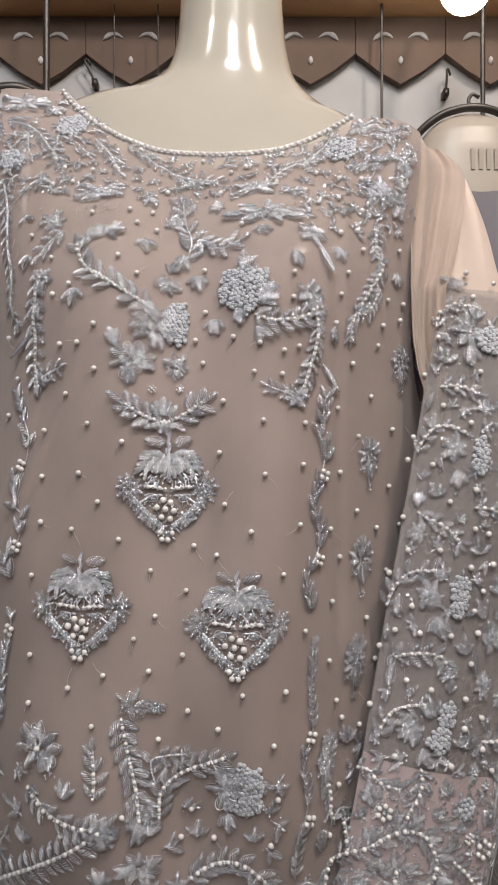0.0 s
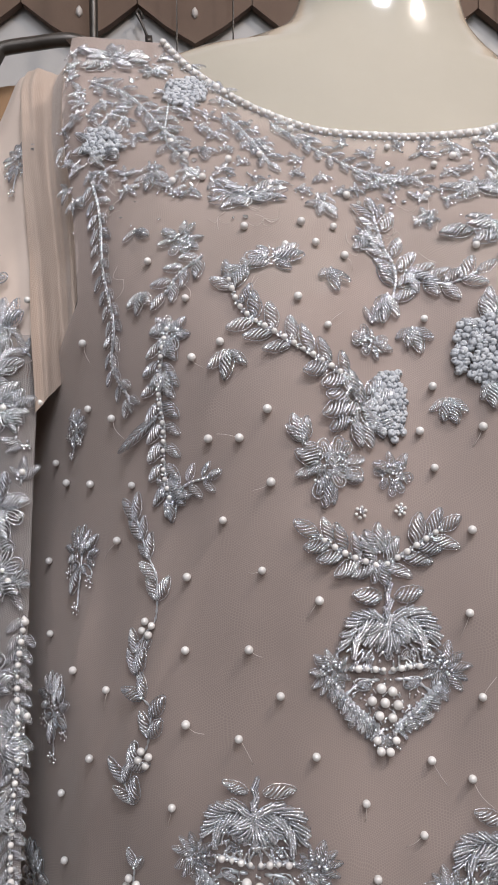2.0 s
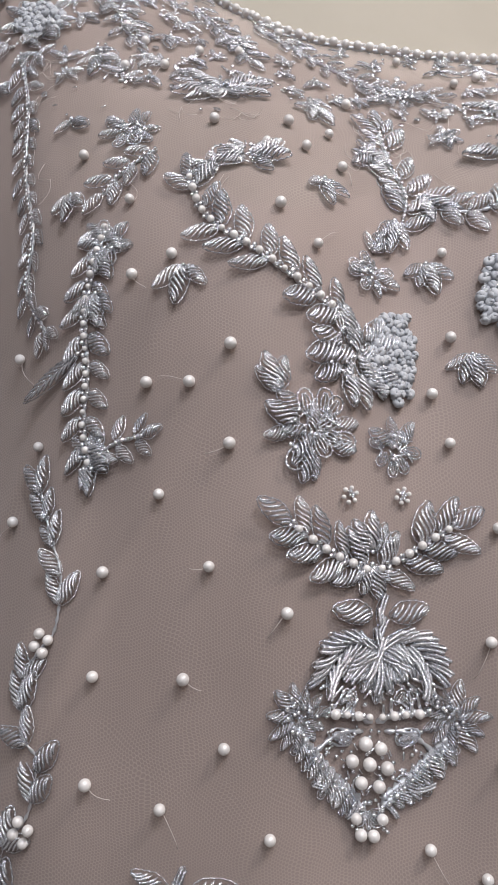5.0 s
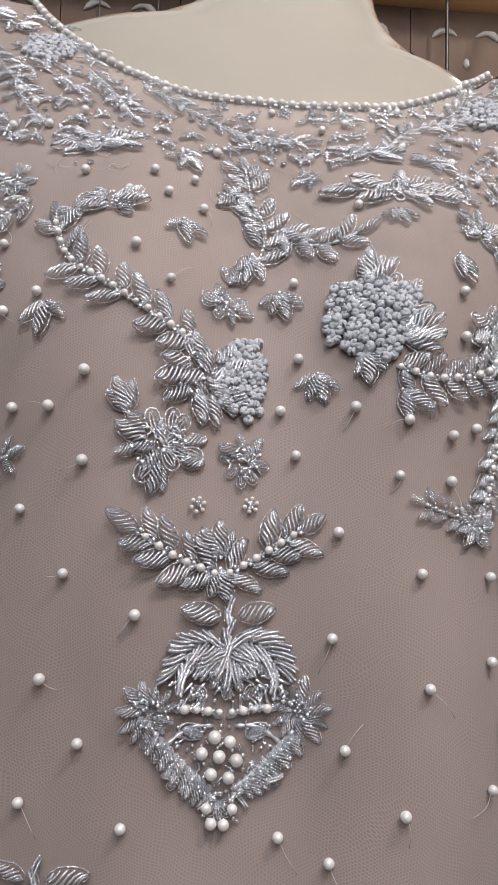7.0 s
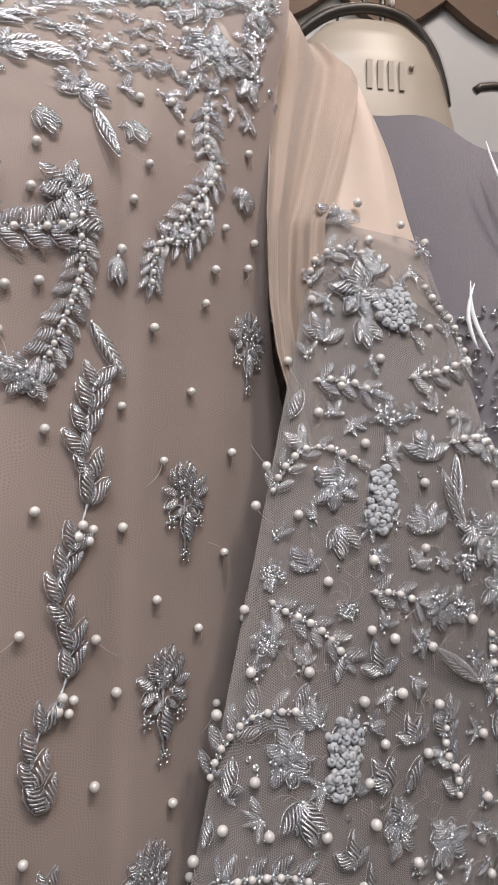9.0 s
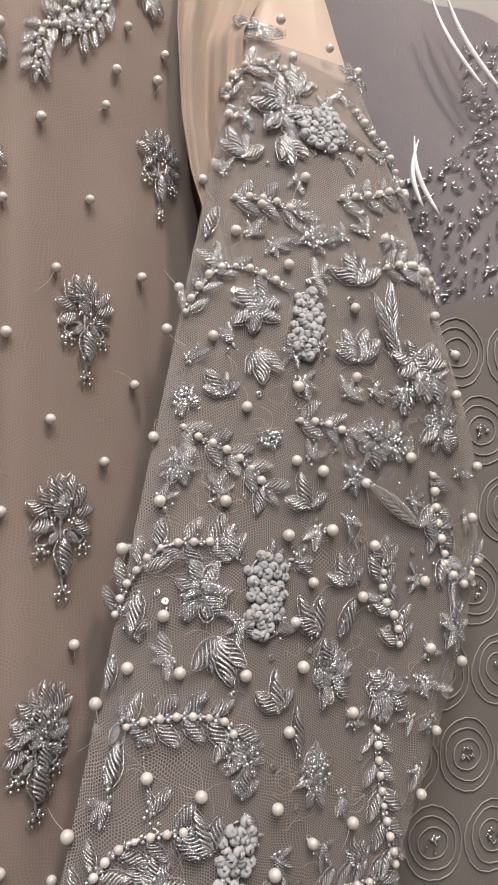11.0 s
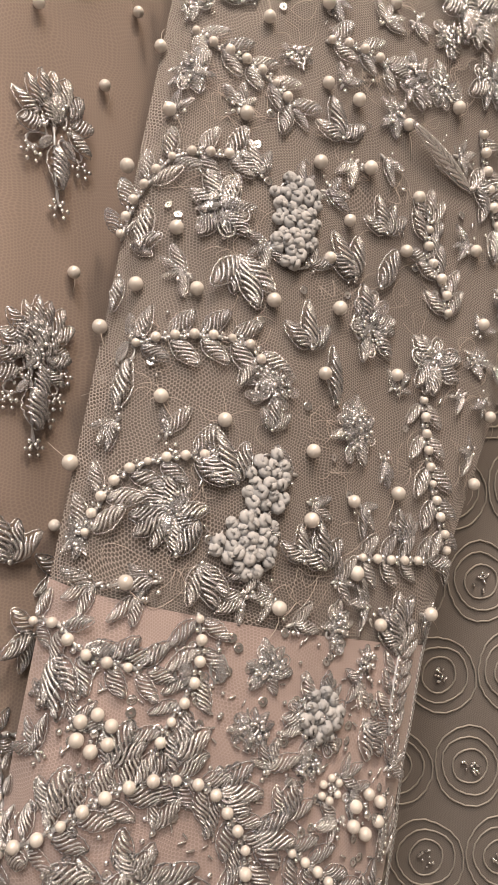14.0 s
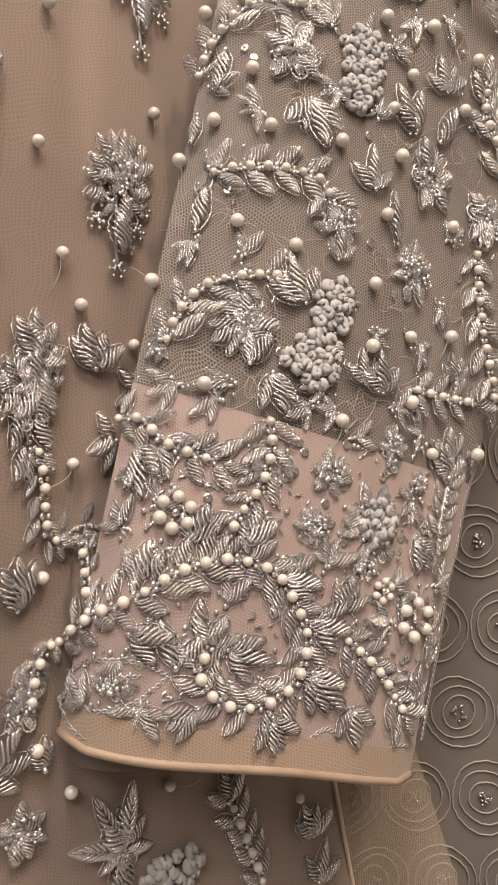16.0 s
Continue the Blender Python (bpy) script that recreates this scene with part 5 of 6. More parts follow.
fan(BODY, -0.1826, 1.3701, -90.0, 110, 4, 0.0128)
vine(BODY, [(-0.0551, 1.4084), (-0.0508, 1.4282), (-0.0566, 1.4458), (-0.0602, 1.4674)], 0.0169, 'bead', gap=0.5, spread=38)
vine(BODY, [(-0.0458, 1.4281), (-0.0253, 1.4196), (-0.0079, 1.4252)], 0.0161, '', gap=0.6)
fan(BODY, -0.0448, 1.4281, -50.0, 40, 2, 0.0181)
bunch(BODY, -0.0657, 1.4482, 0.0102, 0.0127, 10, 0.0122, 'bead')
fan(BODY, -0.0578, 1.4138, -100.0, 60, 3, 0.0169)
bunch(BODY, -0.0509, 1.4907, 0.0201, 0.0085, 12, 0.0106, 'bead')
fan(BODY, -0.0921, 1.4735, -90.0, 110, 4, 0.0124)
bunch(BODY, -0.0288, 1.4633, 0.0093, 0.0082, 6, 0.0093, 'bead')
bunch(BODY, 0.0146, 1.4537, 0.0376, 0.0141, 26, 0.0151, 'crystal')
bunch(BODY, 0.0047, 1.4841, 0.0209, 0.0115, 14, 0.0136, 'bead')
vine(BODY, [(0.0152, 1.4874), (0.0345, 1.5111), (0.0654, 1.5242)], 0.0126, '', gap=0.6)
vine(BODY, [(0.0541, 1.5199), (0.0751, 1.5424), (0.0850, 1.5605)], 0.0120, 'bead')
fan(BODY, 0.0119, 1.4387, -90.0, 110, 4, 0.0109)
bunch(BODY, 0.0411, 1.4812, 0.0156, 0.0104, 10, 0.0115, 'bead')
knots(BODY, 0.0903, 1.5377, 0.0167, 0.0145, 20.0)
bunch(BODY, 0.1131, 1.5649, 0.0171, 0.0148, 12, 0.0125, 'bead')
bunch(BODY, 0.1380, 1.5515, 0.0188, 0.0144, 14, 0.0133, 'bead')
bunch(BODY, 0.1490, 1.5214, 0.0131, 0.0131, 10, 0.0120, 'bead')
bunch(BODY, 0.1191, 1.5186, 0.0163, 0.0141, 12, 0.0120, 'bead')
bunch(BODY, 0.1224, 1.4846, 0.0203, 0.0182, 18, 0.0139, 'crystal')
knots(BODY, 0.1236, 1.4875, 0.0096, 0.0086, 0.0)
bunch(BODY, 0.1420, 1.4754, 0.0118, 0.0140, 10, 0.0129, 'bead')
vine(BODY, [(0.1174, 1.4483), (0.1179, 1.4238), (0.1231, 1.4119), (0.1091, 1.3882), (0.1000, 1.3735)], 0.0122, 'pearl', gap=0.6, d=0.0038)
vine(BODY, [(0.1205, 1.3913), (0.1070, 1.3690), (0.0930, 1.3630), (0.0896, 1.3419)], 0.0107, 'pearl', gap=0.55, sides=(1, -1), d=0.0034)
bunch(BODY, 0.0543, 1.4339, 0.0150, 0.0130, 12, 0.0120, 'crystal')
fan(BODY, 0.0617, 1.4236, -68.0, 0, 1, 0.0279, broad=True)
fan(BODY, 0.0385, 1.4151, -70.0, 60, 3, 0.0127)
fan(BODY, 0.0857, 1.4663, -90.0, 110, 3, 0.0104)
fan(BODY, 0.0804, 1.4239, -90.0, 110, 4, 0.0121)
fan(BODY, 0.1389, 1.4103, -90.0, 110, 4, 0.0129)
fan(BODY, 0.0737, 1.3509, -85.0, 70, 3, 0.0129)
# centre of the bodice
vine(BODY, [(-0.0841, 1.3642), (-0.1025, 1.3753), (-0.1192, 1.3858), (-0.1400, 1.4011), (-0.1481, 1.4206)], 0.0162, 'pearl', gap=0.7, spread=42, d=0.0038)
bunch(BODY, -0.1246, 1.4325, 0.0177, 0.0108, 12, 0.0147, 'bead')
fan(BODY, -0.1370, 1.4226, 150.0, 70, 3, 0.0127)
bunch(BODY, -0.0711, 1.3858, 0.0136, 0.0117, 10, 0.0107, 'bead', petals=0.7)
fan(BODY, -0.0691, 1.3966, 70.0, 60, 3, 0.0108)
bunch(BODY, -0.0791, 1.3496, 0.0229, 0.0219, 20, 0.0143, 'bead')
knots(BODY, -0.0621, 1.3491, 0.0115, 0.0202, 0.0, 0.0041)
bunch(BODY, -0.0963, 1.3173, 0.0206, 0.0196, 18, 0.0131, 'bead', petals=0.5)
bunch(BODY, -0.0613, 1.3127, 0.0128, 0.0133, 12, 0.0095, 'bead', petals=0.8)
fan(BODY, -0.1102, 1.3312, 110.0, 60, 3, 0.0140)
fan(BODY, -0.0917, 1.4270, -90.0, 110, 3, 0.0128)
fan(BODY, -0.1479, 1.3802, -90.0, 110, 3, 0.0144)
fan(BODY, -0.0448, 1.3938, -90.0, 110, 4, 0.0128)
fan(BODY, -0.0284, 1.3538, -90.0, 110, 4, 0.0135)
vine(BODY, [(-0.0717, 1.2659), (-0.0888, 1.2728), (-0.1046, 1.2833)], 0.0169, 'pearl', gap=0.5, d=0.0042)
vine(BODY, [(-0.0685, 1.2660), (-0.0547, 1.2731), (-0.0373, 1.2840)], 0.0169, 'pearl', gap=0.5, d=0.0042)
fan(BODY, -0.0708, 1.2730, 90.0, 130, 5, 0.0141)
fan(BODY, -0.0708, 1.2683, -90.0, 100, 4, 0.0113)
pearl_flower(BODY, -0.0810, 1.2940, 0.0028, 0.0019)
pearl_flower(BODY, -0.0582, 1.2945, 0.0028, 0.0019)
medallion(BODY, -0.0669, 1.2116, 0.0861, 0.0936, -1.0)
medallion(BODY, -0.1368, 1.1155, 0.0857, 0.0912, 0.0)
medallion(BODY, -0.0090, 1.1038, 0.0852, 0.0897, 0.0)
knots(BODY, -0.0043, 1.3802, 0.0211, 0.0201, 15.0, 0.0043)
bunch(BODY, -0.0005, 1.3834, 0.0249, 0.0220, 12, 0.0124, 'bead')
fan(BODY, 0.0066, 1.3706, 15.0, 80, 6, 0.0209)
fan(BODY, -0.0053, 1.3967, 75.0, 70, 4, 0.0164)
fan(BODY, -0.0076, 1.3640, -80.0, 60, 3, 0.0134)
vine(BODY, [(0.0043, 1.3570), (0.0232, 1.3523), (0.0477, 1.3579), (0.0559, 1.3661)], 0.0161, 'pearl', gap=0.6, d=0.0043)
fan(BODY, 0.0066, 1.3464, -50.0, 40, 2, 0.0151)
# right-hand vine
bunch(BODY, 0.0519, 1.3780, 0.0136, 0.0145, 12, 0.0136, 'bead')
vine(BODY, [(0.0577, 1.3729), (0.0577, 1.3589), (0.0585, 1.3425), (0.0539, 1.3230), (0.0479, 1.3038), (0.0452, 1.2957)], 0.0125, 'pearl', gap=0.62, spread=48, d=0.0035)
fan(BODY, 0.0632, 1.3172, -50.3, 0, 1, 0.0258, broad=True)
bunch(BODY, 0.0395, 1.2878, 0.0132, 0.0111, 14, 0.0101, 'crystal')
vine(BODY, [(0.0325, 1.2914), (0.0203, 1.2948), (0.0142, 1.2977)], 0.0085, 'bead')
chevrons(BODY, [(0.0659, 1.2914), (0.0637, 1.2752), (0.0612, 1.2594), (0.0653, 1.2436), (0.0623, 1.2259), (0.0566, 1.2095), (0.0538, 1.1955), (0.0591, 1.1772), (0.0576, 1.1587), (0.0497, 1.1433), (0.0472, 1.1264), (0.0534, 1.1099)], 0.0168, [(0.0631, 1.2220), (0.0575, 1.1512)])
chevrons(BODY, [(0.0535, 1.0830), (0.0519, 1.0649), (0.0508, 1.0374), (0.0518, 1.0094), (0.0432, 0.9896), (0.0482, 0.9644), (0.0458, 0.9419), (0.0386, 0.9161), (0.0365, 0.8918)], 0.0127, [(0.0497, 1.0078), (0.0483, 0.9397)])
# left-hand vine
vine(BODY, [(-0.1807, 1.4005), (-0.1852, 1.3800), (-0.1867, 1.3596), (-0.1840, 1.3365), (-0.1841, 1.3165), (-0.1800, 1.2999)], 0.0146, 'pearl', gap=0.78, spread=48, d=0.0035)
fan(BODY, -0.1883, 1.3451, 214.7, 0, 1, 0.0277, broad=True)
vine(BODY, [(-0.1786, 1.3028), (-0.1703, 1.3090), (-0.1595, 1.3124)], 0.0113, 'bead')
bunch(BODY, -0.1808, 1.3916, 0.0128, 0.0128, 12, 0.0116, 'bead')
bunch(BODY, -0.1800, 1.3027, 0.0113, 0.0125, 12, 0.0102, 'bead')
chevrons(BODY, [(-0.2019, 1.2903), (-0.1944, 1.2703), (-0.1887, 1.2577), (-0.1888, 1.2363), (-0.1945, 1.2273), (-0.2002, 1.2155), (-0.1974, 1.1978), (-0.1918, 1.1887), (-0.1933, 1.1698), (-0.1989, 1.1602), (-0.2075, 1.1491), (-0.2005, 1.1348)], 0.0172, [(-0.1931, 1.2302), (-0.1947, 1.1627)])
chevrons(BODY, [(-0.2010, 1.1032), (-0.2037, 1.0834), (-0.2101, 1.0530), (-0.2116, 1.0239), (-0.2289, 0.9789), (-0.2371, 0.9299), (-0.2381, 0.8881)], 0.0130, [(-0.2024, 1.0909)])
# lower border
bunch(BODY, -0.1703, 1.0004, 0.0249, 0.0212, 22, 0.0166, 'pearl', petals=0.5)
vine(BODY, [(-0.1217, 0.9696), (-0.1210, 0.9859), (-0.1234, 1.0060)], 0.0141, 'pearl', d=0.0040)
vine(BODY, [(-0.1820, 0.9680), (-0.1615, 0.9524), (-0.1378, 0.9483), (-0.1167, 0.9491)], 0.0149, 'pearl', gap=0.55, d=0.0047)
bunch(BODY, -0.0926, 1.0414, 0.0144, 0.0135, 10, 0.0108, 'bead', petals=0.8)
bunch(BODY, -0.0745, 1.0399, 0.0099, 0.0063, 6, 0.0081, 'bead')
vine(BODY, [(-0.1014, 1.0318), (-0.0949, 1.0023), (-0.0893, 0.9763), (-0.0870, 0.9477)], 0.0153, 'pearl', gap=0.6, d=0.0040)
vine(BODY, [(-0.0722, 0.9512), (-0.0701, 0.9734), (-0.0546, 0.9865), (-0.0206, 1.0003)], 0.0153, 'pearl', gap=0.55, d=0.0040)
vine(BODY, [(-0.0744, 0.9785), (-0.0766, 0.9989), (-0.0500, 1.0018)], 0.0116, 'bead')
knots(BODY, -0.0040, 0.9751, 0.0161, 0.0205, 10.0, 0.0040)
bunch(BODY, -0.0184, 0.9760, 0.0179, 0.0206, 12, 0.0161, 'bead')
fan(BODY, -0.0162, 0.9555, -90.0, 70, 3, 0.0135)
vine(BODY, [(-0.2317, 0.8599), (-0.1779, 0.8994), (-0.1329, 0.9339), (-0.1123, 0.9512)], 0.0181, 'pearl', gap=0.55, d=0.0045)
bunch(BODY, -0.1123, 0.9457, 0.0140, 0.0123, 10, 0.0114, 'crystal')
bunch(BODY, -0.0870, 0.9167, 0.0204, 0.0133, 14, 0.0133, 'bead')
bunch(BODY, -0.0828, 0.9468, 0.0151, 0.0125, 10, 0.0116, 'bead')
vine(BODY, [(-0.0479, 0.9014), (-0.0276, 0.9139), (-0.0049, 0.9149), (0.0131, 0.8994)], 0.0154, 'pearl', gap=0.55, d=0.0045)
fan(BODY, -0.1858, 0.9188, 90.0, 100, 4, 0.0141)
fan(BODY, -0.1458, 0.9677, 90.0, 100, 4, 0.0143)
fan(BODY, -0.0413, 0.9353, 90.0, 110, 3, 0.0118)
fan(BODY, 0.0049, 0.9350, 90.0, 110, 3, 0.0116)
fan(BODY, -0.1149, 0.9061, 90.0, 110, 4, 0.0123)
vine(BODY, [(0.0718, 1.0012), (0.0637, 0.9904), (0.0637, 0.9617)], 0.0135, 'bead')
bunch(BODY, 0.0664, 0.9820, 0.0105, 0.0143, 10, 0.0115, 'bead')
vine(BODY, [(0.0132, 0.8740), (-0.0185, 0.8588), (-0.0632, 0.8663), (-0.1076, 0.8590), (-0.1692, 0.8582)], 0.0164, 'pearl', d=0.0041)
bunch(BODY, 0.0467, 0.8559, 0.0189, 0.0141, 14, 0.0141, 'bead')
bunch(BODY, -0.1490, 0.8249, 0.0186, 0.0139, 14, 0.0139, 'bead')
bunch(BODY, -0.0275, 0.8276, 0.0226, 0.0180, 14, 0.0153, 'bead')
# hanging tassels
tassel(BODY, 0.1442, 1.3160, 0.0522, 0.9)
tassel(BODY, 0.1092, 1.2274, 0.0554, 0.9)
tassel(BODY, 0.0998, 1.1346, 0.0606, 0.9)
tassel(BODY, 0.0938, 1.0543, 0.0514, 2.9)
tassel(BODY, 0.0912, 1.0456, 0.0540, -0.3)
tassel(BODY, -0.2387, 1.2496, 0.0586, -3.3)
tassel(BODY, -0.2545, 1.1602, 0.0610, -3.3)
tassel(BODY, -0.2456, 1.3325, 0.0369, -12.3)
tassel(BODY, -0.2734, 1.0438, 0.0627, -1.2)
vine(BODY, [(0.1661, 1.3220), (0.1687, 1.3364), (0.1613, 1.3472)], 0.0095, 'bead')
# side of the skirt below the sleeve
bunch(BODY, 0.0660, 0.9914, 0.0114, 0.0171, 16, 0.0114, 'crystal')
bunch(BODY, 0.0613, 0.9799, 0.0093, 0.0149, 12, 0.0112, 'bead')
vine(BODY, [(0.0657, 0.9629), (0.0671, 0.9514), (0.0677, 0.9358), (0.0709, 0.9294)], 0.0095, 'pearl', gap=0.8, d=0.0042)
fan(BODY, 0.0837, 0.9901, 89.7, 100, 4, 0.0154)
fan(BODY, 0.0594, 0.9086, 89.7, 60, 3, 0.0169)
vine(BODY, [(0.0717, 0.9302), (0.0804, 0.9338), (0.0897, 0.9292)], 0.0090, 'bead')
fan(BODY, 0.0900, 0.9642, 189.7, 90, 3, 0.0127)
bunch(BODY, 0.0601, 0.8770, 0.0086, 0.0134, 14, 0.0096, 'crystal')
fan(BODY, 0.0661, 0.8502, 99.7, 60, 3, 0.0118)
fan(BODY, 0.0918, 0.8098, 124.7, 80, 3, 0.0257, broad=True)
bunch(BODY, 0.0918, 0.8098, 0.0129, 0.0171, 10, 0.0150, 'bead')
knots(BODY, 0.1097, 0.7915, 0.0124, 0.0101, -0.3, 0.0054)
bunch(BODY, 0.0588, 0.8306, 0.0097, 0.0117, 14, 0.0097, 'bead')
vine(BODY, [(0.1491, 0.7685), (0.1414, 0.7911), (0.1338, 0.8110)], 0.0140, 'pearl', d=0.0050)
fan(BODY, 0.1761, 0.7748, 94.7, 110, 4, 0.0161)
fan(BODY, 0.1784, 0.7539, 69.7, 100, 3, 0.0160)
vine(BODY, [(0.0695, 0.8959), (0.0644, 0.8875), (0.0625, 0.8761)], 0.0079, 'pearl', d=0.0043)
# single pearls of the body
scatter(BODY, [(-0.1286, 1.3485), (-0.1519, 1.2907), (-0.1322, 1.2657), (-0.1393, 1.2250), (-0.1235, 1.2016), (-0.1041, 1.2507), (-0.0366, 1.3603), (-0.0384, 1.3163), (-0.1449, 1.1790), (-0.1721, 1.2215), (-0.2030, 1.3061), (-0.2121, 1.2737), (-0.1704, 1.2594), (-0.1426, 1.3334), (-0.1589, 1.3330), (-0.1677, 1.3772), (-0.1117, 1.4085), (-0.0961, 1.3934), (-0.1525, 1.3849), (-0.1721, 1.1839), (-0.1060, 1.1711), (-0.0448, 1.1651), (-0.1271, 1.3108), (-0.0451, 1.3360), (-0.0378, 1.3987), (-0.0823, 1.4363)], 0.0046, 0.5)
scatter(BODY, [(-0.0208, 1.2841), (0.0117, 1.2681), (-0.0235, 1.2414), (0.0438, 1.2315), (0.0129, 1.2239), (0.0045, 1.3088), (0.0271, 1.3070), (0.0406, 1.1825), (0.0023, 1.1781), (-0.0252, 1.1584), (0.0767, 1.2803), (0.1106, 1.2922), (0.0460, 1.2663), (0.0969, 1.2557), (0.1339, 1.2625), (0.0784, 1.2239), (0.1303, 1.2089), (0.0948, 1.1890), (0.1164, 1.1713), (0.1431, 1.1711), (0.0772, 1.1504), (0.1272, 1.1306), (0.0268, 1.1438), (-0.0189, 1.1994), (-0.0126, 1.3383), (0.0091, 1.3330), (0.0288, 1.3272), (0.0414, 1.3315), (0.1229, 1.3585), (0.1181, 1.3397)], 0.0046, 0.5)
scatter(BODY, [(0.0910, 1.3203), (0.0810, 1.3810), (0.0876, 1.4011), (0.1033, 1.4260), (0.0750, 1.3548), (0.1282, 1.3828), (0.1466, 1.3826), (0.1722, 1.2891), (0.1675, 1.2420)], 0.0046, 0.5)
scatter(BODY, [(-0.0807, 1.1454), (-0.0923, 1.0923), (-0.0507, 1.1296), (-0.1797, 1.1400), (-0.0758, 1.1096), (-0.1164, 1.0630), (-0.0800, 1.0676), (-0.0527, 1.0802), (-0.0050, 1.0507), (-0.0482, 1.0374), (-0.1464, 1.0504), (-0.1819, 1.0340), (-0.1812, 1.0736), (0.0449, 1.0954), (-0.1248, 1.0234)], 0.0046, 0.5)
scatter(BODY, [(-0.1166, 1.4398), (-0.0992, 1.4430), (-0.1939, 1.4353), (-0.1716, 1.4108), (0.0684, 1.1758), (0.1424, 1.3665), (0.0369, 1.3730), (0.0381, 1.3951), (0.0828, 1.4386), (0.1423, 1.4327), (0.0981, 1.4440)], 0.0046, 0.5)
scatter(BODY, [(-0.0241, 1.0239), (-0.0722, 1.0150), (0.0281, 1.0504), (0.0665, 1.0652), (0.0730, 1.0296), (0.1041, 1.0923), (0.0188, 1.0099), (0.0220, 0.9667), (0.0166, 0.9306), (-0.0996, 0.9578), (-0.0458, 0.9572), (-0.0548, 0.9348), (-0.0276, 0.9355), (0.1133, 1.0529), (0.0695, 1.1143), (-0.1480, 0.9389)], 0.0046, 0.5)
scatter(BODY, [(-0.1740, 1.5083), (-0.1474, 1.5059), (-0.1273, 1.5110), (-0.1198, 1.5492), (-0.1059, 1.5351), (-0.1838, 1.5189), (-0.1632, 1.4908), (-0.1225, 1.4805), (-0.1386, 1.4529), (-0.1065, 1.4564), (-0.0753, 1.4797), (-0.0869, 1.4553), (-0.0256, 1.4794), (-0.0032, 1.5107), (0.0159, 1.5265), (-0.0440, 1.5186), (0.0326, 1.5310), (0.0666, 1.5424), (0.0836, 1.4756), (0.0643, 1.4698), (0.0855, 1.4994), (0.0518, 1.4821), (0.0640, 1.5051), (0.1072, 1.4999), (0.0258, 1.4914), (-0.1815, 1.4881), (-0.0166, 1.5035), (-0.0055, 1.4415), (0.1049, 1.4656)], 0.0046, 0.15)
scatter(BODY, [(-0.2516, 1.3033), (-0.2321, 1.3042), (-0.2641, 1.2520), (-0.2590, 1.2104), (-0.2387, 1.1982), (-0.2165, 1.1932), (-0.2272, 1.1543), (-0.2479, 1.1224), (-0.2339, 1.3509), (-0.2371, 1.3917), (-0.2163, 1.3447)], 0.0046, 0.5)
scatter(BODY, [(0.0785, 1.0127), (0.0962, 1.0004), (0.0754, 0.9562), (0.0663, 0.9182), (0.0637, 0.8584), (0.1089, 0.8275), (0.1689, 0.7943), (0.0735, 0.8389)], 0.0046, 0.5)
# sleeve: upper part
bunch(SLEEVE, 0.1980, 1.4038, 0.0140, 0.0093, 9, 0.0120, 'bead', petals=0.1)
fan(SLEEVE, 0.1851, 1.3947, 100.9, 60, 2, 0.0111)
vine(SLEEVE, [(0.1815, 1.3587), (0.1861, 1.3750), (0.2004, 1.3832), (0.2163, 1.3793)], 0.0115, 'pearl', gap=0.95, d=0.0048)
bunch(SLEEVE, 0.2094, 1.3565, 0.0169, 0.0182, 16, 0.0143, 'bead')
knots(SLEEVE, 0.2303, 1.3483, 0.0131, 0.0138, 20.9, 0.0049)
fan(SLEEVE, 0.2191, 1.3686, 80.9, 90, 4, 0.0145)
fan(SLEEVE, 0.2103, 1.3408, -79.1, 60, 3, 0.0161)
fan(SLEEVE, 0.1863, 1.3254, 90.9, 110, 4, 0.0138)
vine(SLEEVE, [(0.2531, 1.3980), (0.2615, 1.3923), (0.2548, 1.3943)], 0.0092, 'bead')
vine(SLEEVE, [(0.2525, 1.3673), (0.2630, 1.3521), (0.2762, 1.3392), (0.2814, 1.3211)], 0.0103, 'pearl', sides=(1,), d=0.0051)
vine(SLEEVE, [(0.1792, 1.3020), (0.1970, 1.3031), (0.2147, 1.2968)], 0.0136, 'pearl', gap=0.95, d=0.0049)
bunch(SLEEVE, 0.2217, 1.2833, 0.0137, 0.0106, 14, 0.0069, 'crystal', petals=0.8)
vine(SLEEVE, [(0.2359, 1.3062), (0.2571, 1.3116), (0.2818, 1.3230)], 0.0134, 'pearl', gap=0.95, d=0.0051)
fan(SLEEVE, 0.1675, 1.2808, 65.9, 0, 1, 0.0157)
fan(SLEEVE, 0.1735, 1.2641, 120.9, 60, 2, 0.0132)
fan(SLEEVE, 0.2434, 1.2603, 95.9, 120, 4, 0.0156)
fan(SLEEVE, 0.2418, 1.2215, 95.9, 120, 4, 0.0160)
vine(SLEEVE, [(0.2584, 1.2700), (0.2758, 1.2732), (0.2932, 1.2642)], 0.0121, 'pearl', d=0.0048)
bunch(SLEEVE, 0.2830, 1.2670, 0.0117, 0.0085, 10, 0.0091, 'bead', petals=0.7)
fan(SLEEVE, 0.2617, 1.2325, 88.9, 0, 1, 0.0283, broad=True)
bunch(SLEEVE, 0.2839, 1.2153, 0.0153, 0.0147, 14, 0.0141, 'bead')
bunch(SLEEVE, 0.2665, 1.2013, 0.0081, 0.0081, 8, 0.0056, 'bead', petals=0.9)
# sleeve: middle part
vine(SLEEVE, [(0.1564, 1.2396), (0.1621, 1.2513), (0.1724, 1.2635), (0.1873, 1.2645), (0.2019, 1.2583)], 0.0122, 'pearl', gap=0.95, d=0.0047)
bunch(SLEEVE, 0.1896, 1.2438, 0.0136, 0.0126, 18, 0.0121, 'crystal')
knots(SLEEVE, 0.2150, 1.2367, 0.0079, 0.0192, -8.7, 0.0047)
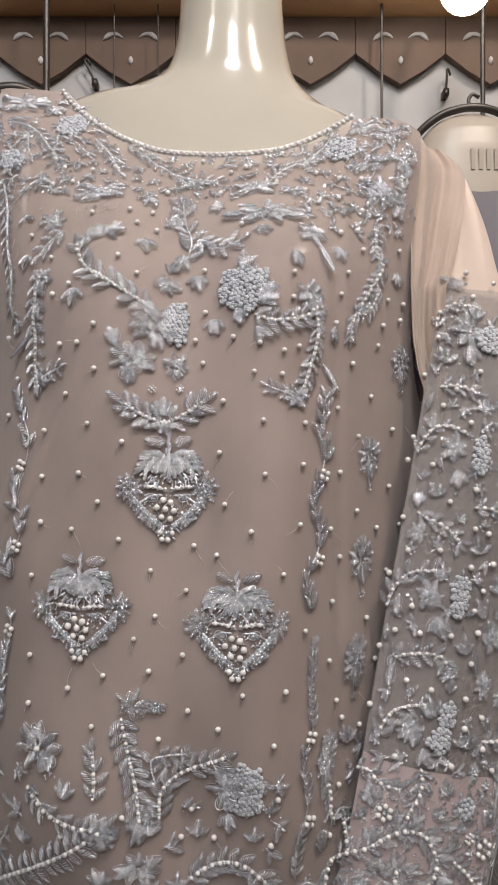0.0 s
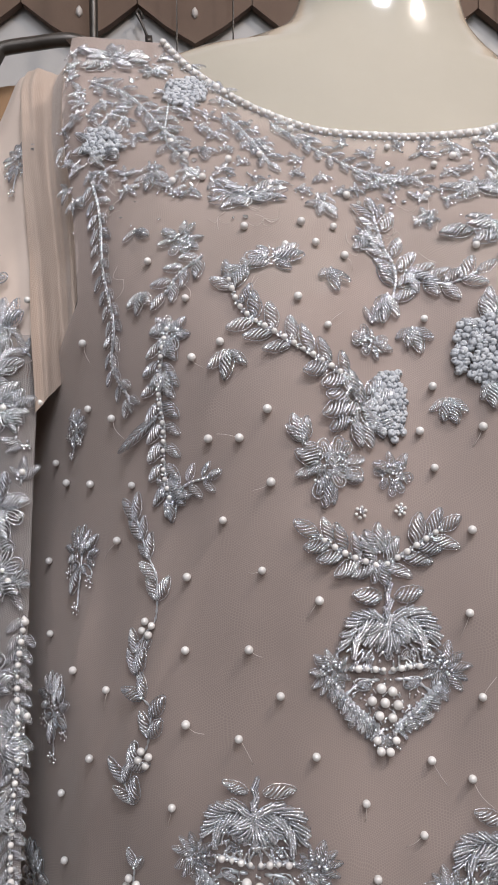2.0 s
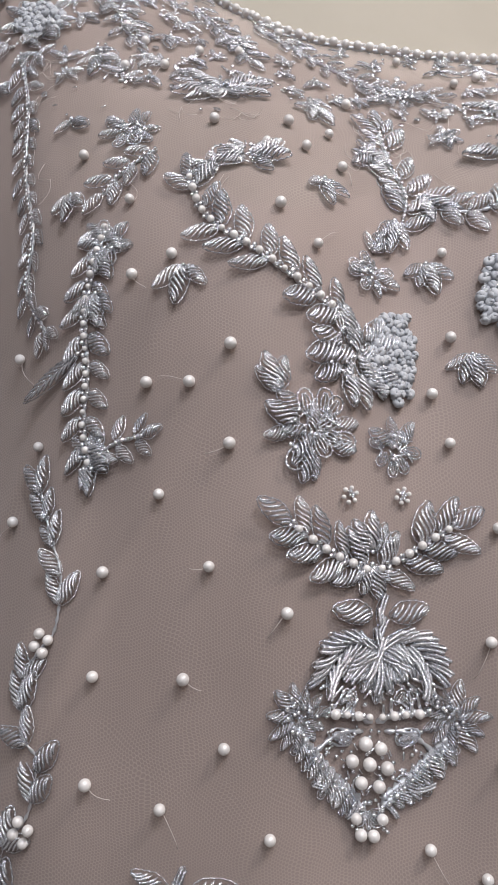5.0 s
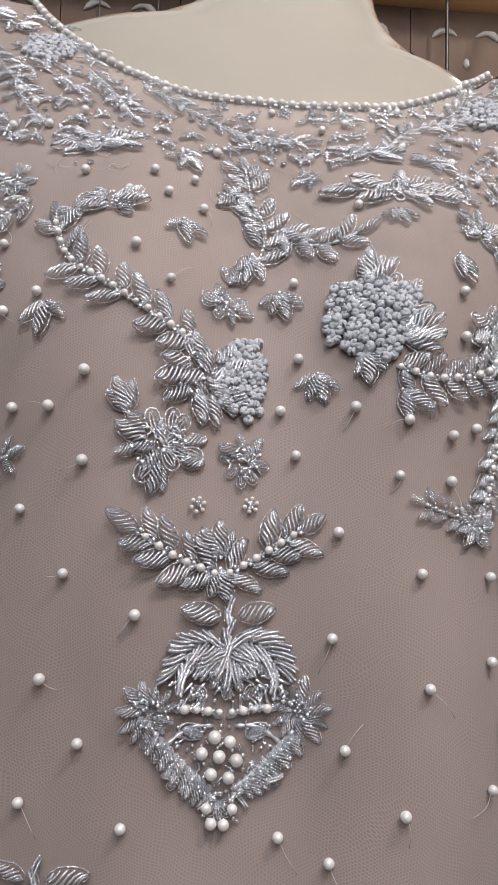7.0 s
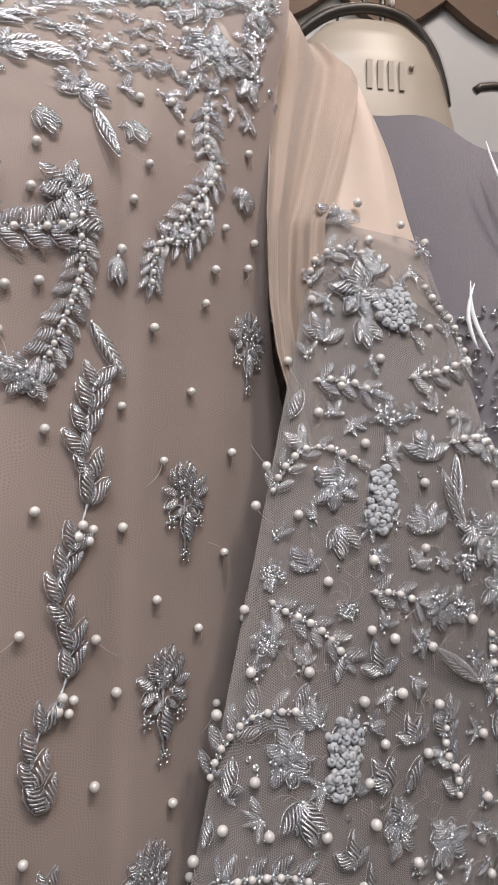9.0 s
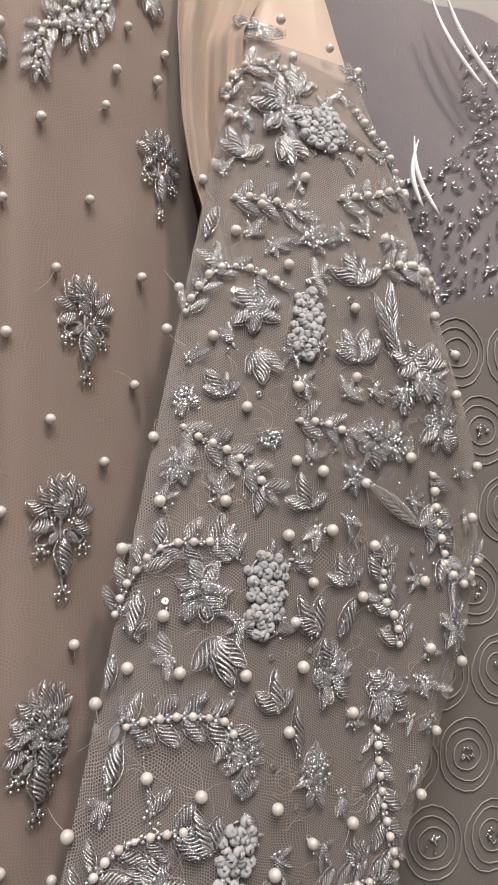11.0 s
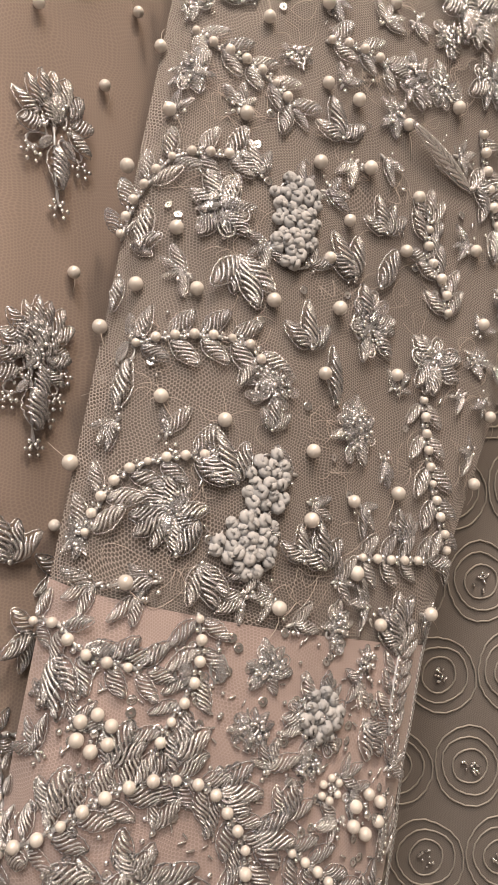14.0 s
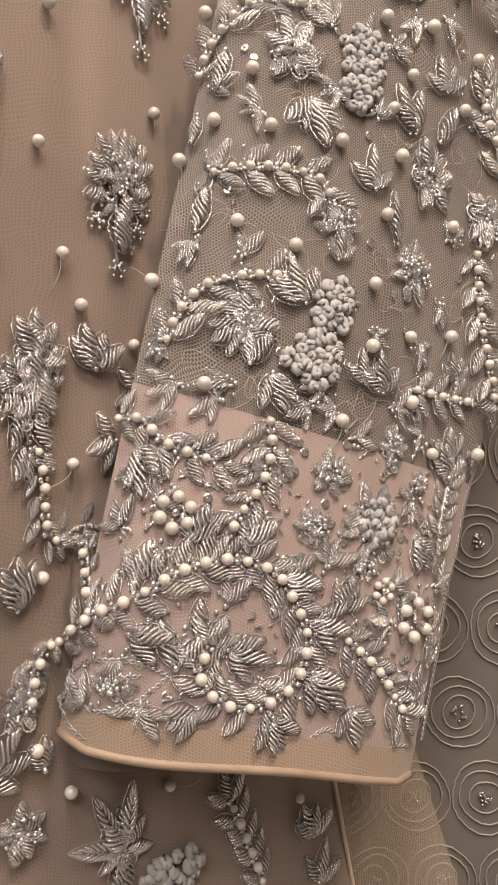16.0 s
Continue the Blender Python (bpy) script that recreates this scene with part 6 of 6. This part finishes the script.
fan(SLEEVE, 0.1914, 1.2237, -87.7, 80, 3, 0.0148)
fan(SLEEVE, 0.2432, 1.2614, 92.3, 120, 3, 0.0128)
fan(SLEEVE, 0.2415, 1.2205, 92.3, 130, 4, 0.0141)
fan(SLEEVE, 0.1724, 1.2009, 97.3, 120, 4, 0.0116)
bunch(SLEEVE, 0.1551, 1.1994, 0.0077, 0.0086, 12, 0.0077, 'bead', petals=0.5)
vine(SLEEVE, [(0.1527, 1.1868), (0.1610, 1.1807), (0.1710, 1.1764), (0.1832, 1.1680), (0.1909, 1.1576)], 0.0130, 'pearl', gap=0.85, d=0.0047)
bunch(SLEEVE, 0.1520, 1.1687, 0.0093, 0.0102, 12, 0.0097, 'crystal')
bunch(SLEEVE, 0.1938, 1.1808, 0.0089, 0.0061, 10, 0.0051, 'bead', petals=0.9)
vine(SLEEVE, [(0.2069, 1.1897), (0.2210, 1.1887), (0.2355, 1.1836)], 0.0129, 'pearl', gap=0.95, d=0.0048)
fan(SLEEVE, 0.2115, 1.1485, 97.3, 130, 3, 0.0141)
bunch(SLEEVE, 0.2479, 1.1806, 0.0110, 0.0130, 12, 0.0100, 'crystal')
bunch(SLEEVE, 0.2369, 1.1631, 0.0084, 0.0098, 9, 0.0098, 'bead')
bunch(SLEEVE, 0.2624, 1.1795, 0.0117, 0.0112, 14, 0.0092, 'bead', petals=0.7)
fan(SLEEVE, 0.2667, 1.2207, 112.3, 0, 1, 0.0336, broad=True)
bunch(SLEEVE, 0.2772, 1.2195, 0.0167, 0.0147, 14, 0.0157, 'bead')
bunch(SLEEVE, 0.2670, 1.2048, 0.0103, 0.0077, 12, 0.0057, 'bead', petals=0.9)
vine(SLEEVE, [(0.2662, 1.2719), (0.2820, 1.2727), (0.2920, 1.2629)], 0.0116, 'pearl', d=0.0053)
bunch(SLEEVE, 0.2893, 1.1878, 0.0138, 0.0133, 14, 0.0111, 'crystal')
vine(SLEEVE, [(0.2832, 1.1659), (0.2845, 1.1489), (0.2867, 1.1331), (0.2913, 1.1173)], 0.0147, 'pearl', gap=0.95, d=0.0055)
fan(SLEEVE, 0.2751, 1.1378, 155.3, 0, 1, 0.0388, broad=True)
fan(SLEEVE, 0.2785, 1.1406, -32.7, 40, 2, 0.0156)
vine(SLEEVE, [(0.2882, 1.1199), (0.3003, 1.1067), (0.3159, 1.1208)], 0.0137, 'pearl', d=0.0053)
bunch(SLEEVE, 0.2943, 1.0853, 0.0131, 0.0131, 12, 0.0116, 'crystal')
# sleeve: arches with knots
vine(SLEEVE, [(0.1240, 1.1028), (0.1273, 1.1123), (0.1328, 1.1219), (0.1458, 1.1339), (0.1663, 1.1349)], 0.0137, 'pearl', gap=0.8, spread=50, d=0.0046)
bunch(SLEEVE, 0.1602, 1.1137, 0.0137, 0.0141, 20, 0.0120, 'crystal')
knots(SLEEVE, 0.1886, 1.1099, 0.0097, 0.0195, -10.7, 0.0047)
fan(SLEEVE, 0.1663, 1.0951, -92.7, 80, 4, 0.0170)
fan(SLEEVE, 0.1759, 1.1273, 102.3, 60, 3, 0.0132)
fan(SLEEVE, 0.1346, 1.1143, -97.7, 20, 1, 0.0147)
fan(SLEEVE, 0.1280, 1.0995, -12.7, 30, 2, 0.0104)
fan(SLEEVE, 0.1237, 1.0881, -87.7, 0, 1, 0.0127)
vine(SLEEVE, [(0.1271, 1.0616), (0.1341, 1.0642), (0.1522, 1.0653), (0.1675, 1.0620), (0.1724, 1.0538)], 0.0136, 'pearl', gap=0.8, spread=48, d=0.0044)
bunch(SLEEVE, 0.1752, 1.0471, 0.0120, 0.0095, 16, 0.0062, 'crystal', petals=0.9)
fan(SLEEVE, 0.1741, 1.0314, 77.3, 80, 3, 0.0094)
fan(SLEEVE, 0.1218, 1.0398, 77.3, 0, 1, 0.0168)
fan(SLEEVE, 0.1272, 1.0646, 67.3, 60, 2, 0.0080, crystal=True)
vine(SLEEVE, [(0.1108, 0.9974), (0.1158, 1.0094), (0.1243, 1.0190), (0.1366, 1.0228), (0.1502, 1.0234)], 0.0144, 'pearl', gap=0.8, spread=48, d=0.0042)
bunch(SLEEVE, 0.1379, 1.0045, 0.0126, 0.0126, 16, 0.0133, 'crystal')
knots(SLEEVE, 0.1725, 1.0130, 0.0073, 0.0113, -12.7, 0.0046)
knots(SLEEVE, 0.1635, 0.9930, 0.0106, 0.0121, 17.3, 0.0045)
fan(SLEEVE, 0.1606, 1.0137, 107.3, 80, 3, 0.0158)
fan(SLEEVE, 0.1476, 0.9880, -82.7, 70, 3, 0.0137)
bunch(SLEEVE, 0.1085, 0.9980, 0.0066, 0.0081, 8, 0.0066, 'crystal')
fan(SLEEVE, 0.1392, 0.9911, 67.3, 40, 2, 0.0132)
# sleeve: outer half
fan(SLEEVE, 0.2302, 1.1119, 92.3, 120, 4, 0.0139)
fan(SLEEVE, 0.1917, 1.0619, 92.3, 110, 3, 0.0143)
fan(SLEEVE, 0.1919, 0.9815, 92.3, 110, 3, 0.0149)
fan(SLEEVE, 0.2242, 0.9470, 92.3, 110, 4, 0.0138)
fan(SLEEVE, 0.2135, 1.0914, 117.3, 60, 3, 0.0166)
fan(SLEEVE, 0.2255, 1.0890, 57.3, 30, 1, 0.0156)
bunch(SLEEVE, 0.2199, 1.0727, 0.0125, 0.0162, 18, 0.0111, 'crystal', petals=0.6)
vine(SLEEVE, [(0.2591, 1.0785), (0.2574, 1.0923), (0.2503, 1.1061), (0.2526, 1.1226)], 0.0139, 'pearl', gap=0.6, d=0.0050)
bunch(SLEEVE, 0.2513, 1.0592, 0.0142, 0.0132, 16, 0.0146, 'crystal')
vine(SLEEVE, [(0.2442, 1.0452), (0.2441, 1.0287), (0.2454, 1.0121), (0.2480, 0.9955), (0.2509, 0.9785)], 0.0139, 'pearl', gap=0.95, d=0.0046)
bunch(SLEEVE, 0.2739, 1.0603, 0.0091, 0.0076, 10, 0.0066, 'bead', petals=0.8)
fan(SLEEVE, 0.2814, 1.0573, -22.7, 30, 2, 0.0117)
bunch(SLEEVE, 0.2096, 1.0309, 0.0115, 0.0146, 18, 0.0093, 'crystal', petals=0.6)
fan(SLEEVE, 0.2016, 1.0416, 85.3, 0, 1, 0.0175)
vine(SLEEVE, [(0.2069, 0.9836), (0.2240, 0.9802), (0.2420, 0.9779)], 0.0134, 'pearl', gap=0.7, d=0.0045)
fan(SLEEVE, 0.2302, 0.9864, 89.3, 90, 4, 0.0114)
# cuff
vine(SLEEVE, [(0.0929, 0.9714), (0.1025, 0.9713), (0.1111, 0.9626), (0.1294, 0.9562)], 0.0128, 'pearl', gap=0.7, spread=45, d=0.0044)
fan(SLEEVE, 0.1016, 0.9627, -70.3, 40, 3, 0.0169)
fan(SLEEVE, 0.1207, 0.9625, -10.3, 30, 1, 0.0108, crystal=True)
bunch(SLEEVE, 0.0977, 0.9513, 0.0057, 0.0061, 9, 0.0050, 'bead', petals=0.9)
pearl_flower(SLEEVE, 0.1128, 0.9402, 0.0053, 0.0046)
pearl_flower(SLEEVE, 0.2036, 0.8940, 0.0064, 0.0048)
pearl_flower(SLEEVE, 0.1895, 0.9071, 0.0036, 0.0030)
vine(SLEEVE, [(0.1460, 0.9726), (0.1459, 0.9602), (0.1420, 0.9485), (0.1361, 0.9410), (0.1301, 0.9317)], 0.0120, 'pearl', gap=0.75, d=0.0044)
fan(SLEEVE, 0.1406, 0.9603, 89.7, 0, 1, 0.0040, crystal=True)
fan(SLEEVE, 0.1521, 0.9601, 89.7, 0, 1, 0.0040, crystal=True)
vine(SLEEVE, [(0.0725, 0.8921), (0.0805, 0.9003), (0.0910, 0.9083), (0.1033, 0.9149), (0.1146, 0.9211), (0.1300, 0.9241), (0.1460, 0.9187), (0.1537, 0.9070), (0.1583, 0.8942), (0.1538, 0.8800), (0.1433, 0.8739), (0.1323, 0.8742), (0.1237, 0.8797), (0.1200, 0.8881), (0.1242, 0.8962)], 0.0122, 'pearl', gap=0.66, spread=44, d=0.0048)
vine(SLEEVE, [(0.0853, 0.9043), (0.0844, 0.9136), (0.0824, 0.9295)], 0.0068, 'pearl', gap=1.0, d=0.0042)
fan(SLEEVE, 0.1296, 0.8938, -20.3, 60, 3, 0.0153)
fan(SLEEVE, 0.1200, 0.8984, 59.7, 60, 2, 0.0132)
fan(SLEEVE, 0.0996, 0.9177, 74.7, 50, 3, 0.0132)
fan(SLEEVE, 0.1165, 0.9304, 59.7, 60, 3, 0.0126)
fan(SLEEVE, 0.1360, 0.9294, 29.7, 60, 3, 0.0136)
fan(SLEEVE, 0.1501, 0.9168, -10.3, 70, 3, 0.0138)
fan(SLEEVE, 0.1616, 0.8997, -15.3, 80, 3, 0.0145)
fan(SLEEVE, 0.1603, 0.8820, -60.3, 70, 4, 0.0160)
fan(SLEEVE, 0.1453, 0.8687, -80.3, 90, 4, 0.0117)
fan(SLEEVE, 0.1198, 0.8741, 199.7, 60, 3, 0.0113)
fan(SLEEVE, 0.0976, 0.9010, -20.3, 40, 2, 0.0131)
fan(SLEEVE, 0.1124, 0.8895, 79.7, 60, 2, 0.0150)
knots(SLEEVE, 0.1870, 0.9306, 0.0081, 0.0094, -0.3, 0.0047)
bunch(SLEEVE, 0.1858, 0.9318, 0.0144, 0.0161, 18, 0.0085, 'bead', petals=0.6)
bunch(SLEEVE, 0.1688, 0.9519, 0.0091, 0.0095, 14, 0.0091, 'crystal')
bunch(SLEEVE, 0.1960, 0.9601, 0.0074, 0.0105, 12, 0.0079, 'crystal')
bunch(SLEEVE, 0.1623, 0.9326, 0.0089, 0.0073, 12, 0.0069, 'bead', petals=0.7)
bunch(SLEEVE, 0.1816, 0.9166, 0.0075, 0.0059, 10, 0.0050, 'bead', petals=0.9)
vine(SLEEVE, [(0.2176, 0.9162), (0.2196, 0.9285), (0.2248, 0.9442)], 0.0110, 'bead', gap=0.6)
vine(SLEEVE, [(0.1728, 0.8925), (0.1858, 0.8791), (0.1985, 0.8585)], 0.0127, 'pearl', gap=0.6, d=0.0041)
vine(SLEEVE, [(0.2102, 0.8729), (0.2127, 0.8801), (0.2122, 0.8902)], 0.0103, 'bead', gap=0.6)
fan(SLEEVE, 0.1718, 0.9024, 59.7, 90, 4, 0.0115)
fan(SLEEVE, 0.2060, 0.9254, -60.3, 60, 3, 0.0134)
fan(SLEEVE, 0.2014, 0.8631, 59.7, 70, 3, 0.0122)
fan(SLEEVE, 0.1759, 0.8671, -80.3, 90, 3, 0.0124)
bunch(SLEEVE, 0.2082, 0.9452, 0.0058, 0.0058, 9, 0.0045, 'bead', petals=0.9)
fan(SLEEVE, 0.2252, 0.9547, 94.7, 110, 3, 0.0131)
fan(SLEEVE, 0.1837, 0.9850, 94.7, 110, 3, 0.0125)
edging(SLEEVE, [(0.1106, 0.8869), (0.1013, 0.8914), (0.0881, 0.8918), (0.0785, 0.8861), (0.0764, 0.8774), (0.0862, 0.8750), (0.0993, 0.8788), (0.1106, 0.8869)], 0.00045)
edging(SLEEVE, [(0.0881, 0.8807), (0.0938, 0.8861), (0.1013, 0.8871)], 0.00045)
bunch(SLEEVE, 0.0928, 0.8839, 0.0097, 0.0041, 10, 0.0056, 'bead', petals=0.8)
edging(SLEEVE, [(0.0725, 0.8750), (0.0764, 0.8680), (0.0842, 0.8651), (0.0955, 0.8654), (0.1048, 0.8680), (0.1123, 0.8700), (0.1217, 0.8645), (0.1293, 0.8598), (0.1351, 0.8528), (0.1452, 0.8561), (0.1579, 0.8582), (0.1667, 0.8608), (0.1734, 0.8524), (0.1828, 0.8474), (0.1956, 0.8481), (0.2037, 0.8442)], 0.00045)
edging(SLEEVE, [(0.2468, 0.9576), (0.2384, 0.9387), (0.2322, 0.9156), (0.2261, 0.9002), (0.2222, 0.8781), (0.2171, 0.8614), (0.2121, 0.8407)], 0.0005)
speckle(SLEEVE, 0.075, 0.24, 0.860, 0.980, 460, 3, lambda x, z: inner_edge(z) + 0.005 < x < outer_edge(z) - 0.01 and hem_line(0.5) + 0.02 < z < cuff_line(0.5))
speckle(SLEEVE, 0.10, 0.33, 0.99, 1.38, 170, 4, lambda x, z: inner_edge(z) + 0.01 < x < outer_edge(z) - 0.02)
speckle(BODY, -0.26, 0.16, 1.46, 1.60, 200, 6, lambda x, z: z < lerp_table(TOP, x) - 0.012)
# single pearls of the sleeve
scatter(SLEEVE, [(0.1819, 1.3495), (0.2192, 1.3166), (0.2525, 1.3382), (0.1681, 1.3134), (0.1952, 1.2997), (0.1810, 1.2840), (0.2075, 1.2678), (0.2608, 1.2866), (0.1547, 1.2544), (0.2409, 1.2471), (0.2872, 1.2468), (0.2118, 1.4154), (0.2172, 1.3909), (0.2420, 1.4071), (0.2607, 1.4006)], 0.0052, 0.5)
scatter(SLEEVE, [(0.1681, 1.2292), (0.2088, 1.2058), (0.1832, 1.1955), (0.2397, 1.2119), (0.3038, 1.2289), (0.2990, 1.2055), (0.2062, 1.1706), (0.2193, 1.1657), (0.2428, 1.1598), (0.2695, 1.1725), (0.3157, 1.1682), (0.1439, 1.1526), (0.1714, 1.1523), (0.2003, 1.1363), (0.2229, 1.1379), (0.2464, 1.1294), (0.3088, 1.1407), (0.2119, 1.1144), (0.2387, 1.1055), (0.2760, 1.1098), (0.1436, 1.1049), (0.2018, 1.0978), (0.1300, 1.0841), (0.1499, 1.0819), (0.1773, 1.0787), (0.2046, 1.0782), (0.2773, 1.0767), (0.2986, 1.0667), (0.1170, 1.0695), (0.1963, 1.0525)], 0.0054, 0.5)
scatter(SLEEVE, [(0.2307, 1.0534), (0.2783, 1.0367), (0.1363, 1.0436), (0.1573, 1.0351), (0.1893, 1.0237), (0.2681, 1.0079), (0.2061, 1.0043), (0.2278, 1.0058), (0.1067, 1.0216), (0.1869, 0.9992), (0.2051, 0.9779), (0.1231, 0.9835), (0.1730, 0.9708), (0.2151, 0.9573), (0.2408, 0.9567), (0.1486, 1.2332), (0.1415, 1.1814), (0.1278, 1.1320)], 0.0054, 0.5)
# left-hand sleeve
tassel(Front(lambda x, z: SLEEVE_BASE(-0.085 - x, z) + 0.002), -0.301, 1.526, 0.055, -3)
bunch(LEFT_SLEEVE, -0.3160, 1.4390, 0.0246, 0.0179, 14, 0.0170, 'bead')
bunch(LEFT_SLEEVE, -0.2934, 1.4046, 0.0150, 0.0214, 12, 0.0163, 'bead')
bunch(LEFT_SLEEVE, -0.3036, 1.3781, 0.0254, 0.0170, 14, 0.0170, 'bead')
bunch(LEFT_SLEEVE, -0.2892, 1.3526, 0.0188, 0.0146, 12, 0.0150, 'bead')
bunch(LEFT_SLEEVE, -0.3080, 1.3022, 0.0185, 0.0247, 16, 0.0165, 'crystal')
bunch(LEFT_SLEEVE, -0.2941, 1.2905, 0.0245, 0.0204, 16, 0.0180, 'crystal')
bunch(LEFT_SLEEVE, -0.2901, 1.2509, 0.0201, 0.0201, 14, 0.0161, 'bead')
bunch(LEFT_SLEEVE, -0.2961, 1.1893, 0.0197, 0.0236, 16, 0.0165, 'crystal')
bunch(LEFT_SLEEVE, -0.2806, 1.1570, 0.0155, 0.0194, 14, 0.0147, 'bead')
bunch(LEFT_SLEEVE, -0.2889, 1.1164, 0.0192, 0.0192, 14, 0.0153, 'bead')
bunch(LEFT_SLEEVE, -0.2885, 1.0705, 0.0189, 0.0227, 16, 0.0159, 'crystal')
bunch(LEFT_SLEEVE, -0.3015, 1.4069, 0.0209, 0.0174, 14, 0.0153, 'bead')
bunch(LEFT_SLEEVE, -0.2976, 1.3579, 0.0202, 0.0134, 12, 0.0141, 'bead')
knots(LEFT_SLEEVE, -0.3078, 1.2362, 0.0113, 0.0181, 1.8)
knots(LEFT_SLEEVE, -0.3030, 1.1682, 0.0098, 0.0137, 1.8)
vine(LEFT_SLEEVE, [(-0.3236, 1.4450), (-0.3132, 1.4051), (-0.3024, 1.3694), (-0.2888, 1.3484)], 0.0173, 'pearl', d=0.0050)
vine(LEFT_SLEEVE, [(-0.3032, 1.3188), (-0.3001, 1.2863), (-0.2913, 1.2627), (-0.2803, 1.2398)], 0.0165, 'pearl', d=0.0045)
vine(LEFT_SLEEVE, [(-0.2745, 1.2249), (-0.2775, 1.1906), (-0.2760, 1.1499), (-0.2781, 1.1024), (-0.2762, 1.0440)], 0.0119, 'pearl', d=0.0044)
fan(LEFT_SLEEVE, -0.2709, 1.3913, 31.8, 60, 4, 0.0210)
vine(LEFT_SLEEVE, [(-0.2732, 1.3913), (-0.2604, 1.3999), (-0.2476, 1.4083)], 0.0109, 'bead')
vine(LEFT_SLEEVE, [(-0.3615, 1.4085), (-0.3420, 1.3694), (-0.3413, 1.3176), (-0.3295, 1.2609), (-0.3258, 1.1828), (-0.3125, 1.1110)], 0.0202, 'pearl', d=0.0055)
scatter(LEFT_SLEEVE, [(-0.2795, 1.4225), (-0.3203, 1.3693), (-0.3135, 1.3499), (-0.2717, 1.3550), (-0.2787, 1.3114), (-0.2784, 1.2852), (-0.3123, 1.2677), (-0.2938, 1.2255), (-0.2741, 1.2211), (-0.2835, 1.1883), (-0.2714, 1.1668), (-0.2737, 1.1463), (-0.2851, 1.0951), (-0.2724, 1.0441), (-0.2833, 1.0239), (-0.3401, 1.4726)], 0.0046, 0.5)
scatter(BODY, [(-0.2614, 1.3156), (-0.2464, 1.0822), (-0.2370, 1.0404), (-0.2710, 1.0041)], 0.0046, 0.5)
# small sprigs between
thicket(BODY, -0.255, -0.15, 1.48, 1.605, 46, 0.0105, 0.0075, 1, lambda x, z: z < lerp_table(TOP, x) - 0.006)
thicket(BODY, 0.04, 0.162, 1.44, 1.575, 46, 0.0105, 0.0078, 2, lambda x, z: z < lerp_table(TOP, x) - 0.006 and x < lerp_table(CAP_INNER, z) - 0.008)
thicket(BODY, -0.15, 0.05, 1.475, 1.535, 26, 0.0095, 0.0085, 3, lambda x, z: z < lerp_table(TOP, x) - 0.008)
thicket(SLEEVE, 0.10, 0.32, 0.99, 1.385, 48, 0.0100, 0.0120, 4, lambda x, z: inner_edge(z) + 0.006 < x < outer_edge(z) - 0.010)
thicket(SLEEVE, 0.08, 0.24, 0.875, 0.985, 22, 0.0105, 0.0090, 5, lambda x, z: inner_edge(z) + 0.006 < x < outer_edge(z) - 0.008 and z > hem_line(0.5) + 0.02)
thicket(LEFT_SLEEVE, -0.36, -0.278, 1.0, 1.40, 60, 0.0125, 0.0125, 6)
thicket(BODY, -0.22, 0.12, 0.86, 0.985, 40, 0.0135, 0.014, 7)


def thread_tangles(cloth, x0, x1, z0, z1, count, seed, inside):
    """Pale thread ends lying on the net round the stitching."""
    rnd, v, f, made = random.Random(seed), [], [], 0
    while made < count:
        x, z = rnd.uniform(x0, x1), rnd.uniform(z0, z1)
        if not inside(x, z):
            continue
        made += 1
        for k in range(rnd.choice((2, 4, 6))):
            a, L, bend = rnd.uniform(0, 6.28), rnd.uniform(0.005, 0.013), rnd.uniform(-0.006, 0.006)
            c, s = math.cos(a), math.sin(a)
            tube(v, f, [cloth.at(x + c * L * q - s * bend * math.sin(q * 3.1), z + s * L * q + c * bend * math.sin(q * 3.1), 0.0004)[0] for q in (0, 0.2, 0.4, 0.6, 0.8, 1.0)], 0.00011, 3)
    tagged(part("thread_tangle", mesh_of("thread_tangle", v, f), THREAD, GOWN, "loose pale threads on the net"), kind="stuff")


thread_tangles(SLEEVE, 0.09, 0.32, 0.97, 1.38, 130, 21, lambda x, z: inner_edge(z) + 0.01 < x < outer_edge(z) - 0.012 and z > cuff_line(0.5))
thread_tangles(BODY, -0.24, 0.14, 1.40, 1.50, 24, 22, lambda x, z: True)
